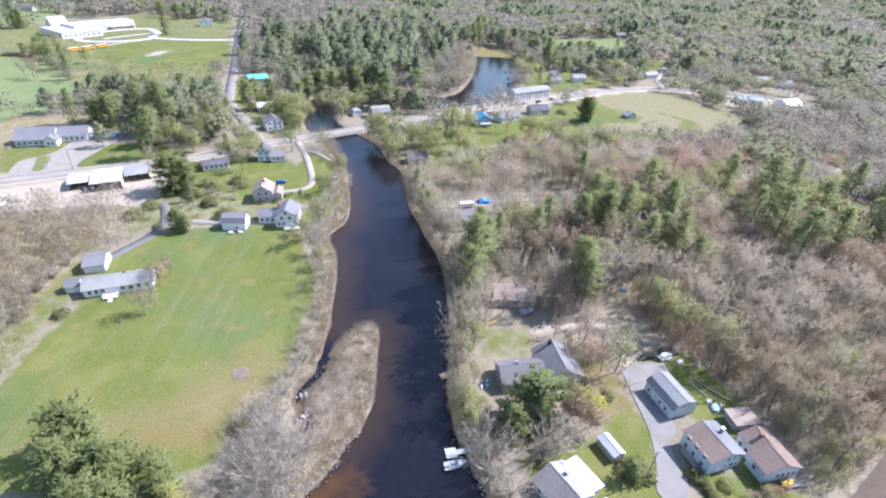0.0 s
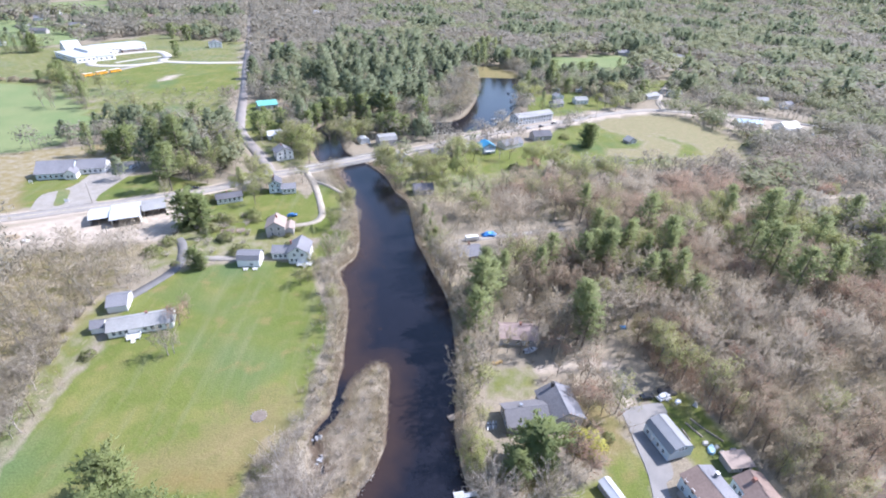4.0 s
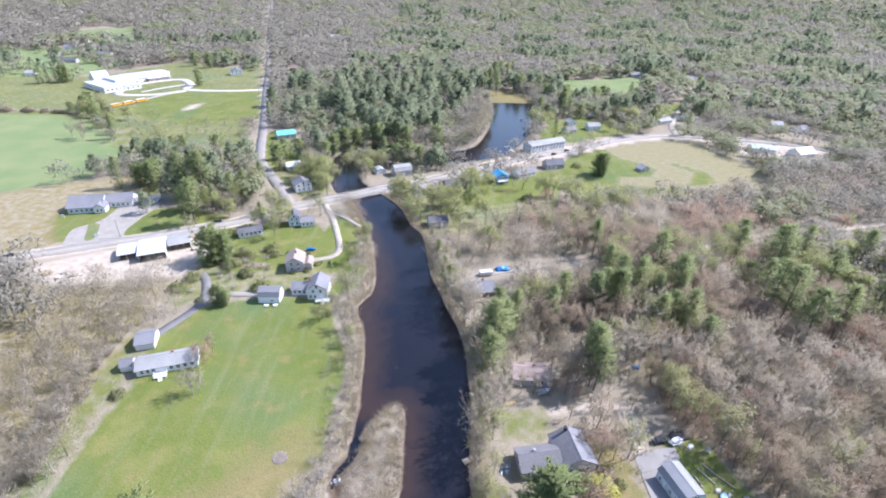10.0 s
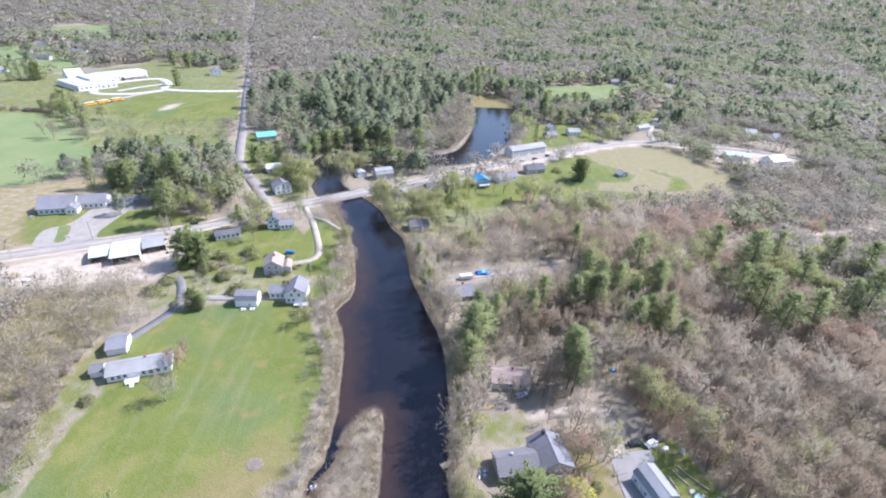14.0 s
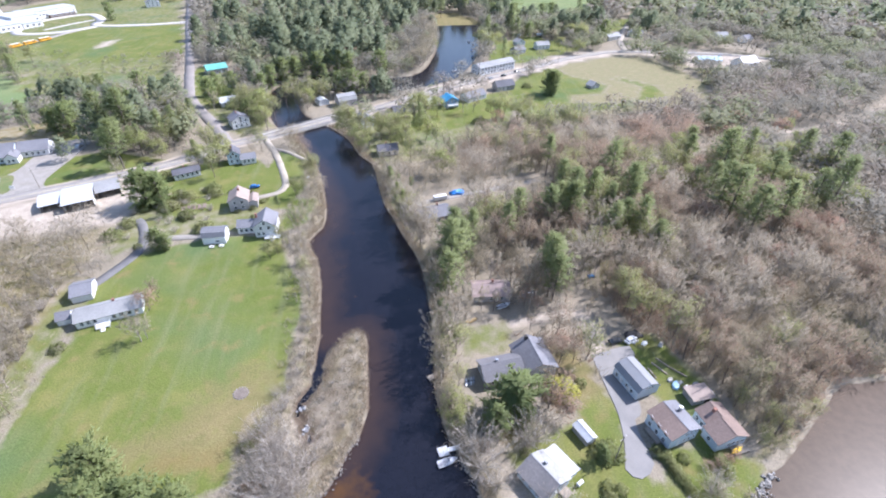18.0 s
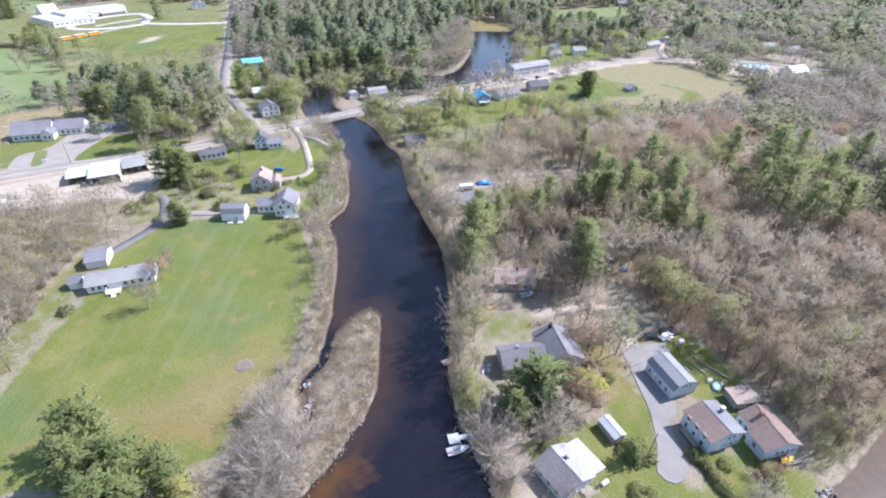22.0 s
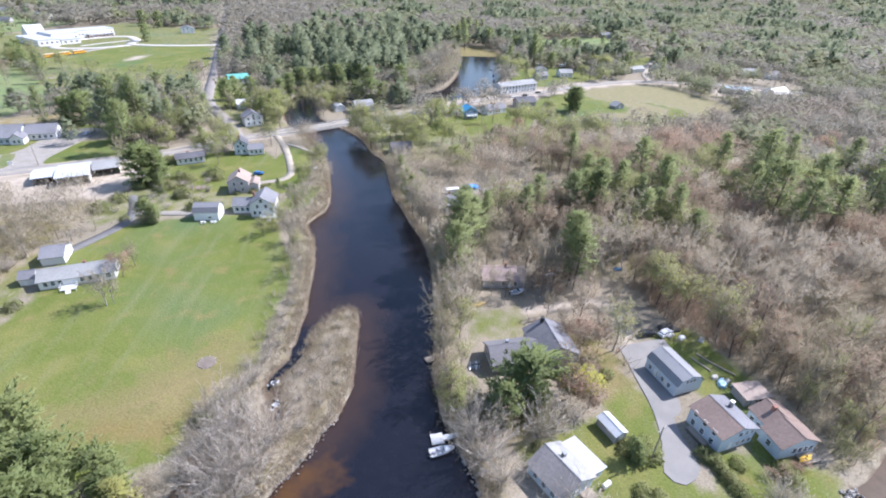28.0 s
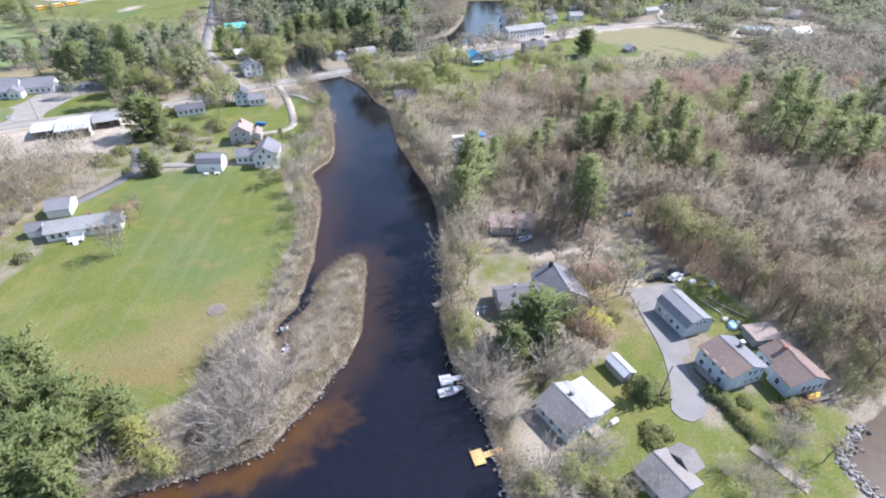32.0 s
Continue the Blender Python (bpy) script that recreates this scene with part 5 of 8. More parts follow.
    row(g, y + 1, y + d - 1, x + w, h * 0.5, max(2, int(d / 5)), 90, "y", w=2.2, h=1.6)


g = building("school", "sprawling white school with flat roofs and rows of windows", "school", -398, 575, -36)
for x, y, w, d, h in ((0, 0, 48, 20, 5.5), (0, 20.5, 30, 26, 8.0), (30.5, 20.5, 18, 18, 4.5)):
    school_block(g, x, y, w, d, h, WHITE)
shell(g, -14.5, 12, 14, 16, 6, 8, "y", WHITE, ROOF_WHITE, 0.5)
g = building("school_wing", "two-storey white school wing above a brown brick base", "school", -364, 599, 54)
school_block(g, 0, 0, 52, 20, 7.5, WHITE)
school_block(g, 22, -5.4, 26, 5, 3.2, BROWN_WALL)
door(g, 10, 0, 0.1, 0, 2.0, 2.3)

# bridge over the narrows
a0, a1 = np.array((-66.0, 272.6)), np.array((-26.0, 298.6))
brd = a1 - a0
blen, bang = float(np.hypot(*brd)), math.degrees(math.atan2(brd[1], brd[0]))
g = tagged(new("road_bridge"), "low concrete road bridge with white guard rails", "bridge")
g.matrix_world = pose(a0[0], a0[1], 0, 0, 0, bang)
part("deck", box_mesh("deck", 0, blen, -5.2, 5.2, -0.45, 0.26, CONCRETE), g)
for s in (-1, 1):
    part("kerb", box_mesh("kerb", 0, blen, s * 4.6 - 0.3, s * 4.6 + 0.3, 0.264, 0.5, CONCRETE), g)
    part("rail", box_mesh("rail", 0.2, blen - 0.2, s * 4.9 - 0.06, s * 4.9 + 0.06, 0.95, 1.25, METAL), g)
    for i in range(15):
        part("rail_post", box_mesh("rail_post", 0.4 + i * (blen - 0.8) / 14 - 0.08, 0.4 + i * (blen - 0.8) / 14 + 0.08, s * 4.9 - 0.05, s * 4.9 + 0.05, 0.504, 0.95, METAL), g)
    part("beam", box_mesh("beam", 3, blen - 3, s * 4.4 - 0.35, s * 4.4 + 0.35, -1.15, -0.454, WOOD), g)
for x in (2.4, blen - 2.4):
    part("abutment", box_mesh("abutment", x - 0.9, x + 0.9, -5.4, 5.4, -4, -0.454, CONCRETE), g)
part("pier", box_mesh("pier", blen / 2 - 0.5, blen / 2 + 0.5, -4.6, 4.6, -4, -0.454, CONCRETE), g)


# ---- trees ----
def unit(v):
    return v / np.maximum(np.linalg.norm(v, axis=-1, keepdims=True), 1e-9)


def blades(base, way, length, width, rng, face=None):
    """Thin pointed triangles from base along way; face: the way that their flat sides look."""
    base, way = np.asarray(base, float), unit(np.asarray(way, float))
    side = unit(np.cross(way, rng.normal(size=way.shape) if face is None else face + 0.35 * rng.normal(size=way.shape)))
    length, width = np.broadcast_to(length, len(base))[:, None], np.broadcast_to(width, len(base))[:, None]
    v = np.stack([base - side * width / 2, base + side * width / 2, base + way * length], 1)
    return v.reshape(-1, 3)


def limbs(lines, sides=3):
    """Tapered tubes; lines: (points, radii)."""
    vs, fs, n = [], [], 0
    for pts, rad in lines:
        pts = np.asarray(pts, float)
        d = unit(np.gradient(pts, axis=0))
        a = unit(np.cross(d, np.array((0.31, 0.87, 0.39))))
        b = np.cross(d, a)
        k = len(pts)
        for i in range(k):
            for s in range(sides):
                ang = math.tau * s / sides
                vs.append(pts[i] + rad[i] * (a[i] * math.cos(ang) + b[i] * math.sin(ang)))
        for i in range(k - 1):
            for s in range(sides):
                p, q = n + i * sides + s, n + i * sides + (s + 1) % sides
                fs += [(p, q, q + sides), (p, q + sides, p + sides)]
        n += k * sides
    vs = np.array(vs)
    first, n = len(lines[0][0]) * sides, 0
    for i, (pts, rad) in enumerate(lines):
        if i:
            j = int(np.argmin(((vs[:first] - vs[n]) ** 2).sum(1)))
            fs.append((n, n + 1, j))
        n += len(pts) * sides
    return vs, np.array(fs)


def crown(v, axis=0.0, up=0.45, rough=0.35):
    """Turn a crown's blades so that they face outwards, and give them the soft normals of a rounded mass. axis: 0 for a ball, 1 for a cone."""
    t = v.reshape(-1, 3, 3)
    mid = t.mean(1)
    lo, hi = np.percentile(mid[:, 2], (5, 95))
    zc = lo + 0.35 * (hi - lo)
    off = mid - np.array((0, 0, zc))
    off[:, 2] *= (1 - axis) * np.ptp(mid[:, 0]) / max(hi - lo, 0.1)
    out = unit(unit(off) + np.array((0, 0, up)))
    n = unit(np.cross(t[:, 1] - t[:, 0], t[:, 2] - t[:, 0]))
    flip = (n * out).sum(1) < 0
    t = t.copy()
    t[flip] = t[flip][:, ::-1]
    n[flip] *= -1
    return t.reshape(-1, 3), np.repeat(unit(out + rough * n), 3, 0)


def tris(v):
    return np.arange(len(v)).reshape(-1, 3)


def bare_tree(seed, h=14.0, wide=0.36, leaves=0, forks=8, twig=0.055, leaf=0.028):
    """Trunk and limbs, twigs, and (if any) small new leaves of a tree h metres high."""
    r = np.random.RandomState(seed)
    lines, tips, ways = [], [], []
    lean = r.normal(size=2) * 0.04 * h
    top = np.array((lean[0], lean[1], h * 0.72))
    bend = np.array((*(r.normal(size=2) * 0.02 * h), 0))
    trunk = [np.zeros(3) - (0, 0, 0.4), top * 0.4 + bend, top * 0.75 + bend * 0.5, top]
    lines.append((trunk, (0.017 * h, 0.012 * h, 0.007 * h, 0.003 * h)))
    for i in range(forks):
        t = 0.28 + 0.7 * (i + r.rand() * 0.6) / forks
        ang = i * 2.4 + r.rand()
        p = trunk[0] + (top - trunk[0]) * t
        up = 0.55 + 0.9 * t + 0.3 * r.rand()
        d = unit(np.array((math.cos(ang), math.sin(ang), up)))
        ln = h * wide * (1.15 - 0.45 * t) * (0.8 + 0.4 * r.rand())
        q = p + d * ln * 0.55
        e = p + (d + np.array((0, 0, 0.35))) * ln
        lines.append(([p, q, e], (0.006 * h, 0.004 * h, 0.0015 * h)))
        for k in range(5):
            s = 0.3 + 0.7 * (k + r.rand() * 0.7) / 5
            b0 = p + (e - p) * s
            w = unit(d * 0.5 + r.normal(size=3) * 0.55 + (0, 0, 0.45))
            l2 = ln * (0.28 + 0.25 * r.rand())
            tips.append(b0)
            ways.append(w * 3)
            for _ in range(16):
                tips.append(b0 + w * l2 * (0.2 + 0.8 * r.rand()))
                ways.append(w * 0.7 + r.normal(size=3) * 0.5 + (0, 0, 0.35))
    wood = limbs(lines, 3)
    tips, ways = np.array(tips), np.array(ways)
    tw = blades(tips, ways, h * np.where(np.linalg.norm(ways, axis=1) > 2.5, 0.13, 0.05 + 0.06 * r.rand(len(tips))), twig * h / 14 * (0.8 + 0.9 * r.rand(len(tips))), r)
    lv = None
    if leaves:
        pick = r.randint(0, len(tips), leaves)
        c = tips[pick] + r.normal(size=(leaves, 3)) * 0.05 * h
        lv = blades(c, r.normal(size=(leaves, 3)), leaf * h * (0.7 + 0.6 * r.rand(leaves)), leaf * 0.8 * h, r)
    return wood, tw, lv


def pine_tree(seed, h=17.0, low=0.35, wide=0.2, boughs=78, puffs=15, tuft=0.042, fat=0.42, dome=False):
    """A white pine: a tall trunk and single boughs of needle sprays, longest a third of the way up the crown, ragged at the sides."""
    r = np.random.RandomState(seed)
    lean = r.normal(size=2) * 0.015 * h
    top = np.array((lean[0], lean[1], h))
    lines = [([(0, 0, -0.4), top * 0.5, top], (0.016 * h, 0.011 * h, 0.002 * h))]
    c, w, ln = [], [], []
    gap = r.rand(4) * math.tau
    for i in range(boughs):
        f = ((i + r.rand()) / boughs) ** 0.9
        ang = i * 2.39996 + r.normal() * 0.35
        side = 1 + 0.28 * math.sin(ang + gap[0] + 5 * f) + 0.18 * math.sin(2 * ang + gap[1])
        out = math.sqrt(max(0.02, 1 - (1.9 * f - 0.85) ** 2)) if dome else min(1.0, 0.55 + f * 1.8) * (1.02 - f) ** 0.6
        far = h * wide * max(0.1, out) * side * (0.6 + 0.55 * r.rand())
        p = top * (low + (0.99 - low) * f)
        d = np.array((math.cos(ang), math.sin(ang), -0.12 + 0.75 * f + 0.15 * r.normal()))
        if i % 3 == 0:
            lines.append(([p, p + d * far * 0.9], (0.0035 * h, 0.001 * h)))
        for _ in range(puffs):
            s = 0.22 + 0.8 * r.rand() ** 0.75
            lift = np.array((0, 0, 0.1 * far * s * s))
            c.append(p + d * far * s + lift + r.normal(size=3) * (0.016, 0.016, 0.011) * h * (0.6 + s))
            w.append(d * 0.8 + r.normal(size=3) * 0.5 + (0, 0, 0.35))
            ln.append(h * tuft * (0.6 + 0.8 * r.rand()))
    ln = np.array(ln)
    return limbs(lines, 3), blades(np.array(c), np.array(w), ln, ln * fat, r, np.tile((0.0, 0.0, 0.8), (len(c), 1))), None


def bush(seed, n=260, squash=0.9, leaf=0.28):
    r = np.random.RandomState(seed)
    d = unit(r.normal(size=(n, 3)))
    d[:, 2] = np.abs(d[:, 2])
    lump = 1 + 0.2 * np.sin(d[:, :1] * 5 + seed) * np.cos(d[:, 1:2] * 6 + 2 * seed)
    c = d * (0.5 + 0.5 * r.rand(n, 1) ** 0.6) * (1, 1, squash) * lump
    stems = limbs([([(0, 0, -0.1), d[i] * 0.6], (0.03, 0.01)) for i in range(6)], 3)
    return stems, blades(c, d + r.normal(size=(n, 3)) * 0.7, leaf, leaf * 0.56, r), None


def fan_tree(seed, h=10.0, stems=24, twig=0.05):
    """A many-stemmed bare shrub: long stems fanning out from one root, each with side branches and fine twigs."""
    r = np.random.RandomState(seed)
    lines, tips, ways = [([(0, 0, -0.4), (0, 0, 0.06 * h)], (0.02 * h, 0.016 * h))], [], []
    for i in range(stems):
        ang, out = i * 2.39996 + r.rand() * 0.5, 0.25 + 0.75 * math.sqrt((i + 0.5) / stems)
        d = np.array((math.cos(ang) * out * 0.8, math.sin(ang) * out * 0.8, 1.2 - 0.5 * out))
        ln = h * (0.75 + 0.3 * r.rand())
        p = [d * ln * k + np.array((0, 0, 0.12 * ln * k * k)) + r.normal(size=3) * 0.012 * h for k in (0.02, 0.3, 0.62, 0.95)]
        lines.append((p, (0.007 * h, 0.005 * h, 0.0035 * h, 0.0012 * h)))
        for k in range(9):
            s = 0.28 + 0.7 * (k + r.rand() * 0.6) / 9
            b0 = np.array([np.interp(s, (0.02, 0.3, 0.62, 0.95), [q[j] for q in p]) for j in range(3)])
            w = unit(d * 0.7 + r.normal(size=3) * 0.5 + (0, 0, 0.2))
            l2 = ln * (0.2 + 0.2 * r.rand()) * (1.2 - 0.5 * s)
            lines.append(([b0, b0 + w * l2], (0.0024 * h, 0.0008 * h)))
            for _ in range(9):
                tips.append(b0 + w * l2 * (0.15 + 0.9 * r.rand()))
                ways.append(w * 0.8 + r.normal(size=3) * 0.45 + (0, 0, 0.2))
    tips, ways = np.array(tips), np.array(ways)
    return limbs(lines, 3), blades(tips, ways, h * (0.05 + 0.07 * r.rand(len(tips))), twig * h / 10 * (0.8 + 0.6 * r.rand(len(tips))), r), None


def willow(seed, n=1500, h=13.0):
    """A rounded tree in full new leaf: wood as of a bare tree, leaves on uneven clumps all over a broad dome."""
    r = np.random.RandomState(seed)
    wood, tw, _ = bare_tree(seed, h, 0.42, 0, 7, 0.06)
    tw = tw.reshape(-1, 3, 3)[r.rand(len(tw) // 3) < 0.35].reshape(-1, 3)
    m = 26
    d = unit(r.normal(size=(m, 3)) * (1, 1, 0.8) + (0, 0, 0.35))
    mid = np.array((0, 0, 0.55 * h)) + d * (0.42, 0.42, 0.37) * h * (0.5 + 0.5 * r.rand(m, 1))
    k = r.randint(0, m, n)
    c = mid[k] + unit(r.normal(size=(n, 3))) * h * (0.07 + 0.07 * r.rand(n, 1)) * (1, 1, 0.8)
    return wood, tw, blades(c, r.normal(size=(n, 3)) + (0, 0, -0.4), 0.04 * h * (0.7 + 0.6 * r.rand(n)), 0.03 * h, r)


KINDS = {}


def kind(name, made, bark, cover, leaf=None, h=1.0):
    """Meshes of one model of a tree: trunk, crown and, where it has them, leaves."""
    wood, tw, lv = made
    rnd = np.random.RandomState(len(KINDS))
    cone = 0.75 if name.startswith(("pine", "spruce", "sunny", "broad", "dome")) else 0.0
    tw, tn = crown(tw, cone, 0.7, 0.35 if cone else 0.2)
    me = [mesh_of("trunk", wood[0], wood[1], bark), mesh_of("crown", tw, tris(tw), cover, np.repeat(rnd.rand(len(tw) // 3) * 0.35, 3), True, tn)]
    if lv is not None:
        lv, ln = crown(lv)
        me.append(mesh_of("leaves", lv, tris(lv), leaf, np.repeat(rnd.rand(len(lv) // 3) * 0.4, 3), True, ln))
    KINDS[name] = (me, h)


for i in range(4):
    kind(f"grey{i}", bare_tree(10 + i, 14, 0.4, 200, 10, 0.058), PALE_BARK if i % 2 else BARK, TWIG, SAPLING if i % 2 else TWIG, h=14)
for i in range(3):
    kind(f"pale{i}", bare_tree(20 + i, 12, 0.5, 0, 14, 0.08), PALE_BARK, TWIG_PALE, h=12)
for i in range(3):
    kind(f"red{i}", bare_tree(30 + i, 13, 0.4, 420, 9, 0.06), BARK, TWIG, TWIG_RED, h=13)
for i in range(3):
    kind(f"bud{i}", bare_tree(40 + i, 13, 0.46, 760, 8, 0.06, 0.034), BARK, TWIG, BUDS, h=13)
for i in range(5):
    kind(f"pine{i}", pine_tree(50 + i, 17, (0.28, 0.4, 0.22, 0.46, 0.34)[i], (0.23, 0.21, 0.24, 0.2, 0.225)[i], 62, 17, 0.046, 0.4), BARK, PINE, h=17)
for i in range(3):
    kind(f"spruce{i}", pine_tree(60 + i, 14, 0.06, 0.26, 95, 14, 0.046), BARK, PINE, h=14)
for i in range(2):
    kind(f"broad{i}", pine_tree(75 + i, 12, 0.03, 0.36, 130, 30, 0.06, 0.5, True), BARK, PINE_SOFT, h=12)
    kind(f"dome{i}", pine_tree(77 + i, 12, 0.03, 0.36, 74, 14, 0.085, 0.5, True), BARK, PINE_SOFT, h=12)
for i in range(3):
    kind(f"willow{i}", willow(100 + i), BARK, TWIG, BUDS, h=13)
for i in range(2):
    kind(f"maple{i}", willow(110 + i, 800), BARK, TWIG, RED_LEAF, h=13)
    kind(f"alder{i}", fan_tree(120 + i, 10, 24 + 4 * i, 0.045), WHITE_BARK, TWIG_WHITE, h=10)
kind("sunny0", pine_tree(70, 11, 0.04, 0.36, 100, 18, 0.05), BARK, PINE_SUNNY, h=11)
for i in range(2):
    kind(f"bush{i}", bush(80 + i, 520, 0.9, 0.19), BARK, SHRUB, h=1)
kind("redbush0", bush(90, 520, 0.9, 0.2), BARK, TWIG_RED, h=1)
kind("goldbush0", bush(95, 1500, 0.9, 0.15), BARK, GOLD_LEAF, h=1)
kind("brush0", bush(91, 520, 0.9, 0.2), BARK, TWIG, h=1)

LABELS = {"grey": ("bare_tree", "leafless grey-brown deciduous tree in early spring", "tree", "bare trees of the woods"), "pale": ("pale_tree", "leafless pale grey tree with fine spreading twigs", "tree", "pale bare trees"),
          "red": ("maple_tree", "maple with reddish spring buds on bare twigs", "tree", "budding maples"), "bud": ("budding_tree", "tree with fresh yellow-green spring leaves", "tree", "trees in new leaf"),
          "pine": ("pine_tree", "tall dark green white pine with bare lower trunk", "tree", "white pines"), "spruce": ("spruce_tree", "dense dark green conifer branched to the ground", "tree", "spruces"),
          "broad": ("broad_pine", "broad full-crowned blue-green pine", "tree", "spruces"), "dome": ("broad_pine", "broad full-crowned green pine", "tree", "spruces"), "maple": ("red_maple", "maple with a haze of reddish new leaves", "tree", "budding maples"), "alder": ("alder_tree", "leafless tree with dense whitish twigs", "tree", "pale bare trees"), "willow": ("willow_tree", "rounded willow in full yellow-green spring leaf", "tree", "trees in new leaf"), "sunny": ("yellow_pine", "low spreading pine with yellowish green needles", "tree", "spruces"), "bush": ("shrub", "rounded green garden shrub", "shrub", "shrubs"),
          "redbush": ("red_shrub", "rounded shrub with reddish bare twigs", "shrub", "shrubs"), "goldbush": ("golden_shrub", "large rounded shrub in yellow-green bloom", "shrub", "shrubs"), "brush": ("brush", "tangle of bare grey-brown brush", "shrub", "shrubs")}
COUNT = {}


def plant(name, x, y, height, turn=None, z=None, wide=1.0):
    """One tree or shrub as a thing of its own."""
    fam = name.rstrip("0123456789")
    me, h = KINDS[name]
    nm, lab, cat, grp = LABELS[fam]
    COUNT[fam] = COUNT.get(fam, 0) + 1
    ob = tagged(new(nm), lab, cat, grp)
    s = height / h
    ob.empty_display_size = 0.3
    ob.matrix_world = pose(x, y, 0.0 if z is None else z, 0, 0, RNG.rand() * 360 if turn is None else turn) @ Matrix.Diagonal((s * wide * (0.9 + 0.25 * RNG.rand()), s * wide * (0.9 + 0.25 * RNG.rand()), s, 1))
    for m in me:
        part(m.name.split(".")[0], m, ob)
    return ob


def pick(fam, n):
    return f"{fam}{RNG.randint(n)}"


bpy.context.view_layer.update()
HOUSES = [(o.matrix_world.translation.x, o.matrix_world.translation.y, o) for o in scene.objects if o.type == "EMPTY" and o.get("category") in ("house", "garage", "shed", "barn", "shop", "inn", "office", "school")]
FOOT, ROOFS = [], []
for _, _, o in HOUSES:
    pts = [o.matrix_world @ (c.matrix_local @ Vector(k)) for c in o.children if c.name.startswith(("wall", "roof", "deck")) for k in c.bound_box]
    ROOFS.append((min(p.x for p in pts), max(p.x for p in pts), min(p.y for p in pts), max(p.y for p in pts)))
    FOOT.append((min(p.x for p in pts) - 4, max(p.x for p in pts) + 4, min(p.y for p in pts) - (14 + (min(p.y for p in pts) - 250) * 0.12 if pts[0].y > 300 else 12 if pts[0].x < 45 and 165 < pts[0].y < 185 and pts[0].x > 0 else 6 if 20 < pts[0].x < 45 and pts[0].y < 190 else 14), max(p.y for p in pts) + 3))
OPEN = [LAWN, GREEN_FIELD, DRY_FIELD, SCHOOL_FIELD, SCHOOL_GRASS, RIGHT_FIELD, *FAR_GREENS, *TOWN_LAWNS, *YARDS, *DIRT_LOTS, PAVED, BARN_LOT, DRY_SPOTS[0], DRY_SPOTS[1], DRY_SPOTS[3], SCRUB, VERGE, OFFICE_YARD, WEST_GREENS, VILLAGE, MARSH, EAST_VILLAGE, MEADOW_EDGE]
ROADS = [(MAIN_ROAD, 10), (NORTH_ROAD, 7), (SCHOOL_ROAD, 6), (FARM_ROAD, 5), (HOUSE_DRIVE, 4), (GARAGE_DRIVE, 4), (RIVER_DRIVE, 4), (TARP_DRIVE, 8), (LANE, 3), (WOOD_TRACK, 4.5), (TRACK_GAP, 4.5), (LANDING, 3), (BUS_ROAD, 6)]


def clear(x, y):
    """A place where a tree can stand: off roads, roofs and water."""
    x, y = np.array([x], float), np.array([y], float)
    return all(away(line, x, y)[0] > w * 0.62 for line, w in ROADS) and signed(RIVER, x, y)[0] < -0.5 and not any(a - 1 < x[0] < b + 1 and c - (4 if y[0] > 150 else 0.5) < y[0] < e + 1 for a, b, c, e in ROOFS)


PINES_EAST = [(75, 162), (88, 172), (111, 184), (104, 166), (95, 152), (57, 131), (81, 211), (81, 189), (94, 166), (66, 160), (92, 178), (110, 176)]
PINES_FAR_EAST = [(154, 210), (166, 194), (148, 152), (191, 179), (168, 205), (145, 189), (176, 179), (221, 195), (181, 204), (160, 174), (212, 176), (206, 164)]
PINES_RIVER = [(26, 150), (22, 137), (34, 155), (20, 131), (28, 143), (3.5, 201), (6, 185), (8, 178)]
TREES = {}
TREES["willow"] = TREES.get("willow", []) + [(-68, 322, 14), (-72, 320, 17), (-78, 318, 12), (-66, 282, 14), (-69, 286, 16), (-66, 282, 15), (-39, 295, 14), (-46, 289, 17), (-47, 293, 15), (-45, 334, 13), (-41, 322, 13), (14, 268, 14), (5, 269, 15), (8, 257, 12)]
TREES["bud"] = TREES.get("bud", []) + [(-88, 302, 13), (-88, 311, 13), (-29, 296, 15), (-21, 277, 15), (-14, 275, 16), (-3, 266, 15), (27, 286, 15), (24, 296, 15), (23, 289, 13), (15, 232, 13), (15, 235, 15), (-10, 237, 17), (-7, 236, 15), (1, 243, 15), (71, 284, 17), (68, 285, 12), (70, 281, 16), (90, 282, 15), (-82, 246, 15), (-82, 237, 17), (-88, 241, 12), (-82, 225, 13), (-83, 222, 17), (-110, 281, 17)]
TREES["bud"] = TREES.get("bud", []) + [(-106, 280, 13), (-139, 286, 15), (-136, 285, 17), (-138, 285, 16), (-114, 260, 14), (-125, 253, 17), (-114, 248, 13), (-113, 237, 14), (-109, 238, 15), (-117, 277, 14), (-116, 278, 13), (-106, 244, 14), (-105, 243, 16), (-102, 242, 16), (-166, 333, 12), (-167, 338, 15), (-165, 333, 12), (-159, 316, 17), (-154, 317, 16), (-152, 316, 16), (-211, 369, 15), (35, 294, 15), (98, 441, 17), (95, 441, 13)]
TREES["bud"] = TREES.get("bud", []) + [(163, 446, 13), (162, 443, 13), (166, 448, 14), (175, 431, 13), (172, 432, 16), (29, 217, 15), (91, 207, 15), (90, 170, 14), (35, 161, 14), (78, 139, 15), (69, 140, 14), (178, 191, 17), (176, 188, 12), (204, 206, 16), (203, 209, 12), (212, 195, 15), (212, 191, 15), (188, 182, 15), (113, 158, 10), (49, 85, 8), (48, 82, 8), (32, 45, 8), (25, 42, 8), (16, 83, 7)]
TREES["bud"] = TREES.get("bud", []) + [(18, 81, 8), (14, 73, 8), (19, 88, 8), (15, 106, 8), (57, 38, 9), (54, 41, 9), (53, 45, 8)]
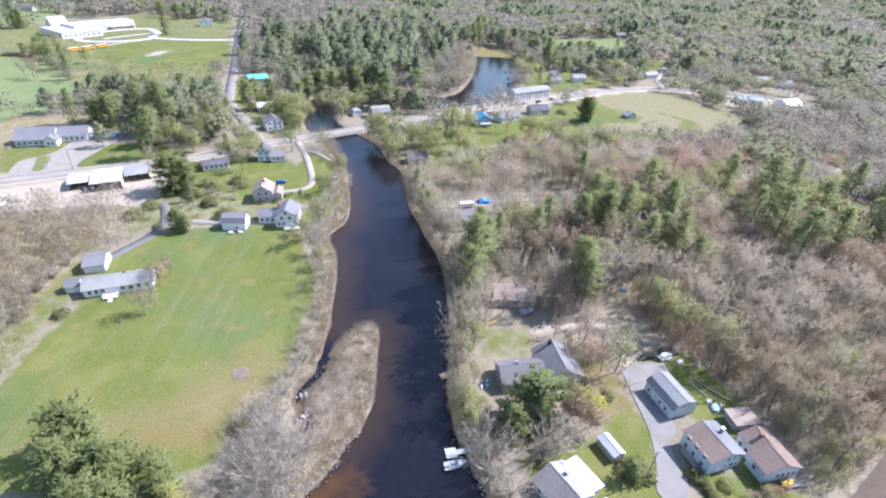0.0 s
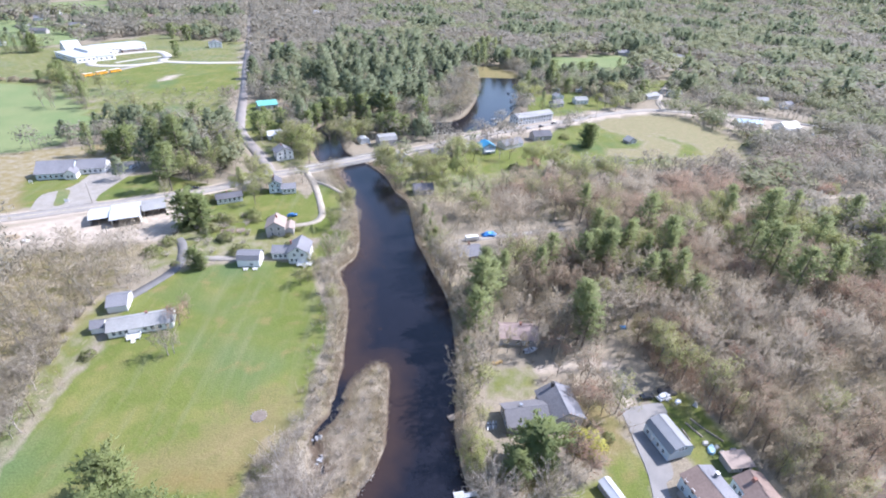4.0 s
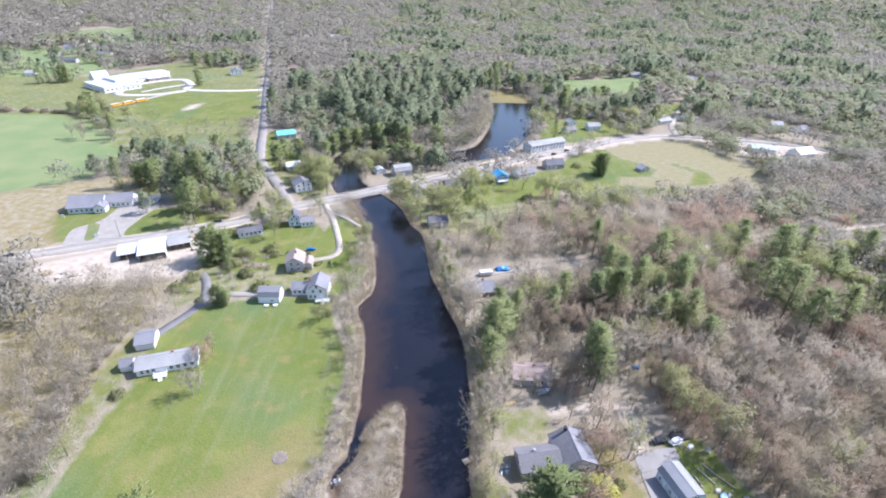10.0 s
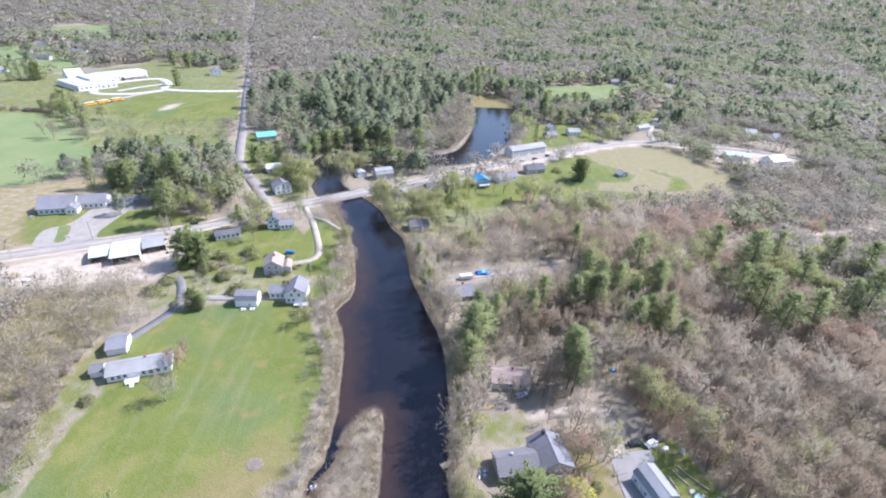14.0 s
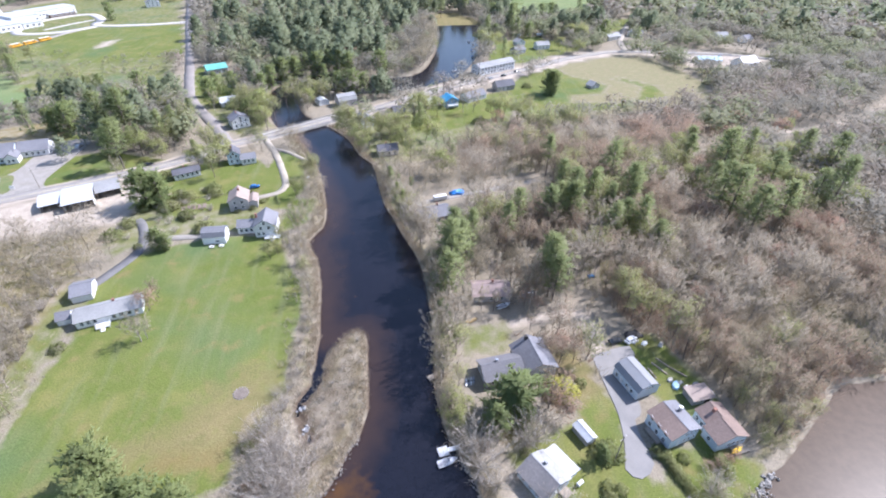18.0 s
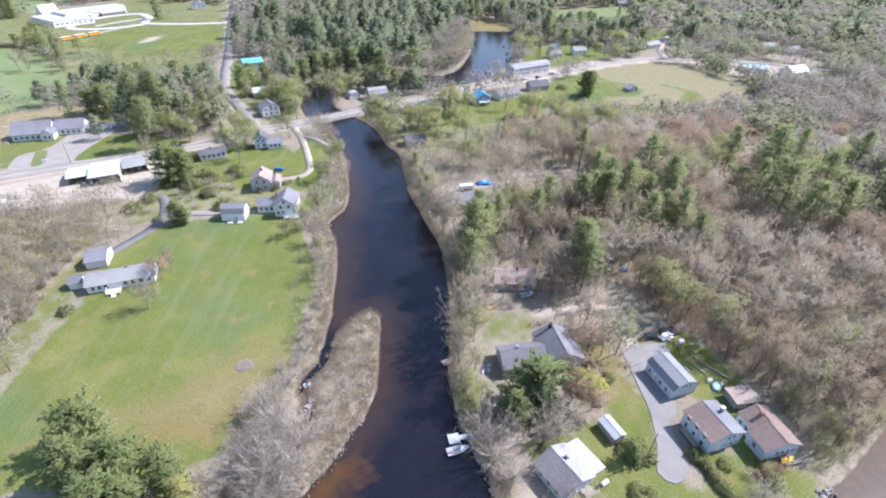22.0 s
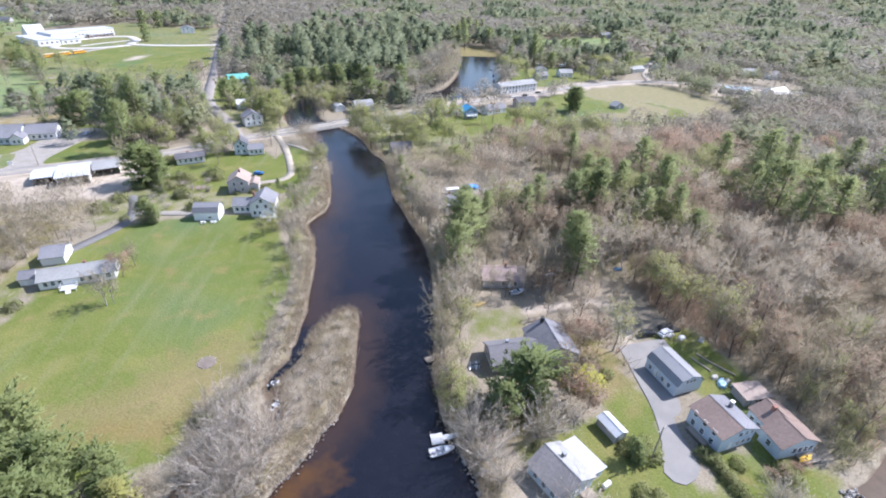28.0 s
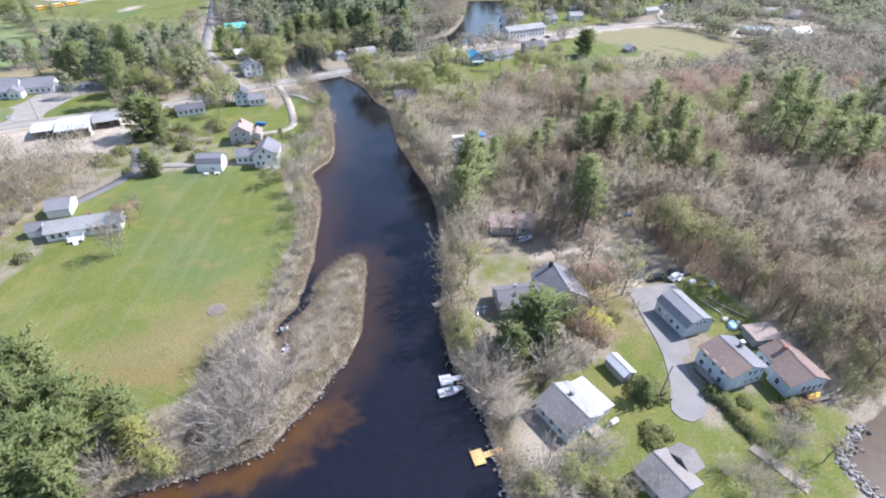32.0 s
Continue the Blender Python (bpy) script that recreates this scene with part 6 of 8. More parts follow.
TREES["grey"] = TREES.get("grey", []) + [(-14, 240, 17), (-18, 248, 13), (-17, 245, 13), (53, 301, 15), (52, 301, 14), (47, 300, 13), (-127, 346, 14), (-127, 341, 12), (-125, 340, 16), (-104, 316, 13), (-105, 323, 16), (-105, 319, 12), (-179, 321, 15), (-180, 319, 14), (-178, 313, 15), (-168, 303, 17), (-164, 298, 15), (-134, 231, 17), (-131, 230, 15), (-126, 226, 12), (-132, 225, 16), (-131, 222, 14), (-157, 343, 15), (-155, 342, 14)]
TREES["grey"] = TREES.get("grey", []) + [(-118, 232, 12), (-119, 231, 13), (8, 317, 13), (5, 314, 16), (12, 326, 16), (11, 320, 12), (-7, 308, 14), (118, 415, 13), (118, 410, 16), (158, 448, 12), (154, 455, 16), (158, 457, 16), (34, 234, 14), (38, 234, 15), (48, 241, 16), (54, 242, 16), (60, 236, 16), (63, 232, 13), (89, 251, 13), (86, 248, 13), (137, 141, 16), (137, 137, 13), (26, 69, 7), (25, 69, 6)]
TREES["grey"] = TREES.get("grey", []) + [(23, 46, 8), (32, 45, 8), (31, 43, 7), (36, 45, 8), (38, 41, 8), (43, 42, 8), (73, 49, 8), (73, 50, 8), (77, 49, 7), (79, 47, 7), (60, 41, 8)]
TREES["red"] = TREES.get("red", []) + [(70, 275, 12), (80, 281, 12), (77, 278, 12), (-100, 378, 12), (-99, 374, 12), (-20, 423, 14), (-26, 421, 13), (-25, 426, 13), (70, 232, 14), (71, 234, 15), (177, 145, 14), (178, 146, 13), (49, 113, 13), (171, 149, 14), (43, 76, 9), (41, 76, 8), (47, 77, 9), (38, 78, 8), (39, 79, 8), (46, 73, 8), (67, 79, 5)]
TREES["spruce"] = TREES.get("spruce", []) + [(-113, 273, 19), (-111, 269, 15), (-118, 266, 20), (-119, 270, 16), (-110, 349, 17), (-110, 353, 20), (-100, 353, 16), (-105, 352, 19), (-109, 206, 18), (-104, 212, 17), (-186, 354, 16), (-183, 354, 16), (-181, 346, 14), (-181, 351, 15), (-186, 345, 18), (-192, 349, 15), (-196, 340, 18), (-191, 341, 20), (-196, 286, 20), (-196, 289, 19), (-189, 294, 15), (-192, 288, 15), (-186, 293, 19), (-187, 298, 20)]
TREES["spruce"] = TREES.get("spruce", []) + [(-184, 290, 15), (-184, 294, 17), (-177, 294, 19), (-175, 286, 20), (-174, 288, 17), (-175, 288, 17), (-152, 304, 18), (-150, 310, 19), (-149, 301, 18), (-148, 309, 18), (-140, 254, 18), (-137, 260, 19), (-144, 251, 20), (-136, 256, 21), (-161, 353, 18), (-108, 235, 17), (-105, 233, 15), (-100, 249, 18), (0, 365, 15), (2, 368, 15), (4, 365, 17), (-1, 369, 18), (-7, 346, 20), (-14, 349, 17)]
TREES["spruce"] = TREES.get("spruce", []) + [(-11, 348, 18), (-11, 343, 16), (-29, 346, 16), (-24, 344, 20), (-36, 343, 20), (-20, 349, 18), (-16, 372, 20), (-22, 376, 19), (-15, 377, 15), (-14, 375, 15), (105, 416, 18), (135, 492, 19), (129, 490, 20), (114, 496, 14), (106, 497, 19), (109, 503, 19), (116, 500, 18), (146, 491, 16), (144, 495, 15), (43, 88, 11)]
TREES["bush"] = TREES.get("bush", []) + [(-104, 227, 4), (-84, 234, 4), (60, 283, 4), (79, 280, 4), (62, 334, 3), (107, 346, 4), (-37, 75, 2), (54, 85, 2), (50, 55, 2), (56, 62, 1)]
TREES["pine"] = TREES.get("pine", []) + [(-143, 279, 22), (-148, 271, 26), (-139, 275, 26), (-142, 253, 25), (-135, 254, 19), (-127, 239, 21), (-129, 239, 23), (-113, 225, 21), (-110, 225, 23), (66, 206, 23), (74, 204, 23), (76, 161, 21), (71, 165, 20), (81, 174, 21), (84, 169, 24), (105, 191, 23), (104, 170, 23), (54, 165, 18), (23, 137, 23), (20, 122, 20), (57, 126, 21), (88, 148, 19), (102, 140, 16), (159, 218, 18)]
TREES["pine"] = TREES.get("pine", []) + [(168, 196, 20), (161, 193, 26), (163, 197, 24), (146, 177, 19), (143, 179, 25), (146, 161, 24), (144, 167, 24), (146, 147, 23), (159, 149, 23), (212, 200, 22), (209, 202, 21), (217, 191, 23), (219, 193, 24), (217, 189, 20), (183, 161, 22), (177, 162, 21), (193, 161, 26), (192, 162, 24), (100, 149, 20)]
TREES["pale"] = TREES.get("pale", []) + [(103, 126, 11), (104, 125, 11), (-30, 74, 10), (-25, 63, 11), (-24, 54, 11), (-20, 58, 10), (-29, 61, 10), (-22, 69, 9), (-20, 52, 8), (-48, 51, 6), (-38, 47, 6), (18, 62, 11), (29, 68, 10), (34, 69, 9), (32, 52, 8), (37, 51, 7), (28, 47, 7), (15, 94, 7)]
TREES["broad"] = TREES.get("broad", []) + [(-69, 70, 13, 1.1), (-66, 61, 13, 1.15), (-58, 62, 12, 1.05), (-58, 53, 13, 1.1), (-53, 54, 11, 0.95), (-58, 46, 13, 1.1), (-52, 47, 12, 0.95), (-49, 61, 9, 1.0), (-46, 58, 8, 1.0), (32.5, 77.5, 14, 1.2), (26.5, 73.5, 10, 1.15), (42.5, 86, 6.5, 1.1), (51, 62, 5.5, 1.0), (50, 42, 9)]
TREES["sunny"] = TREES.get("sunny", []) + [(-43.5, 55.5, 8.5, 1.4), (-38, 51, 7, 1.2)]
TREES["redbush"] = TREES.get("redbush", []) + [(-34, 63, 3), (-35, 58, 2)]
TREES["spruce"] = TREES.get("spruce", []) + [(-335, 483, 17), (-336, 487, 20), (-257, 386, 20), (-457, 591, 18), (-455, 583, 17), (-449, 591, 16), (-439, 602, 22), (-444, 597, 21), (-446, 600, 18), (-433, 600, 21), (-435, 594, 17), (-280, 600, 20), (-342, 732, 22), (-338, 735, 19), (-317, 721, 22), (-320, 717, 16), (-414, 826, 16), (-421, 820, 17), (-421, 831, 20), (-315, 784, 22), (-324, 788, 17), (159, 557, 16), (149, 565, 22), (180, 568, 20)]
TREES["spruce"] = TREES.get("spruce", []) + [(177, 567, 22), (190, 566, 21), (189, 563, 19), (225, 574, 22), (225, 576, 20), (215, 472, 22), (210, 469, 17), (126, 562, 22), (122, 554, 19), (104, 532, 19), (103, 537, 17), (344, 743, 17), (347, 749, 18), (347, 749, 19), (344, 704, 20), (347, 705, 21), (343, 698, 22), (344, 656, 19), (348, 661, 20), (349, 664, 19), (232, 440, 20), (250, 430, 20), (-7, 367, 21), (-9, 361, 21)]
TREES["spruce"] = TREES.get("spruce", []) + [(-18, 338, 20), (2, 379, 22), (1, 379, 19), (23, 275, 16), (-100, 327, 20), (-108, 327, 20), (-94, 335, 17), (-111, 295, 16)]
TREES["bud"] = TREES.get("bud", []) + [(-320, 476, 16), (-277, 443, 14), (-279, 444, 14), (184, 481, 17), (186, 483, 17), (186, 487, 14), (192, 473, 17), (195, 482, 17), (187, 479, 17), (106, 456, 16), (94, 466, 16), (337, 763, 17), (340, 769, 14), (336, 779, 14), (-12, 248, 16), (13, 248, 16), (-130, 311, 14), (50, 449, 11), (77, 289, 15), (83, 277, 16), (70, 280, 14), (25, 260, 16), (30, 247, 14)]
TREES["grey"] = TREES.get("grey", []) + [(-287, 436, 16), (-281, 386, 15), (-278, 379, 16), (177, 486, 15), (172, 493, 13), (169, 493, 17), (109, 589, 15), (113, 585, 14), (-9, 308, 16), (1, 318, 15), (2, 323, 15), (-6, 337, 16), (-15, 242, 16), (-142, 454, 15), (-140, 459, 13), (-126, 459, 16), (26, 438, 14), (23, 436, 17), (39, 418, 16), (38, 421, 17), (34, 378, 16), (18, 384, 13), (24, 393, 14), (21, 460, 14)]
TREES["grey"] = TREES.get("grey", []) + [(21, 462, 17), (38, 489, 17), (31, 490, 15), (47, 480, 16), (11, 357, 16), (59, 299, 16)]
TREES["pine"] = TREES.get("pine", []) + [(131, 504, 26), (134, 513, 23), (69, 641, 21), (76, 652, 26), (79, 655, 24), (95, 672, 23), (85, 670, 25), (85, 668, 21), (101, 603, 19), (98, 600, 23), (104, 612, 20), (58, 591, 23), (57, 598, 20), (107, 712, 20), (113, 713, 20), (108, 712, 20), (72, 590, 25), (77, 591, 24)]
TREES["red"] = TREES.get("red", []) + [(275, 588, 14), (284, 592, 15), (278, 592, 14)]
TREES["willow"] = TREES.get("willow", []) + [(-74, 305, 20), (-63, 277, 20), (-88, 325, 15), (-45, 299, 20), (-35, 327, 19), (-35, 300, 17), (-18, 269, 19), (5, 262, 20), (25, 294, 18), (-91, 251, 18), (-92, 237, 13), (-83, 239, 14), (-114, 287, 12)]
MODELS = {"willow": 3, "maple": 2, "alder": 2, "bud": 3, "grey": 4, "pale": 3, "red": 3, "pine": 5, "spruce": 3, "broad": 2, "sunny": 1, "bush": 2, "redbush": 1}
DONE = []
for fam, spots in sorted(TREES.items(), key=lambda t: t[0] != "willow"):
    for x, y, h, *wide in spots:
        if clear(x, y) and all(abs(x - a) + abs(y - b) > (4 if y < 150 else 7) for a, b in DONE):
            if fam in ("red", "bud", "grey", "spruce") and 34 < x < 53 and 70 < y < 92:
                continue
            DONE.append((x, y))
            if fam in ("pine", "spruce") and -126 < x < -97 and 195 < y < 240:
                continue
            if fam == "pine":
                h, wide = 1.1 * h, [1.2]
            if fam == "spruce" and y > 250 and RNG.rand() < 0.6:
                plant(pick("dome", 2), x, y, 0.85 * h)
                continue
            h = 1.08 * h if fam == "pale" else h
            sort = "maple" if fam == "red" else "alder" if fam == "pale" and y < 80 else "willow" if fam == "bud" and x > 30 and (y < 100 or x > 60 and y > 160 and RNG.rand() < 0.7) else "willow" if fam == "bud" and y > 200 and RNG.rand() < 0.65 else fam
            plant(pick(sort, MODELS[sort]), x, y, h, wide=wide[0] if wide else 1.0)
for i, (x, y) in enumerate(PINES_EAST + PINES_FAR_EAST):
    plant(pick("willow", 3) if i > 12 and i % 2 else pick("pine", 5), x, y, 13 + 3 * RNG.rand() if i > 12 and i % 2 else 18 + 7 * RNG.rand(), wide=1.1)
for x, y in ((56, 120), (48, 154)):
    plant(pick("pine", 5), x, y, 20, wide=1.1)
for x, y in PINES_RIVER:
    plant(pick("spruce", 3) if y < 160 else pick("pine", 5), x, y, 17 + 5 * RNG.rand() if y < 160 else 14)
plant("broad0", -104.5, 201, 16, wide=1.2)
plant("broad1", -99.5, 203, 14, wide=1.1)
plant("spruce0", -93, 191, 9)
plant("broad0", -88.5, 166.5, 8.5, wide=0.95)
plant("broad1", -85, 165.5, 7, wide=0.95)
plant("broad0", 119, 329, 16, wide=1.15)
plant("broad1", 121, 331, 13, wide=1.1)
for x, y in ((-88, 326), (-76, 315), (-51, 314), (-46, 331), (-37, 330), (-64, 298), (-22, 277), (-16, 262), (9, 268), (25, 301), (5, 256), (20, 286), (-11, 268), (-64, 252), (-89, 251), (-92, 255), (85, 199), (-7, 252), (-56, 327), (-60, 320), (-82, 305), (0, 262), (-82, 322), (-20, 270), (14, 276)):
    plant(pick("bud", 3), x, y, 12 + 4 * RNG.rand())
for line, lo, hi, gap, back in ((RIGHT_BANK, 58, 142, 4.6, 3.0), (RIGHT_BANK_UP, 142, 210, 3.2, 3.5), (RIGHT_BANK_UP, 210, 232, 6, 5.5), (RIGHT_BANK_UP, 150, 228, 5.0, 9), (RIGHT_BANK, 96, 142, 8, 7.5), (LEFT_BANK, 118, 262, 12.0, -3.5), (UP_RIGHT, 300, 349, 7, 3.5), (UP_LEFT, 290, 330, 6, -5), (UP_LEFT, 392, 545, 4.5, -4), (UP_LEFT, 392, 545, 6, -10)):
    for x, y in smooth_line(line, gap):
        if lo < y < hi and RNG.rand() < 0.92 and abs(y - 190) > 5:
            x, y = x + back + RNG.normal() * 0.9, y + RNG.normal() * 1.0
            u = RNG.rand()
            small = (back < 0 and y < 270) or y < 78
            if y > 390:
                plant(pick("grey", 4), x, y, 12 + 4 * RNG.rand())
                continue
            plant(pick("bud", 3) if u < 0.1 else pick("pale", 3) if u < 0.6 else pick("grey", 4), x, y, (4 + 2.5 * RNG.rand()) if small else (12 if y < 200 else 8) + 4 * RNG.rand())
for x, y, h in ((-46, 318, 15), (-48, 329, 16), (-44, 337, 14), (-41, 331, 13), (-75, 300, 17), (-72, 290, 15), (-80, 312, 16)):
    plant(pick("willow", 3), x, y, h)
for x, y, h in ((20.8, 63.5, 11), (19.8, 69.5, 9), (24, 58.5, 7)):
    plant(pick("alder", 2), x, y, h)
for x, y, h in ((16.5, 101.5, 7), (17.5, 98.5, 5.5), (15.8, 79, 8.5), (16.8, 75.5, 7.5), (16.2, 83, 7), (20, 80, 6)):
    plant(pick("willow", 3), x, y, h, wide=0.95)
for x, y, h in ((31, 118.5, 11), (35, 117.5, 10), (40.5, 118, 12), (44, 121, 11), (26, 119, 10), (27, 126, 11), (43.5, 129, 12), (37, 133, 12), (32, 134, 11), (48, 125, 11), (52, 130, 12), (56, 122, 11), (45, 108, 8), (52, 106, 8), (56, 112, 9), (61, 119, 9), (66, 112, 8), (48, 103, 7), (58, 103, 7), (70, 118, 9), (47, 137, 12), (22, 116, 8), (24, 128, 10)):
    plant(pick("pale", 3) if RNG.rand() < 0.5 else pick("grey", 4), x, y, h, wide=0.85)
for x, y, h in ((46, 118.5, 10), (50, 117, 6)):
    plant(pick("maple", 2), x, y, h)
for nm, x, y, h in (("goldbush0", 47.0, 83.0, 4.4), ("maple1", 46.5, 75.5, 8.5), ("maple0", 42.5, 78.5, 8.0), ("pale0", 38.5, 72, 7), ("grey1", 36, 69.5, 7), ("pale2", 41.5, 70.5, 6.5), ("grey3", 33, 67.5, 6.5), ("red0", 47, 97, 9), ("maple1", 52, 97, 8.5), ("red2", 54.5, 93, 8), ("grey2", 50, 93, 8), ("red1", 57, 99, 8), ("bush1", 50, 84, 2.2), ("maple0", 49, 97, 6)):
    plant(nm, x, y, h, wide=1.15)
for x, y, h in ((98, 66, 9), (104, 70, 11), (110, 74, 10), (117, 78, 11), (124, 82, 10), (101, 77, 12), (108, 82, 11), (96, 84, 11), (115, 88, 12), (103, 90, 12), (122, 92, 11), (94, 73, 9), (92, 92, 10), (112, 67.5, 7), (94, 62, 6), (97, 66, 7), (92, 67, 6), (101, 64, 6), (107, 67, 7), (96, 59, 4.5), (90.5, 62.5, 4)):
    plant(pick("grey", 4) if RNG.rand() < 0.7 else pick("bud", 3), x, y, h)
for x, y in ((172, 150), (164, 143), (182, 147), (112, 213), (128, 228), (196, 238), (231, 243), (214, 262), (148, 252), (117, 262), (176, 274), (252, 262), (118, 132), (146, 128), (88, 124), (134, 112), (206, 140), (134, 160), (98, 122), (128, 122), (76, 142), (104, 108)):
    plant(pick("maple", 2), x, y, 10 + 4 * RNG.rand())
for x, y in ((128, 196), (214, 214), (190, 192), (226, 224), (240, 250), (160, 232), (205, 228), (152, 216)):
    plant(pick("willow", 3), x, y, 10 + 5 * RNG.rand())
for x, y, h in ((-25, 57, 8), (-22, 60, 7.5), (-28.5, 55.5, 7.5), (-26.5, 61.5, 8), (-30, 66, 6.5), (-27, 70, 6), (-33, 72, 5.5), (-29, 77, 5), (-32, 83, 4.5), (-29, 88, 4), (-34, 62, 6.5)):
    plant(pick("alder", 2), x, y, h)
for x, y, h in ((-26.5, 105, 3), (-28, 110, 2.6), (-26.5, 98, 3.4), (-29, 102, 2.8), (-28.5, 93, 3.6), (-32, 91, 3.4), (-33, 80, 5), (-37, 77, 4.4), (-28, 74, 5), (-28, 68, 6), (-35, 69, 5), (-30, 71, 5.5), (-26, 115, 2.4), (-27, 121, 2.4), (-29.5, 86, 4), (-10, 109, 1.6), (-12, 105, 1.8), (-9.5, 100, 1.4), (-14, 98, 1.7), (-11, 92, 1.6), (-17, 93, 1.8), (-10, 85, 1.5), (-15, 86, 2.0), (-19, 88, 2.2), (-13, 79, 1.8), (-18, 80, 2.0), (-16, 73, 2.2), (-20, 70, 2.6), (-21, 65, 2.6)):
    plant(pick("alder", 2), x, y, h)
for x, y, h in ((76.5, 57.2, 2.6), (79.5, 57.6, 2.8), (82.5, 58.2, 2.6), (85, 59, 2.2)):
    plant(pick("maple", 2), x, y, h, wide=1.4)
for x, y, h in ((64, 45, 4), (69, 47, 4.5), (74, 51, 6), (77, 53, 4.5), (60, 46, 4), (66, 42, 4.5), (44.5, 44.5, 5), (40, 50.5, 5), (35, 48, 5.5), (71, 43, 4), (62, 41, 4.5)):
    plant(pick("alder", 2), x, y, h)
plant("pale1", -77, 116, 10)
plant("pale2", -75.5, 117, 8)
plant("maple0", -80, 131, 9.5)
plant("red1", -79, 137, 8)
for x, y, h in ((54, 63.5, 3.4), (51.5, 64, 2.6), (52.8, 54, 1.7), (49.6, 52.4, 2.0), (-101, 115.4, 2.4), (66.2, 62.2, 2.2), (67.3, 61.8, 1.9), (67.6, 60.4, 1.8), (67.9, 59, 1.8), (68.2, 57.6, 1.8), (68.5, 56.2, 1.8), (68.8, 54.8, 1.8), (69.1, 53.4, 1.7), (69.4, 52, 1.7), (80.2, 58, 2.4), (80.6, 56, 2.4), (72, 60, 1.6), (-97, 168, 2)):
    plant(pick("bush", 2), x, y, h)
r2 = np.random.RandomState(21)
for _ in range(90):
    x, y = -110 + 66 * r2.rand(), 173 + 40 * r2.rand()
    if inside(SCRUB, np.array([x]), np.array([y]))[0] and min(away(HOUSE_DRIVE, np.array([x]), np.array([y]))[0], away(GARAGE_DRIVE, np.array([x]), np.array([y]))[0]) > 3.2:
        tall = r2.rand()
        if x < -74:
            plant(pick("alder", 2) if tall < 0.7 else pick("bush", 2), x, y, 1.8 + 2.4 * tall)
        elif tall < 0.5:
            plant(pick("bush", 2), x, y, 0.8 + 2 * tall)
for _ in range(60):
    x, y = 22 + 44 * r2.rand(), 36 + 56 * r2.rand()
    if (y < 47 and 24 < x < 44) or (x < 40 and 64 < y < 88) or (x < 52 and 76 < y < 90):
        plant("redbush0" if r2.rand() < 0.4 else "brush0" if r2.rand() < 0.6 else "bush1", x, y, 1.2 + 1.6 * r2.rand())
for _ in range(40):
    x, y = 236 + 130 * r2.rand(), 325 + 60 * r2.rand()
    if inside(SHRUBLAND, np.array([x]), np.array([y]))[0] and not (262 < x < 320 and y > 365):
        plant("brush0" if r2.rand() < 0.5 else "bush0", x, y, 1.5 + 1.5 * r2.rand())
for i in range(34):
    t = i / 33
    plant("brush0" if r2.rand() < 0.6 else "bush0", -520 + 195 * t + 2 * r2.randn(), 470 - 10 * t + 1.5 * r2.randn(), 2.5 + 2.5 * r2.rand())
for i in range(34):
    t = r2.rand()
    x, y = -102 - 9 * t - 3.5 - 6 * r2.rand(), 80 + 62 * t
    plant(pick("alder", 2) if r2.rand() < 0.7 else "brush0", x, y, 1.6 + 2.0 * r2.rand())
for i in range(26):
    t = (i + r2.rand()) / 26
    plant(pick("grey", 4) if r2.rand() < 0.5 else pick("pale", 3), -103.5 - 8 * t - 1.5 - 4 * r2.rand(), 74 + 58 * t, 5.5 + 3 * r2.rand())
for x, y in ((-42, 158), (-39, 162), (-44, 155), (-41, 166)):
    plant(pick("bud", 3), x, y, 6 + 2 * RNG.rand())
for x, y in ((218, 406), (227, 390), (237, 378), (239, 357), (242, 345), (241, 332), (242, 396), (-310, 689), (-289, 386), (-264, 398), (-157, 465), (-118, 346), (-109, 346)):
    plant(pick("grey", 4) if x > 0 else pick("spruce", 3) if RNG.rand() < 0.5 else pick("grey", 4), x, y, (4 if x > 0 else 11) + 3 * RNG.rand())


for x, y, h in ((-46, 386, 17), (-54, 383, 18), (-61, 378, 16), (-38, 391, 18), (-30, 388, 17), (-69, 372, 17), (-76, 360, 15), (-79, 345, 14), (-22, 385, 16)):
    plant(pick("dome", 2) if RNG.rand() < 0.6 else pick("pine", 5), x, y, h)
for x, y, h in ((-318, 452, 14), (-325, 458, 15), (-310, 447, 13), (-300, 436, 12), (-332, 470, 14), (-306, 458, 11), (-286, 428, 12), (-278, 420, 11), (-340, 462, 10), (-294, 446, 10)):
    plant(pick("dome", 2) if RNG.rand() < 0.5 else pick("willow", 3) if RNG.rand() < 0.4 else pick("grey", 4), x, y, h)


# ---- woods ----
def wooded(x, y):
    ok = np.ones(x.shape, bool)
    for p in OPEN:
        ok &= ~inside(p, x, y)
    for line, w in ROADS:
        ok &= away(line[:: max(1, len(line) // 30)], x, y) > w
    near = np.hypot(x, y) < 800
    d = np.full(x.shape, -50.0)
    d[near] = np.maximum(signed(RIVER[::2], x[near], y[near]), signed(POND_EDGE, x[near], y[near]))
    ok &= d < -1.2
    for a, b, c, e in FOOT:
        ok &= ~((x > a) & (x < b) & (y > c) & (y < e))
    return ok


def scatter(x0, x1, y0, y1, gap, rng):
    nx_, ny_ = int((x1 - x0) / gap), int((y1 - y0) / gap)
    a, b = np.meshgrid(np.arange(nx_), np.arange(ny_))
    x = x0 + (a + rng.rand(ny_, nx_)) * gap
    y = y0 + (b + rng.rand(ny_, nx_)) * gap
    return x.ravel(), y.ravel()


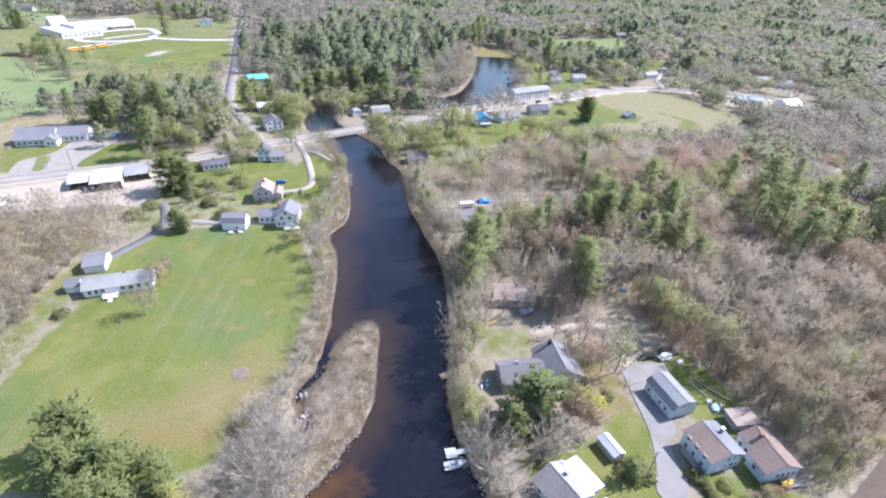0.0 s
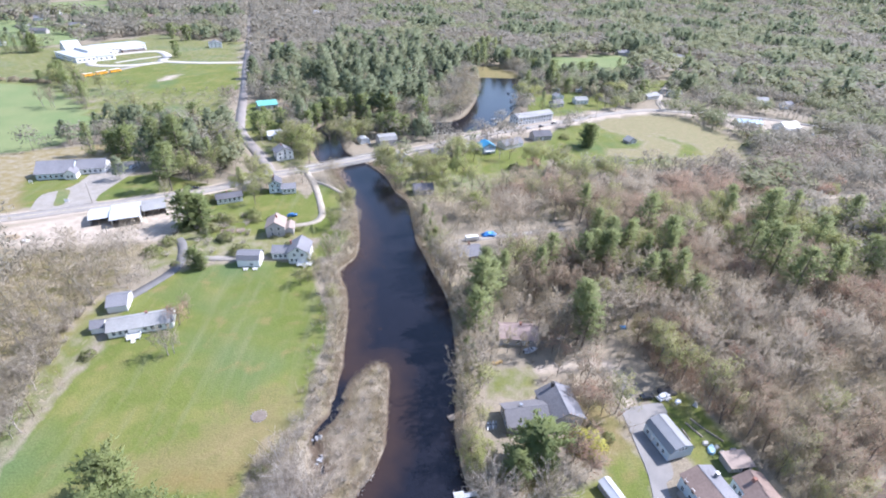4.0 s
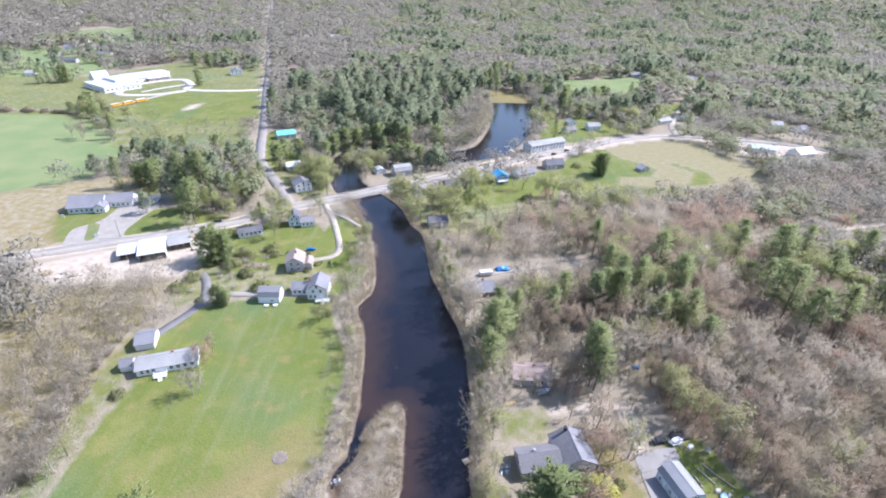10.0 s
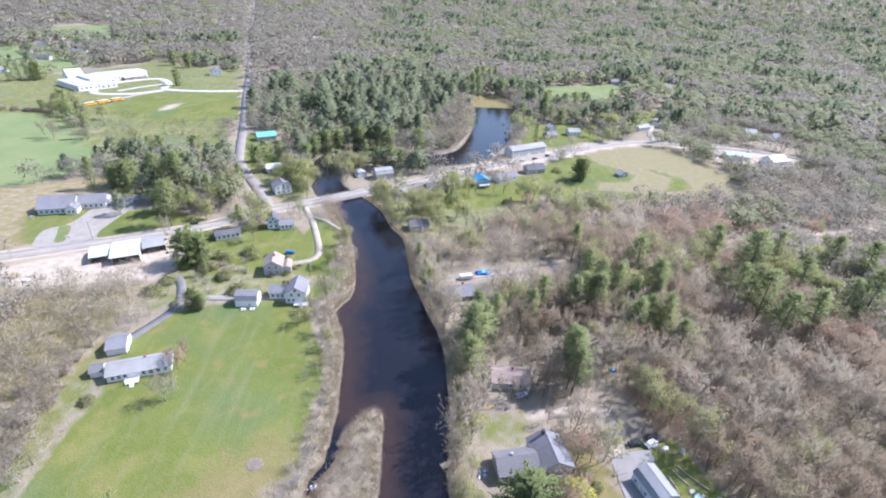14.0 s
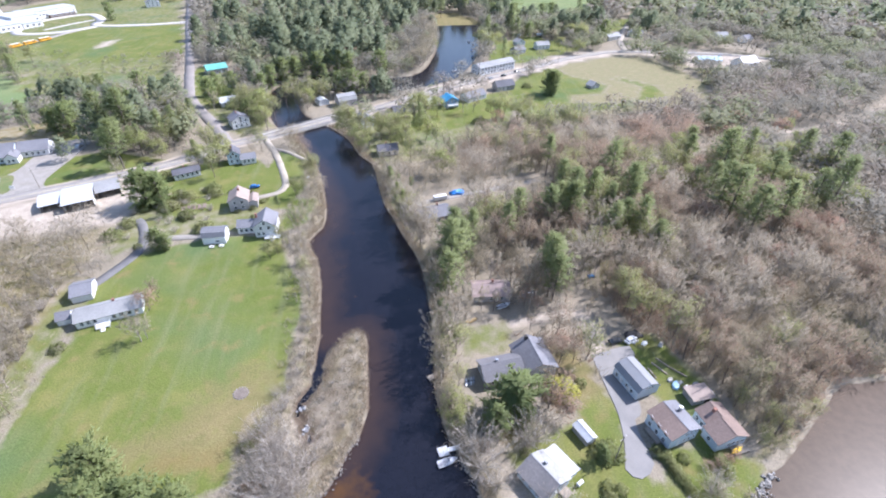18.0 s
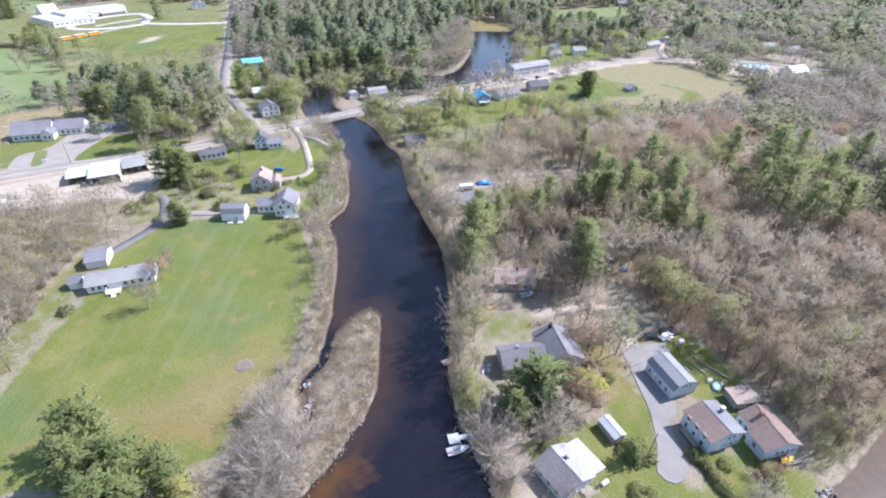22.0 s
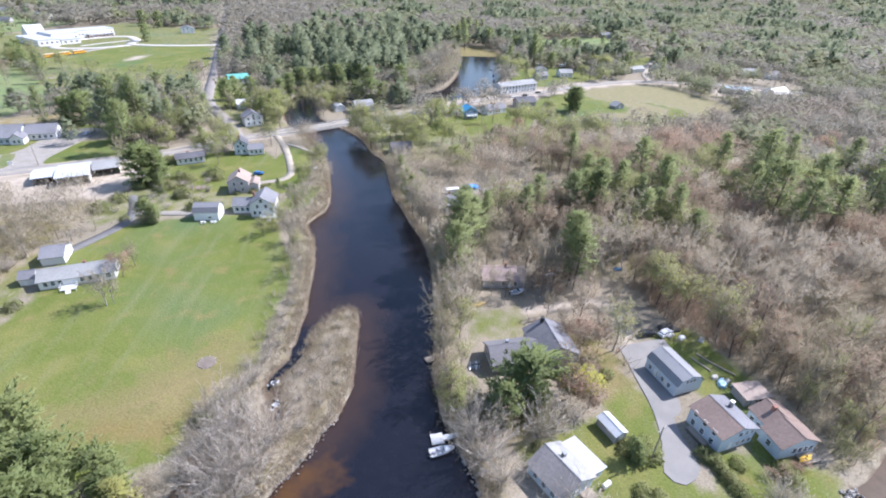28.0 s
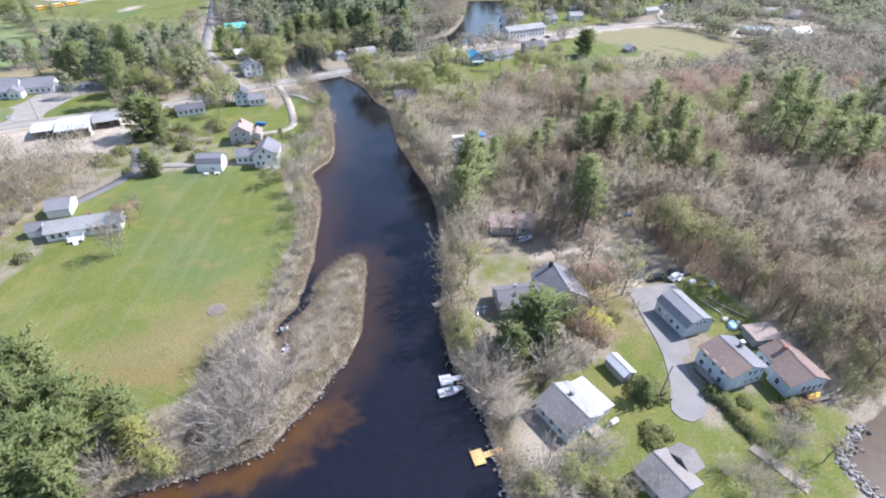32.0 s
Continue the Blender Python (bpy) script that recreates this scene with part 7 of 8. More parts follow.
def patch(x, y, s, o):
    """A slow random field between 0 and 1."""
    return 0.5 + 0.25 * (np.sin(x * s + 3 * np.sin(y * s * 0.7 + o)) + np.sin(y * s * 1.3 + 2 * np.sin(x * s * 0.9 + 2 * o)))


def stands(x, y, size, o):
    """A field between 0 and 1 that breaks the woods into irregular stands of about that size."""
    k = math.tau / size
    f = 0.0
    for i, w in enumerate((1.0, 0.7, 0.5)):
        a = 1.3 * o + 2.1 * i
        u, v = x * math.cos(a) + y * math.sin(a), y * math.cos(a) - x * math.sin(a)
        f = f + w * np.sin(k * (1 + 0.6 * i) * u + 1.7 * np.sin(k * 0.63 * v + o + i)) * np.cos(k * (0.8 + 0.5 * i) * v + 1.3 * np.sin(k * 0.47 * u + 3 * o))
    return np.clip(0.5 + 0.42 * f, 0, 1)


def species(x, y, rng):
    """0 grey, 1 pale, 2 red, 3 budding, 4 pine for each place of the woods."""
    n = len(x)
    stand = np.clip(0.5 + (signed(PINE_STAND, x, y) + 60 * (patch(x, y, 0.03, 3.0) - 0.55)) / 30, 0, 1)
    far = y > 560
    jit = rng.rand(n)
    fp, fb, fr, fw = (np.where(far, stands(x, y, 300.0, o), stands(x, y, 110.0, o)) for o in (1.0, 2.3, 4.1, 5.7))
    s = np.zeros(n, int)
    s[fw + 0.35 * jit > 0.72] = 1
    red_over = np.where((x > 40) & (y > 165) & (y < 330), 0.52, np.where((x > 40) & (y < 330), 0.66, 0.86))
    s[fr + 0.35 * rng.rand(n) - 0.17 > red_over] = 2
    bud_over = np.where((x > 90) & (y > 380), 0.45, np.where(y > 380, 0.6, 0.82))
    s[fb + 0.35 * rng.rand(n) - 0.17 > bud_over] = 3
    pine_over = np.where((x > 40) & (y < 330), 9.0, np.where((x < -60) & (y < 240), 9.0, np.where((x > 190) & (y < 450), 9.0, np.where((x > 110) & (y < 760), 0.86, np.where(far, 0.83, 0.84)))))
    s[fp + 0.24 * rng.rand(n) - 0.12 > pine_over] = 4
    west = (x < -90) & (x > -200) & (y > 225) & (y < 350)
    u = rng.rand(n)
    s[west & (u < 0.4)] = 3
    s[west & (u < 0.18)] = 4
    shore_woods = (x < -60) & (y < 215)
    s[shore_woods] = np.where(rng.rand(n) < 0.75, 1, 0)[shore_woods]
    back = (x < -120) & (y > 640)
    s[back] = np.where(fb > 0.8, 3, np.where(fw > 0.45, 1, 0))[back]
    s[np.hypot((x + 372) / 75, (y - 940) / 50) < 1] = 4
    deep = (stand > 0.55) & ~back
    pines = np.clip(0.6 - np.maximum(0, -50 - x) / 140 + 0.9 * (stands(x, y, 80.0, 6.3) - 0.5) - np.clip((y - 560) / 300, 0, 0.35), 0.12, 0.92)
    s[deep & (u < pines)] = 4
    s[deep & (u >= pines)] = 3
    s[deep & (u >= pines + 0.6 * (1 - pines))] = 0
    s[(x > -20) & (x < 62) & (signed(PINE_STAND, x, y) < 14) & (signed(PINE_STAND, x, y) > -30) & (y < 580) & (u < 0.85)] = 0
    return s


rng = np.random.RandomState(11)
# the woods nearest the path: trees of their own
x, y = scatter(-150, 190, 55, 265, 6.0, rng)
ok = wooded(x, y) & ((x > 42) | (x < -100) | (y > 100)) & ~((x > -48) & (x < 11) & (y < 128))
x, y = x[ok], y[ok]
order = np.argsort(np.hypot(x - 5, y))
x, y = x[order], y[order]
sp = species(x, y, rng)
FAM = (("grey", 4), ("pale", 3), ("red", 3), ("bud", 3), ("pine", 5))
rest = []
for a, b, s in zip(x, y, sp):
    fam, n = FAM[s]
    if COUNT.get(fam, 0) < 200:
        plant(pick(fam, n), a, b, (11 + 5 * RNG.rand()) if a > 40 or (a < -60 and b > 215) else 7 + 4 * RNG.rand())
    else:
        rest.append((a, b, s))


def stamp(models, x, y, height, unit_h, rng, squeeze=1.0):
    """Many copies of small triangle sets as one sheet of triangles; each tree has one tint."""
    vs, ts, ns = [], [], []
    which = rng.randint(len(models), size=len(x))
    zs = relief(x, y)
    for k, mdl in enumerate(models):
        i = np.where(which == k)[0]
        if not len(i):
            continue
        s, a = height[i] / unit_h, rng.rand(len(i)) * math.tau
        c, d = np.cos(a)[:, None], np.sin(a)[:, None]
        mdl, nrm = mdl
        mx, my, mz = mdl[None, :, 0], mdl[None, :, 1], mdl[None, :, 2]
        px_, py_ = nrm[None, :, 0], nrm[None, :, 1]
        ns.append(np.stack([px_ * c - py_ * d, px_ * d + py_ * c, np.broadcast_to(nrm[None, :, 2], (len(i), len(mdl)))], -1).reshape(-1, 3))
        w = s[:, None] * squeeze
        vs.append(np.stack([x[i, None] + w * (mx * c - my * d), y[i, None] + w * (mx * d + my * c), zs[i, None] + s[:, None] * mz], -1).reshape(-1, 3))
        ts.append(np.repeat(rng.rand(len(i)), len(mdl)))
    return np.concatenate(vs), np.concatenate(ts), np.concatenate(ns)


def bare_small(seed, n, h=14.0, bl=0.17, bw=0.02, shell=0.0):
    """A few dozen blades in the dome shape of a bare crown, with a trunk blade or two; shell: the share that lies along the dome's face."""
    r = np.random.RandomState(seed)
    d = unit(r.normal(size=(n, 3)) * (1, 1, 0.75) + (0, 0, 0.25))
    lie = r.rand(n, 1) < shell
    bump = 1 + 0.2 * np.sin(d[:, :1] * 5 + seed) * np.cos(d[:, 1:2] * 5 + 2 * seed)
    c = np.array((0, 0, 0.56 * h)) + d * (0.33, 0.33, 0.38) * h * np.where(lie, bump * r.rand(n, 1) ** 0.2, r.rand(n, 1) ** 0.5)
    way = np.where(lie, np.cross(d, r.normal(size=d.shape)) + (0, 0, 0.3), d + r.normal(size=d.shape) * 0.4 + (0, 0, 0.5))
    v = blades(c, way, h * bl * (0.7 + 0.6 * r.rand(n)), h * bw * (0.7 + 0.8 * r.rand(n)), r, d if shell else None)
    t = blades(np.zeros((2, 3)) - (0, 0, 0.3), np.array(((0.03, 0, 1), (0, 0.04, 1.0))), 0.8 * h, 0.022 * h, r)
    return np.concatenate([v, t])


def leafy_small(seed, n, h=13.0, size=0.09, shell=False):
    """A small rounded tree in leaf; shell: its leaves lie along the face of the crown."""
    r = np.random.RandomState(seed)
    d = unit(r.normal(size=(n, 3)) + (0, 0, 0.3))
    c = np.array((0, 0, 0.58 * h)) + d * (0.33, 0.33, 0.36) * h * (0.55 + 0.45 * r.rand(n, 1)) * (1 + 0.25 * np.sin(d[:, :1] * 6 + seed))
    return np.concatenate([blades(c, np.cross(d, r.normal(size=d.shape)) if shell else r.normal(size=d.shape), h * size, h * size * 0.8, r, d if shell else None), blades(np.zeros((1, 3)), np.array(((0, 0, 1.0),)), 0.6 * h, 0.03 * h, r)])


def pine_small(seed, n, size, h=17.0, low=0.2, wide=0.24):
    """A far conifer: n sprays on an irregular tapered crown, and its stem."""
    r = np.random.RandomState(seed)
    f = ((np.arange(n) + r.rand(n)) / n) ** 0.8
    ang = np.arange(n) * 2.39996 + r.normal(size=n) * 0.3
    reach = h * wide * np.minimum(1, 0.6 + 1.6 * f) * (1.03 - f) ** 0.62 * (0.55 + 0.5 * r.rand(n)) * (1 + 0.25 * np.sin(ang + seed + 4 * f))
    c = np.stack([np.cos(ang) * reach, np.sin(ang) * reach, h * (low + (0.95 - low) * f)], 1)
    w = np.stack([np.cos(ang) * 0.6, np.sin(ang) * 0.6, 0.5 + 0.5 * f], 1) + r.normal(size=(n, 3)) * 0.35
    v = blades(c - unit(w) * h * size * 0.4, w, h * size * (0.8 + 0.5 * r.rand(n)), h * size * 0.62, r, np.stack([np.cos(ang), np.sin(ang), np.ones(n)], 1))
    lead = blades(np.array(((0, 0, h * 0.86), (0, 0, 0))), np.array(((0.02, 0, 1), (0.0, 0.01, 1))), (0.15 * h, 0.9 * h), (0.035 * h, 0.025 * h), r)
    return np.concatenate([v, lead])


STUFF = {0: ("bare_woods", TWIG, "wide woods of leafless grey-brown trees"), 1: ("pale_woods", TWIG_PALE, "woods of pale leafless trees"), 2: ("red_woods", TWIG_RED, "woods tinged red by spring buds"),
         3: ("budding_woods", BUDS, "woods in fresh yellow-green leaf"), 4: ("pine_woods", PINE, "dark green pine woods")}


def models(tier):
    if tier == 0:
        return {0: [bare_small(s, 190, bl=0.12, bw=0.014) for s in (1, 2, 3)], 1: [bare_small(s, 190, bl=0.12, bw=0.014) for s in (4, 5)], 2: [bare_small(s, 190, bl=0.09, bw=0.02) for s in (6, 7)],
                3: [leafy_small(s, 170, size=0.055) for s in (8, 9, 10)], 4: [pine_small(s, 150, 0.1) for s in (11, 12, 13)]}
    if tier == 1:
        return {0: [bare_small(s, 115, bl=0.11, bw=0.034, shell=0.7) for s in (1, 2, 3)], 1: [bare_small(s, 115, bl=0.11, bw=0.034, shell=0.7) for s in (4, 5)], 2: [bare_small(s, 105, bl=0.1, bw=0.038, shell=0.7) for s in (6, 7)],
                3: [leafy_small(s, 62, size=0.115, shell=True) for s in (8, 9, 10)], 4: [pine_small(s, 130, 0.105, low=w) for s, w in ((11, 0.2), (12, 0.34), (13, 0.1))]}
    return {0: [bare_small(s, 36, bl=0.2, bw=0.1, shell=0.85) for s in (1, 2, 3)], 1: [bare_small(s, 36, bl=0.2, bw=0.1, shell=0.85) for s in (4, 5)], 2: [bare_small(s, 36, bl=0.18, bw=0.1, shell=0.85) for s in (6, 7)],
            3: [leafy_small(s, 34, size=0.2, shell=True) for s in (8, 9, 10)], 4: [pine_small(s, 34, 0.22) for s in (11, 12)]}


def woods(x, y, s, tier, tall):
    mods = {k: [crown(m, 0.6 if k == 4 else 0.0, 1.4 if tier > 1 else 0.9, 0.04 if tier > 1 else 0.1) for m in v] for k, v in models(tier).items()}
    for k, (name, material, label) in STUFF.items():
        i = s == k
        if i.sum():
            hs = tall * (0.75 + 0.5 * rng.rand(i.sum()) if tier > 1 else 0.6 + 0.7 * rng.rand(i.sum())) * (1.6 if k == 4 and not tier else 1.4 if k == 4 else 1.05)
            # Past the first tier, trees take the copies with haze in their colour.
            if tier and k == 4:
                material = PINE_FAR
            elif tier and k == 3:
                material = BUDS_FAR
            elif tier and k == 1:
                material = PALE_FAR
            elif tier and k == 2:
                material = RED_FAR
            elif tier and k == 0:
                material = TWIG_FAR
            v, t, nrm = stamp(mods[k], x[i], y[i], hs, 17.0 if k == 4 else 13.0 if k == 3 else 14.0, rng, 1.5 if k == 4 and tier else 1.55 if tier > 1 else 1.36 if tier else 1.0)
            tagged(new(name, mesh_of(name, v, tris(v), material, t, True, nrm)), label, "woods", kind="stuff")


def seen_from_path(x, y, spare=1.0):
    """Keep the woods to the broad wedge that the flight looks over, with a margin."""
    return (y > 40) & ((x > -70 - spare * 1.06 * y) & (x < 90 + spare * 1.3 * y))


if rest:
    rx, ry, rs = (np.array(v) for v in zip(*rest))
    woods(rx, ry, rs, 0, 11)
# middle distance
x, y = scatter(-520, 620, 60, 640, 7.0, rng)
r0 = np.hypot(x, y)
ok = ~((x > -150) & (x < 190) & (y > 55) & (y < 265)) & (r0 < 620) & seen_from_path(x, y)
x, y = x[ok], y[ok]
ok = wooded(x, y)
x, y = x[ok], y[ok]
sp = species(x, y, rng)
tall_stand = (signed(PINE_STAND, x, y) > -5) & (sp == 4)
thin = tall_stand & (rng.rand(len(x)) < 0.5)
woods(x[tall_stand & ~thin], y[tall_stand & ~thin], sp[tall_stand & ~thin], 1, 16.5)
woods(x[~tall_stand], y[~tall_stand], sp[~tall_stand], 1, 12.5)
# scrub between the green field and the school
x, y = scatter(-300, -150, 330, 480, 7.0, rng)
ok = inside(SCHOOL_SCRUB, x, y) & (stands(x, y, 60.0, 2.2) > 0.4) & (away(NORTH_ROAD, x, y) > 9)
x, y = x[ok], y[ok]
woods(x, y, np.where(rng.rand(len(x)) < 0.35, 3, np.where(rng.rand(len(x)) < 0.3, 2, 0)), 1, 3.6)
# low growth east of the mown field
x, y = scatter(236, 420, 300, 425, 5.0, rng)
ok = inside(SHRUBLAND, x, y) & (away(MAIN_ROAD, x, y) > 9)
for p in DIRT_LOTS:
    ok &= ~inside(p, x, y)
for a, b, c, e in ROOFS:
    ok &= ~((x > a - 3) & (x < b + 3) & (y > c - 24) & (y < e + 3))
x, y = x[ok], y[ok]
woods(x, y, np.where(rng.rand(len(x)) < 0.45, 3, 0), 1, 4.5)
# trees between the far village's houses
x, y = scatter(-760, -235, 640, 1120, 8.5, rng)
ok = ((stands(x, y, 85.0, 3.1) > 0.55) | (y > 960)) & seen_from_path(x, y) & (away(NORTH_ROAD, x, y) > 8) & ~inside(SCHOOL_CLEAR, x, y) & ~inside(FAR_GREENS[1], x, y)
for a, b, c, e in FOOT:
    ok &= ~((x > a) & (x < b) & (y > c - 12) & (y < e))
x, y = x[ok], y[ok]
ok = ~wooded(x, y)
x, y = x[ok], y[ok]
u = rng.rand(len(x))
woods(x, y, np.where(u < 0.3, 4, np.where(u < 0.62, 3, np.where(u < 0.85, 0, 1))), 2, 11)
# far woods and hills
for lo, hi, gap, tall in ((620, 1250, 12, 16.5), (1250, 2300, 18, 20), (2300, 4300, 34, 26)):
    x, y = scatter(-hi, hi, 200, hi, gap, rng)
    r0 = np.hypot(x, y)
    ok = (r0 >= lo) & (r0 < hi) & seen_from_path(x, y)
    x, y = x[ok], y[ok]
    ok = wooded(x, y)
    x, y = x[ok], y[ok]
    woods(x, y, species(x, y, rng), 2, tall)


# ---- low growth ----
def tufts(name, label, place, height, material, per=3, width=0.16):
    x, y = place
    n = len(x)
    z = np.interp(np.zeros(n), [0, 1], [0, 0]) - 0.15
    bx = np.repeat(np.stack([x, y, z], 1), per, 0) + RNG.normal(size=(n * per, 3)) * (0.35, 0.35, 0.05)
    way = RNG.normal(size=(n * per, 3)) * (0.45, 0.45, 0.1) + (0, 0, 1)
    v = blades(bx, way, height * (0.5 + RNG.rand(n * per)), width, RNG)
    tagged(new(name, mesh_of(name, v, tris(v), material, np.repeat(RNG.rand(n * per), 3))), label, "plants", kind="stuff")


x, y = scatter(-60, 40, 44, 290, 0.6, rng)
d = signed(RIVER, x, y)
band = np.where((x > -24) & (x < -6) & (y > 62) & (y < 114), 16.0, np.where(x < 5, 6.5, 4.0))
point = (x > -46) & (x < -8) & (y < 104) & ~inside(LAWN, x, y) & (patch(x, y, 0.35, 2.0) + 0.3 * rng.rand(len(x)) > 0.6)
off = (away(CREEK, x, y) > 1.9 + 0.8 * np.sin(y * 1.1)) & (away(MAIN_ROAD, x, y) > 7) & (d < -0.1)
clump = stands(x, y, 13.0, 1.2)
fringe = off & (d > -1.2 - 2.6 * clump)
tufts("reed_bed", "pale dry reeds along the river bank", (x[fringe], y[fringe]), 1.3, REED, 6, 0.12)
inner = off & ~fringe & ((d > -band) | point)
thick = inner & (rng.rand(len(x)) < clump * 1.1 - 0.1)
tufts("marsh_brush", "clumps of dry reeds and brush on the marshy point", (x[thick], y[thick]), 1.2, TWIG, 5, 0.1)
thin = inner & ~thick & (rng.rand(len(x)) < 0.5)
tufts("marsh_grass", "short matted olive and straw marsh grass", (x[thin], y[thin]), 0.5, STRAW, 5, 0.12)
x, y = scatter(-150, 180, 45, 265, 1.9, rng)
ok = wooded(x, y)
tufts("undergrowth", "bare grey-brown undergrowth on the woodland floor", (x[ok], y[ok]), 1.7, TWIG, 4, 0.12)
x, y = scatter(40, 215, 60, 265, 2.1, rng)
ok = wooded(x, y) & (patch(x, y, 0.11, 7.0) + 0.35 * rng.rand(len(x)) > 0.45)
x, y = x[ok], y[ok]
mx_, my_ = scatter(78, 150, 60, 140, 1.7, rng)
ok = wooded(mx_, my_) & (stands(mx_, my_, 30.0, 4.4) > 0.25)
x, y = np.concatenate([x, mx_[ok]]), np.concatenate([y, my_[ok]])
for nm, lab, pick_at, tall, cover in (("brown_saplings", "thicket of thin leafless brown saplings", 0, 4.6, TWIG), ("red_saplings", "thicket of saplings with reddish buds", 1, 5.0, TWIG_RED), ("green_saplings", "thicket of saplings in faint new leaf", 2, 3.6, SAPLING)):
    k = np.where(patch(x, y, 0.05, 3.3) > 0.76, 2, np.where(patch(x, y, 0.04, 9.1) > 0.6, 1, 0)) == pick_at
    tufts(nm, lab, (x[k], y[k]), tall, cover, 7, 0.13)
x, y = scatter(-45, -15, 55, 180, 1.6, rng)
d = signed(RIVER, x, y)
ok = (d < -3) & (d > -11) & (rng.rand(len(x)) < 0.75 * patch(x, y, 0.3, 6.0)) & ((x < -26) | (y > 118)) & (away(CREEK, x, y) > 1.3)
tufts("bank_brush", "grey bare brush behind the reeds", (x[ok], y[ok]), 2.6, TWIG_PALE, 9, 0.13)


# ---- docks, boats, vehicles, poles, stones ----
def planks(name, base, x0, x1, y0, y1, z, n, material, axis="x"):
    """Deck boards with gaps between them, each one a part."""
    me = None
    w = ((x1 - x0) if axis == "x" else (y1 - y0)) / n
    me = box_mesh("plank", 0, w - 0.025, 0, y1 - y0, -0.05, 0, material) if axis == "x" else box_mesh("plank", 0, x1 - x0, 0, w - 0.025, -0.05, 0, material)
    for i in range(n):
        part("plank", me, base, at=Matrix.Translation((x0 + i * w, y0, z + RNG.rand() * 0.01) if axis == "x" else (x0, y0 + i * w, z + RNG.rand() * 0.01)))


def dock(label, x, y, yaw, head, walk_len, material, z=-0.45, floats=True):
    """A T-shaped dock: a square head and a gangway to the bank along its own x."""
    b = tagged(new("dock"), label, "dock")
    b.matrix_world = pose(x, y, 0, 0, 0, yaw)
    hw, hd = head
    planks("plank", b, 0, hw, -hd / 2, hd / 2, z, max(6, int(hw / 0.22)), material)
    planks("plank", b, hw + 0.02, hw + walk_len, -0.6, 0.6, z + 0.03, max(6, int(walk_len / 0.22)), material)
    for s in (-1, 1):
        part("stringer", box_mesh("stringer", 0, hw, s * (hd / 2 - 0.12) - 0.05, s * (hd / 2 - 0.12) + 0.05, z - 0.25, z - 0.054, WOOD), b)
        part("stringer", box_mesh("stringer", hw + 0.02, hw + walk_len, s * 0.5 - 0.05, s * 0.5 + 0.05, z - 0.22, z - 0.03, WOOD), b)
        if floats:
            part("float", box_mesh("float", 0.15, hw - 0.15, s * (hd / 2 - 0.5) - 0.3, s * (hd / 2 - 0.5) + 0.3, z - 0.65, z - 0.254, METAL, 0.05), b)
    bm = bmesh.new()
    tube(bm, [(0, 0, -3.0), (0, 0, z + 0.7)], [0.07, 0.07], 8)
    pile = from_bm("pile", bm, POLE)
    for px, py in ((0.1, -hd / 2 - 0.08), (0.1, hd / 2 + 0.08), (hw, -hd / 2 - 0.08), (hw + walk_len * 0.6, 0.7)):
        part("pile", pile, b, at=Matrix.Translation((px, py, 0)))
    return b


dock("white plastic-decked dock with a gangway to the bank", 10.9, 68.9, 10, (2.6, 2.6), 4.4, TRIM)
dock("new yellow wooden dock with a T-shaped head", 15.8, 51.2, 14, (2.2, 3.0), 4.0, NEW_WOOD)
dock("small grey wooden dock at the river's edge", 10.6, 92.2, 28, (2.2, 1.8), 1.4, WOOD)
dock("pale wooden landing stage among the reeds", -33.5, 213.0, 180, (2.6, 1.8), 3.4, TRIM)
dock("grey wooden pier on the upstream pond", -62.0, 360.0, 100, (2.4, 2.4), 12.0, WOOD)
dock("pale dock beside the inn on the pond", 62.0, 386.0, -60, (3.0, 2.2), 8.0, TRIM)


def hull_mesh(length, beam, deep, material, name="hull"):
    """An open boat's hull: stations from the flat stern to the pointed bow, with an inner skin."""
    bm = bmesh.new()
    rows = []
    for skin in (0, 1):
        for i in range(9):
            t = i / 8
            w = beam / 2 * (1 - max(0, t - 0.35) ** 2.0 / 0.43) if t > 0.35 else beam / 2 * (0.92 + 0.23 * t)
            w = max(w - 0.07 * skin, 0.02)
            sheer = deep * (1 + 0.35 * t * t)
            x = length * (t - 0.5) * (1 if not skin else 0.96)
            keel = 0.12 * skin + (0.25 * t ** 3)
            rows.append([bm.verts.new((x, y, z)) for y, z in ((-w, sheer), (-w * 0.8, keel + deep * 0.35), (0, keel), (w * 0.8, keel + deep * 0.35), (w, sheer))])
    for s in range(2):
        for a, b in zip(rows[s * 9:s * 9 + 8], rows[s * 9 + 1:s * 9 + 9]):
            for k in range(4):
                bm.faces.new((a[k], b[k], b[k + 1], a[k + 1]))
    for i in range(8):
        for k in (0, 4):
            bm.faces.new((rows[i][k], rows[i + 1][k], rows[i + 10][k], rows[i + 9][k]))
    for k in range(4):
        bm.faces.new((rows[0][k], rows[0][k + 1], rows[9][k + 1], rows[9][k]))
    bm.faces.new(rows[0])
    bmesh.ops.recalc_face_normals(bm, faces=bm.faces[:])
    return from_bm(name, bm, material)


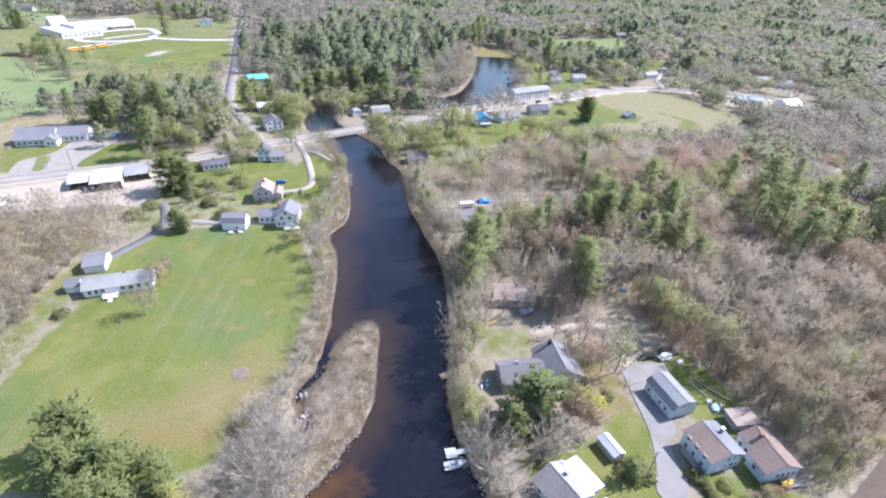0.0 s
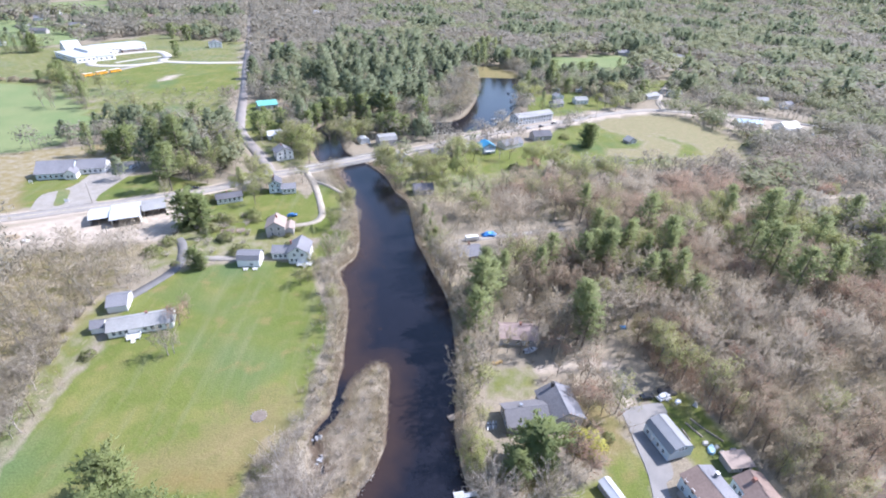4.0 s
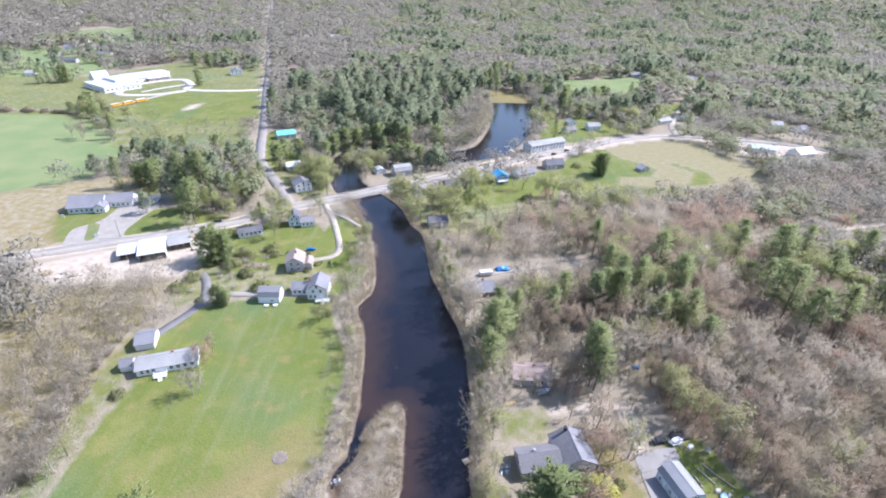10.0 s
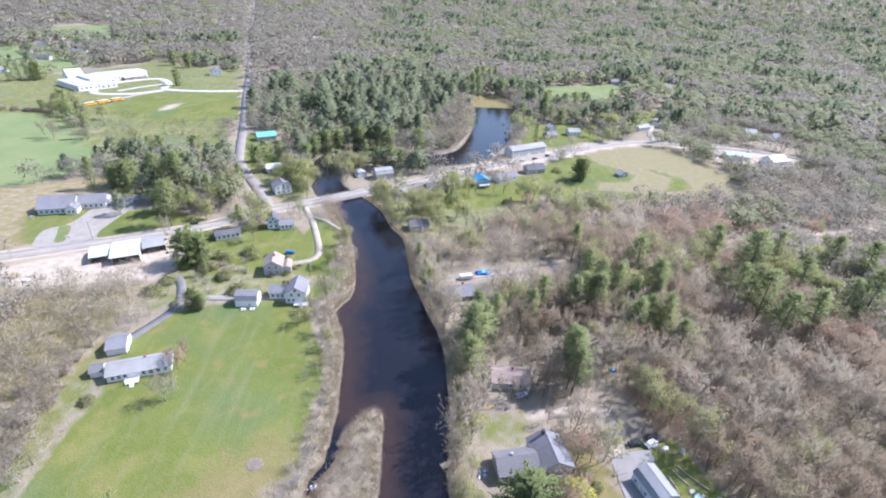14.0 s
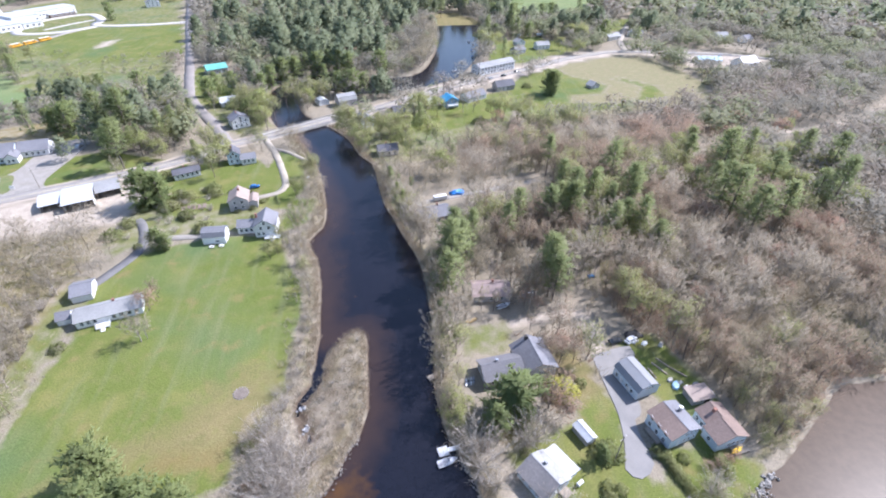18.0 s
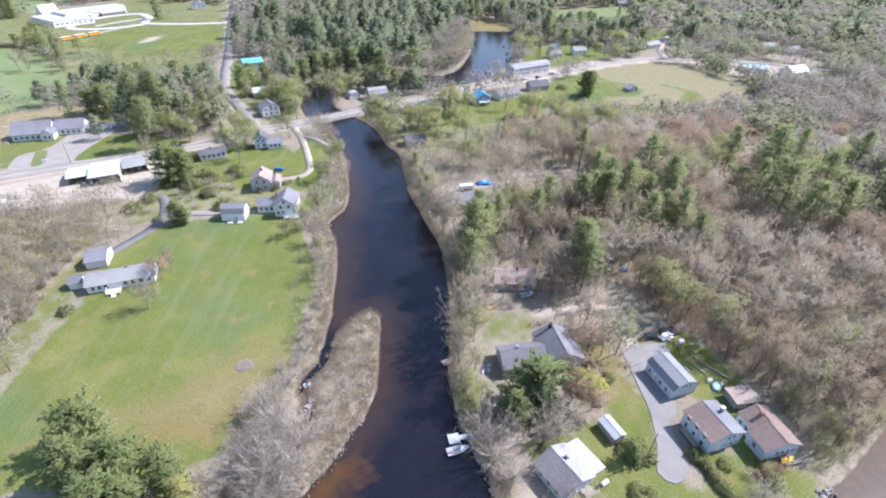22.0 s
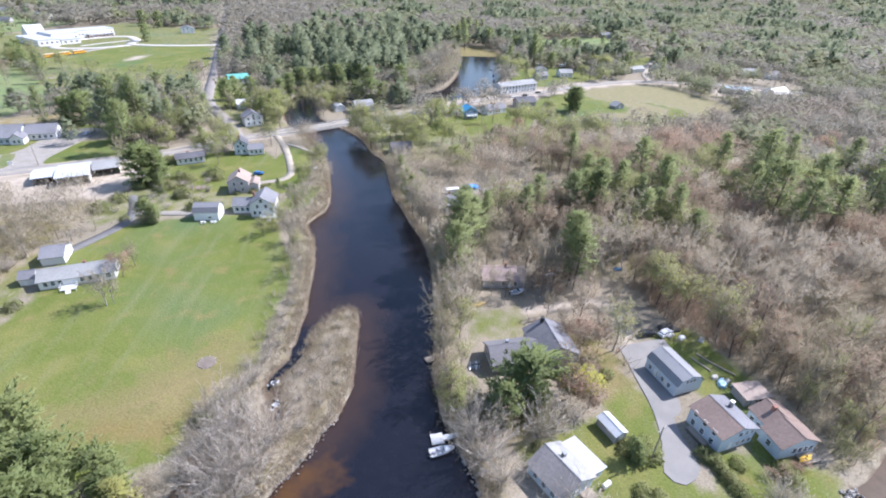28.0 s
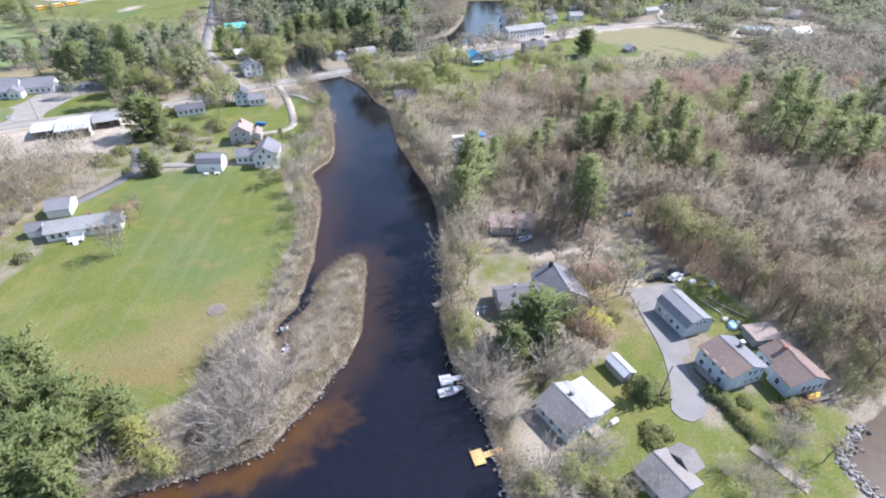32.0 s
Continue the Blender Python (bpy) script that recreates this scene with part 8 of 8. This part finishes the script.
BOAT_WHITE = mat("boat_gelcoat", (0.80, 0.81, 0.82), 0.3, 0.04, 1.0)
SEAT = mat("boat_vinyl", (0.45, 0.45, 0.47), 0.6, 0.1, 2.0)
YELLOW = mat("yellow_plastic", (0.75, 0.48, 0.04), 0.4, 0.06, 1.0)
BUS_YELLOW = mat("bus_yellow", (0.80, 0.40, 0.03), 0.4, 0.05, 1.0)
CAR_PAINTS = {n: mat(f"{n}_car_paint", c, 0.25, 0.04, 1.0) for n, c in (("blue", (0.03, 0.16, 0.42)), ("black", (0.03, 0.032, 0.035)), ("white", (0.75, 0.76, 0.77)), ("silver", (0.42, 0.43, 0.45)), ("red", (0.35, 0.04, 0.03)))}


def motorboat(label, x, y, yaw, length=5.2, z=-1.05, paint=None):
    b = tagged(new("motorboat"), label, "boat", "boats on the water")
    b.matrix_world = pose(x, y, z, 0, 0, yaw)
    part("hull", hull_mesh(length, length * 0.4, 0.85, paint or BOAT_WHITE), b)
    part("floor", box_mesh("floor", -length * 0.44, length * 0.22, -length * 0.14, length * 0.14, 0.34, 0.38, SEAT), b)
    for sx, sy in ((-0.6, -0.5), (-0.6, 0.5), (-1.7, 0)):
        part("seat", box_mesh("seat", sx - 0.25, sx + 0.25, sy - 0.28, sy + 0.28, 0.384, 0.8, SEAT, 0.05), b)
    part("windscreen", box_mesh("windscreen", 0.25, 0.32, -0.8, 0.8, 0.9, 1.3, GLASS), b)
    part("console", box_mesh("console", 0.0, 0.5, -0.75, -0.15, 0.384, 0.95, BOAT_WHITE, 0.05), b)
    part("foredeck", box_mesh("foredeck", 0.55, length * 0.33, -0.62, 0.62, 0.84, 0.93, BOAT_WHITE, 0.03), b)
    m = part("outboard", box_mesh("outboard", -length / 2 - 0.45, -length / 2 - 0.02, -0.18, 0.18, 0.55, 1.15, TYRE, 0.06), b)
    part("leg", box_mesh("leg", -length / 2 - 0.32, -length / 2 - 0.15, -0.07, 0.07, -0.2, 0.55, METAL), m)


motorboat("white motorboat moored beside the white dock", 13.0, 66.2, 14)
motorboat("white motorboat on a trailer by the lane", 39.0, 119.0, 20, 5.0, 0.35)
motorboat("small white boat on the pond", 60, 393, 40, 4.6)
motorboat("white boat tied up at the far shore", 86, 484, 100, 5.0)
motorboat("dark boat tied up at the far shore", 84, 453, 80, 5.0, paint=CAR_PAINTS["blue"])
motorboat("white boat moored near the inn", 63, 371, 20, 6.5)
motorboat("long white boat beside the inn dock", 66.5, 377, 35, 6.0)
motorboat("dark blue boat tied up below the cabins", 81, 431, 80, 5.0, paint=CAR_PAINTS["blue"])
motorboat("little white skiff lying in the inlet", -24.6, 86, 30, 1.9)
motorboat("little pale skiff stranded at the creek's end", -23.0, 79.6, 70, 1.9)


def kayak(label, x, y, yaw, material, z=0.05):
    b = tagged(new("kayak"), label, "kayak", "kayaks ashore")
    b.matrix_world = pose(x, y, z, 0, 0, yaw)
    bm = bmesh.new()
    tube(bm, [(-1.7, 0, 0.24), (-1.2, 0, 0.19), (-0.4, 0, 0.18), (0.4, 0, 0.18), (1.2, 0, 0.19), (1.7, 0, 0.26)], [0.02, 0.2, 0.34, 0.34, 0.2, 0.02], 8)
    part("hull", from_bm("hull", bm, material), b)
    bm = bmesh.new()
    tube(bm, [(0, 0, 0.46), (0, 0, 0.55)], [0.26, 0.24], 10)
    part("cockpit", from_bm("cockpit", bm, TYRE), b)


kayak("yellow kayak lying on the rear deck", 85.6, 59.7, 12, YELLOW, 1.15)
kayak("yellow kayak beside the other one", 86.2, 60.4, 12, YELLOW, 1.15)
for i in range(4):
    kayak("pale canoe drawn up under the trees", 21.3 + i * 0.75, 89.3 + i * 0.1, 82, BOAT_WHITE if i % 2 == 0 else CAR_PAINTS["silver"], 0.02)


def wheel_mesh(r, w):
    bm = bmesh.new()
    tube(bm, [(0, -w / 2, 0), (0, -w / 2 + 0.03, 0), (0, w / 2 - 0.03, 0), (0, w / 2, 0)], [r * 0.88, r, r, r * 0.88], 14)
    return from_bm("tyre", bm, TYRE)


def rim_mesh(r, w):
    bm = bmesh.new()
    tube(bm, [(0, -w / 2 - 0.015, 0), (0, w / 2 + 0.015, 0)], [r, r], 12)
    return from_bm("rim", bm, METAL)


TYRE_ME, RIM_ME = wheel_mesh(0.33, 0.22), rim_mesh(0.2, 0.22)
BIG_TYRE, BIG_RIM = wheel_mesh(0.48, 0.28), rim_mesh(0.28, 0.28)


def prism(profile, half, material, name):
    """A side profile in x and z drawn out to both sides, its upper points drawn in a little."""
    bm = bmesh.new()
    top = max(z for _, z in profile)
    sides = [[bm.verts.new((x, s * half * (0.86 if z > 0.8 * top else 1.0), z)) for x, z in profile] for s in (-1, 1)]
    bm.faces.new(sides[0])
    bm.faces.new(sides[1][::-1])
    n = len(profile)
    for i in range(n):
        bm.faces.new((sides[0][i], sides[0][(i + 1) % n], sides[1][(i + 1) % n], sides[1][i]))
    bmesh.ops.recalc_face_normals(bm, faces=bm.faces[:])
    bmesh.ops.bevel(bm, geom=bm.edges[:], offset=0.05, segments=1, affect="EDGES")
    return from_bm(name, bm, material)


CAR_ME = {}


def car(x, y, yaw, colour, label, pickup=False, z=0.0):
    b = tagged(new("pickup" if pickup else "car"), label, "truck" if pickup else "car", "parked vehicles")
    b.matrix_world = pose(x, y, z, 0, 0, yaw)
    key = (colour, pickup)
    if key not in CAR_ME:
        body = [(-2.3, 0.35), (2.25, 0.35), (2.3, 0.7), (2.1, 0.92), (0.9, 1.0), (-2.2, 1.02), (-2.32, 0.7)]
        cab = [(-0.7, 1.0), (1.1, 1.0), (0.45, 1.62), (-0.6, 1.66)] if pickup else [(-1.95, 1.0), (1.1, 1.0), (0.35, 1.46), (-1.2, 1.48)]
        glass = [(x_ * 0.98 - 0.0, 1.06 + (z_ - 1.0) * 0.78) for x_, z_ in cab]
        CAR_ME[key] = (prism(body, 0.92, CAR_PAINTS[colour], "body"), prism(cab, 0.84, CAR_PAINTS[colour], "cabin"), prism(glass, 0.855, GLASS, "window_band"), box_mesh("bed", -2.2, -0.8, -0.7, 0.7, 1.02, 1.06, TYRE),
                       box_mesh("bumper", 2.28, 2.38, -0.8, 0.8, 0.4, 0.6, TYRE, 0.02), box_mesh("headlight", 2.2, 2.31, -0.15, 0.15, 0.66, 0.8, TRIM, 0.02))
    body, cab, glass, bed, bump, light = CAR_ME[key]
    part("body", body, b)
    part("cabin", cab, b)
    part("window_band", glass, b)
    if pickup:
        part("bed", bed, b)
    part("bumper", bump, b)
    for s in (-0.65, 0.65):
        part("headlight", light, b, at=Matrix.Translation((0, s, 0)))
    for wx in (-1.4, 1.45):
        for wy in (-0.82, 0.82):
            w = part("wheel", TYRE_ME, b, at=Matrix.Translation((wx, wy, 0.33)))
            part("rim", RIM_ME, w)


for x, y, yaw, c, lab, pk in (
        (-60.5, 212.5, 15, "blue", "blue car parked by the tan-roofed house", False),
        (-118.5, 241.2, 28, "black", "dark car driving lane stop on the main road", False), (-200, 201, 27, "black", "dark car at the edge of the main road", False),
        (84, 366.8, 29, "silver", "silver car parked before the inn", False), (95.5, 373, 29, "black", "dark car parked before the inn", False), (108, 382.5, 29, "black", "black car parked by the inn's end", False),
        (63, 366, 60, "black", "dark car parked beside the pond dock", False), (70.5, 99.5, 10, "black", "old dark car among junk behind the garage", False), (75.5, 99.5, 30, "white", "white car among scrap behind the garage", False),
        (264, 398, 70, "black", "dark car by the blue-roofed shop", False), (287, 396, 60, "black", "dark car behind the blue-roofed shop", False),
        (-174, 262, 60, "silver", "silver car on the office parking apron", False), (-163.5, 268, 90, "white", "white car on the office parking apron", False), (250, 425, 10, "red", "red car on the sandy roadside", False),
        (300, 415, 30, "white", "white car on the sandy roadside", True), (318, 374, 70, "white", "white pickup beside the gabled barn", True)):
    car(x, y, yaw, c, lab.replace("driving lane stop on", "standing on"), pk, 0.34 if "main road" in lab else 0.2)


def bus(x, y, yaw):
    b = tagged(new("school_bus"), "yellow school bus parked by the sports field", "bus", "parked school buses")
    b.matrix_world = pose(x, y, 0.2, 0, 0, yaw)
    part("body", box_mesh("body", -5.4, 3.9, -1.2, 1.2, 0.5, 3.0, BUS_YELLOW, 0.12), b)
    part("hood", box_mesh("hood", 3.9, 5.4, -1.0, 1.0, 0.5, 1.7, BUS_YELLOW, 0.1), b)
    part("roof", box_mesh("roof", -5.3, 3.8, -1.05, 1.05, 3.004, 3.12, TRIM, 0.05), b)
    for s in (-1, 1):
        for i in range(9):
            part("window", box_mesh("window", -5.0 + i * 0.98, -4.2 + i * 0.98, s * 1.21 - 0.02, s * 1.21 + 0.02, 1.8, 2.5, GLASS), b)
    for wx in (-3.2, 4.2):
        for wy in (-1.0, 1.0):
            w = part("wheel", BIG_TYRE, b, at=Matrix.Translation((wx, wy, 0.48)))
            part("rim", BIG_RIM, w)


bus(-315, 490, 58)
bus(-308.5, 501, 58)
bus(-302, 512.5, 58)


def utility_pole(x, y, yaw, label="weathered wooden utility pole with a crossarm"):
    b = tagged(new("utility_pole"), label, "utility pole", "roadside poles")
    b.matrix_world = pose(x, y, 0, 0, 0, yaw)
    bm = bmesh.new()
    tube(bm, [(0, 0, -1), (0, 0, 5), (0, 0, 10.5)], [0.17, 0.14, 0.1], 8)
    part("pole", from_bm("pole", bm, POLE), b)
    arm = part("crossarm", box_mesh("crossarm", -1.2, 1.2, -0.06, 0.06, 9.6, 9.75, POLE), b)
    for k in (-1.1, -0.5, 0.5, 1.1):
        part("insulator", box_mesh("insulator", k - 0.05, k + 0.05, -0.05, 0.05, 9.754, 9.92, TRIM), arm)


POLES = [(-160, 222, 115), (-129, 236.5, 118), (-92, 262, 125), (-66, 281, 120), (-24, 305, 120), (27, 340, 122), (76, 372, 120), (112, 381.5, 122), (149, 405, 118), (-119, 316, 65), (-136, 352, 70), (-152, 410, 72), (-166, 460, 72), (-181, 510, 74), (-197, 560, 74), (46.5, 115, 10), (54.5, 61.5, 30)]
for x, y, a in POLES:
    utility_pole(x, y, a)


def wire(a, b, sag=0.8):
    bm = bmesh.new()
    pts = [Vector(a).lerp(Vector(b), i / 8) - Vector((0, 0, sag * 4 * (i / 8) * (1 - i / 8))) for i in range(9)]
    tube(bm, pts, [0.035] * 9, 3)
    tagged(new("cable", from_bm("cable", bm, TYRE)), "thin black overhead cable slung between poles", "cable", "overhead cables")


for (x0, y0, a0_), (x1, y1, a1_) in zip(POLES[:8], POLES[1:9]):
    for k in (-1.1, 1.1):
        o0, o1 = (k * math.cos(radians(a0_)), k * math.sin(radians(a0_))), (k * math.cos(radians(a1_)), k * math.sin(radians(a1_)))
        wire((x0 + o0[0], y0 + o0[1], 9.92), (x1 + o1[0], y1 + o1[1], 9.92))

# tarp-covered boat, trailer and scrap
def heap_mesh(name, seed, rx, ry, rz, material, n=14):
    """A draped, lumpy cover over something below it."""
    r = np.random.RandomState(seed)
    bm = bmesh.new()
    bmesh.ops.create_icosphere(bm, subdivisions=3, radius=1.0)
    for v in bm.verts:
        k = 1 + 0.16 * math.sin(5 * v.co.x + seed) * math.cos(4 * v.co.y) + 0.05 * r.randn()
        e = 1.0 / max(abs(v.co.x), abs(v.co.y), 0.72)
        v.co = Vector((v.co.x * rx * min(e, 1.3) * k, v.co.y * ry * min(e, 1.3) * k, max(v.co.z * rz * k, -0.05)))
    return from_bm(name, bm, material)


def covered(name, label, category, x, y, yaw, size, material, seed):
    b = tagged(new(name, heap_mesh(name, seed, *size, material)), label, category)
    b.matrix_world = pose(x, y, 0, 0, 0, yaw)
    return b


covered("tarped_boat", "boat wrapped in a bright blue tarpaulin", "tarpaulin", 34, 197.5, 10, (3.2, 1.6, 1.9), TARP, 3)
covered("blue_tarp", "crumpled pale blue tarpaulin beside the low shed", "tarpaulin", 81.2, 81.5, 60, (1.4, 0.9, 0.9), PALE_TARP, 5)
covered("grey_cover", "grey covered load against the low shed", "tarpaulin", 89.8, 78.2, 100, (1.3, 0.7, 0.8), METAL, 15)
covered("white_cover", "grey covered load beside the low shed", "tarpaulin", 83.6, 80.6, 20, (0.9, 0.5, 0.7), METAL, 16)
covered("white_cover", "pale covered load behind the low shed", "tarpaulin", 86.6, 81.0, 0, (0.6, 0.4, 0.6), CONCRETE, 17)
covered("debris_mound", "dark heap of scrap behind the garage", "scrap", 77.5, 101.5, 20, (2.6, 1.8, 1.3), DARK_IN, 7)
covered("white_cover", "white covered load at the wood's edge", "tarpaulin", 84.5, 97, 50, (1.1, 0.6, 0.7), CONCRETE, 8)
covered("debris_mound", "grey-blue heap of scrap by the track", "scrap", 75, 132, 0, (1.2, 0.8, 0.7), CAR_PAINTS["blue"], 9)
covered("earth_mound", "pale earth mound on the sandy lot", "mound", -174, 187, 10, (3.0, 2.2, 0.9), REED, 10)
covered("white_cover", "white covered stack on the sandy lot", "tarpaulin", -166, 184, 30, (1.4, 1.0, 0.9), TRIM, 11)
covered("brown_boat", "upturned brown boat by the lane", "boat", 27, 114, 20, (1.9, 0.7, 0.6), NEW_WOOD, 12)
for x, y, yaw, lab in ((159.4, 497, 20, "white camper trailer under bare trees"), (136.5, 497, -30, "white camper trailer beside the pond lawn"), (166.8, 511, 60, "pale camper trailer at the wood's edge"), (110, 485, 10, "small white camper near the pond shore")):
    b = tagged(new("camper_trailer"), lab, "camper", "campers by the pond")
    b.matrix_world = pose(x, y, 0, 0, 0, yaw)
    part("body", box_mesh("body", -3.4, 3.4, -1.2, 1.2, 0.6, 3.0, BOAT_WHITE, 0.25), b)
    part("window", box_mesh("window", -1.6, 0.2, -1.23, -1.19, 1.6, 2.3, GLASS), b)
    part("door", box_mesh("door", 1.2, 1.9, -1.23, -1.19, 0.8, 2.6, GREY_WALL), b)
    part("drawbar", box_mesh("drawbar", 3.4, 4.6, -0.06, 0.06, 0.6, 0.72, METAL), b)
    for sx in (-0.4, 0.4):
        for sy in (-1.05, 1.05):
            part("wheel", wheel_mesh(0.34, 0.2), b, at=pose(sx, sy, 0.34))
for x, y, yaw, ln in ((79.5, 88, 118, 5.5), (81.5, 90, 122, 4.5), (76.5, 86.5, 100, 4.0), (84.5, 86, 130, 5.0)):
    b = tagged(new("timber_beam", box_mesh("timber_beam", -ln / 2, ln / 2, -0.2, 0.2, 0.02, 0.34, WOOD, 0.03)), "weathered timber beam lying on the grass", "timber", "timbers behind the garage")
    b.matrix_world = pose(x, y, 0, 0, 0, yaw)
for x, y, sx, m, lab in ((80.6, 83.6, 0.6, CONCRETE, "pale tarped bundle beside the low shed"), (83.2, 82.4, 0.5, CONCRETE, "pale scrap bundle behind the low shed"), (88.8, 78.4, 0.6, METAL, "pale scrap bundle at the shed's corner"), (87.4, 81.4, 0.6, METAL, "grey scrap bundle behind the low shed"), (76.8, 99.2, 0.8, METAL, "grey scrap bundle by the parked cars"), (79.5, 98, 0.7, TRIM, "white scrap bundle by the parked cars")):
    covered("debris_mound", lab, "scrap", x, y, 30, (sx * 1.5, sx, sx * 0.9), m, int(x))
b = tagged(new("cargo_trailer"), "white box trailer parked on the sandy track", "trailer")
b.matrix_world = pose(25.5, 192.5, 0.15, 0, 0, 12)
part("box", box_mesh("box", -3.0, 3.0, -1.1, 1.1, 0.5, 2.3, WHITE, 0.05), b)
part("drawbar", box_mesh("drawbar", 3.0, 4.2, -0.08, 0.08, 0.45, 0.58, METAL), b)
for s in (-1.0, 1.0):
    w = part("wheel", TYRE_ME, b, at=Matrix.Translation((-0.4, s, 0.33)))
    part("rim", RIM_ME, w)
b = tagged(new("propane_tank"), "white propane tank on concrete feet", "tank")
b.matrix_world = pose(43.6, 56.6, 0.1, 0, 0, 30)
bm = bmesh.new()
tube(bm, [(-1.0, 0, 0.75), (-0.85, 0, 0.75), (0.85, 0, 0.75), (1.0, 0, 0.75)], [0.25, 0.5, 0.5, 0.25], 14)
part("vessel", from_bm("vessel", bm, TRIM), b)
for s in (-0.6, 0.6):
    part("foot", box_mesh("foot", s - 0.12, s + 0.12, -0.4, 0.4, 0, 0.3, CONCRETE), b)

# picnic tables, signs, garden, fire pit
def picnic_table(x, y, yaw, material, label):
    b = tagged(new("picnic_table"), label, "table", "picnic tables")
    b.matrix_world = pose(x, y, 0, 0, 0, yaw)
    part("tabletop", box_mesh("tabletop", -0.95, 0.95, -0.4, 0.4, 0.7, 0.75, material), b)
    for s in (-0.72, 0.72):
        part("bench", box_mesh("bench", -0.95, 0.95, s - 0.13, s + 0.13, 0.41, 0.45, material), b)
    for s in (-0.6, 0.6):
        part("leg", box_mesh("leg", s - 0.04, s + 0.04, -0.7, 0.7, 0.33, 0.41, material), b)
        part("leg", box_mesh("leg", s - 0.05, s + 0.05, -0.3, 0.3, -0.1, 0.7, material), b)


picnic_table(-68.2, 165.2, 4, TRIM, "white picnic table beside the garage")
picnic_table(-64.6, 165.6, 8, TRIM, "smaller white picnic table beside the garage")
picnic_table(20.5, 60.2, 50, WOOD, "grey picnic table above the river bank")
picnic_table(-36.5, 220.0, 70, TRIM, "white picnic table by the landing")
for x, y in ((-171.5, 221.5), (-203.0, 243.0)):
    b = tagged(new("sign"), "small white roadside signboard on two posts", "sign", "roadside signs")
    b.matrix_world = pose(x, y, 0, 0, 0, 20)
    part("board", box_mesh("board", -0.9, 0.9, -0.06, 0.06, 0.9, 2.1, TRIM, 0.02), b)
    for s in (-0.7, 0.7):
        part("post", box_mesh("post", s - 0.06, s + 0.06, 0.065, 0.17, -0.2, 2.2, TRIM), b)
for i in range(5):
    b = tagged(new("garden_bed"), "raised wooden garden bed of bare soil", "garden bed", "garden beds")
    b.matrix_world = pose(-88 + i * 2.1, 196 + i * 0.5, 0, 0, 0, 15)
    for s in (-0.7, 0.7):
        part("board", box_mesh("board", s - 0.05, s + 0.05, -2, 2, -0.1, 0.35, WOOD), b)
    part("soil", box_mesh("soil", -0.648, 0.648, -1.95, 1.95, -0.1, 0.25, ROOF_BROWN), b)
fence = tagged(new("garden_fence"), "low dark wooden fence round the garden", "fence")
fence.matrix_world = pose(-94, 203.5, 0, 0, 0, 8)
fp = box_mesh("fence_post", -0.06, 0.06, -0.06, 0.06, -0.2, 1.1, WOOD)
for i in range(12):
    part("fence_post", fp, fence, at=Matrix.Translation((i * 2.0, 0, 0)))
for z in (0.35, 0.85):
    part("fence_rail", box_mesh("fence_rail", 0, 22, -0.1, -0.062, z, z + 0.12, WOOD), fence)

r = np.random.RandomState(3)


def stone_mesh(seed, material=None):
    q = np.random.RandomState(seed)
    bm = bmesh.new()
    bmesh.ops.create_icosphere(bm, subdivisions=1, radius=0.5)
    for v in bm.verts:
        v.co *= 1 + 0.28 * q.randn() * 0.6
        v.co.z *= 0.65
    return from_bm("stone", bm, material or STONE)


STONES = [stone_mesh(s) for s in range(8)]
PALE_STONES = [stone_mesh(s + 20, PALE_STONE) for s in range(8)]


def rocks(name, label, line, n, size, wide, cat="rocks", shapes=STONES):
    b = tagged(new(name), label, cat)
    pts = smooth_line(line, 0.5)
    for i in range(n):
        p = pts[r.randint(len(pts))] + r.normal(size=2) * wide
        s = size * (0.5 + r.rand())
        part("stone", shapes[r.randint(8)], b, at=pose(p[0], p[1], WATER_Z + 0.12 + 0.5 * r.rand(), r.rand() * 50, r.rand() * 50, r.rand() * 360) @ Matrix.Diagonal((s, s, s, 1)))


rocks("stone_shore", "grey boulders lining the bend of the river", [(-9.4, 75), (-11.6, 71.8), (-13.8, 66.8), (-16, 62.9), (-18.7, 59.7), (-21, 55.5), (-24.8, 53.2), (-32.4, 50.7), (-40.6, 48.6)], 260, 0.32, 0.5)
rocks("stone_shore", "pale boulders lining the pond's edge", [(84, 38), (83.3, 43.4), (82.6, 46.6), (83.4, 48.4), (87, 50.3), (91.5, 54)], 230, 0.7, 0.8, shapes=PALE_STONES)
rocks("stone_shore", "grey stones along the steep river bank", [(20.9, 42), (20.2, 50), (19.6, 55), (18.9, 60), (16.2, 66.7)], 120, 0.5, 0.4)
pit = tagged(new("fire_pit"), "round grey fire pit of stones and ash in the lawn", "fire pit")
pit.matrix_world = pose(-42.2, 92.6, 0, 0, 0, 0)
bm = bmesh.new()
tube(bm, [(0, 0, -0.1), (0, 0, 0.16)], [2.2, 1.9], 18)
part("ash", from_bm("ash", bm, BARK), pit)
for i in range(16):
    part("stone", STONES[i % 8], pit, at=pose(2.1 * math.cos(i * 0.393), 2.1 * math.sin(i * 0.393), 0.1, 0, 0, i * 40) @ Matrix.Diagonal((0.5, 0.5, 0.4, 1)))
walkway = tagged(new("boardwalk"), "weathered grey plank walkway down to the pond", "walkway")
walkway.matrix_world = pose(67.5, 50.5, 0, 0, 0, -58)
planks("plank", walkway, 0, 10, -1.0, 1.0, 0.3, 36, WOOD)
for s in (-0.9, 0.9):
    part("stringer", box_mesh("stringer", 0, 10, s - 0.06, s + 0.06, -0.15, 0.246, WOOD), walkway)
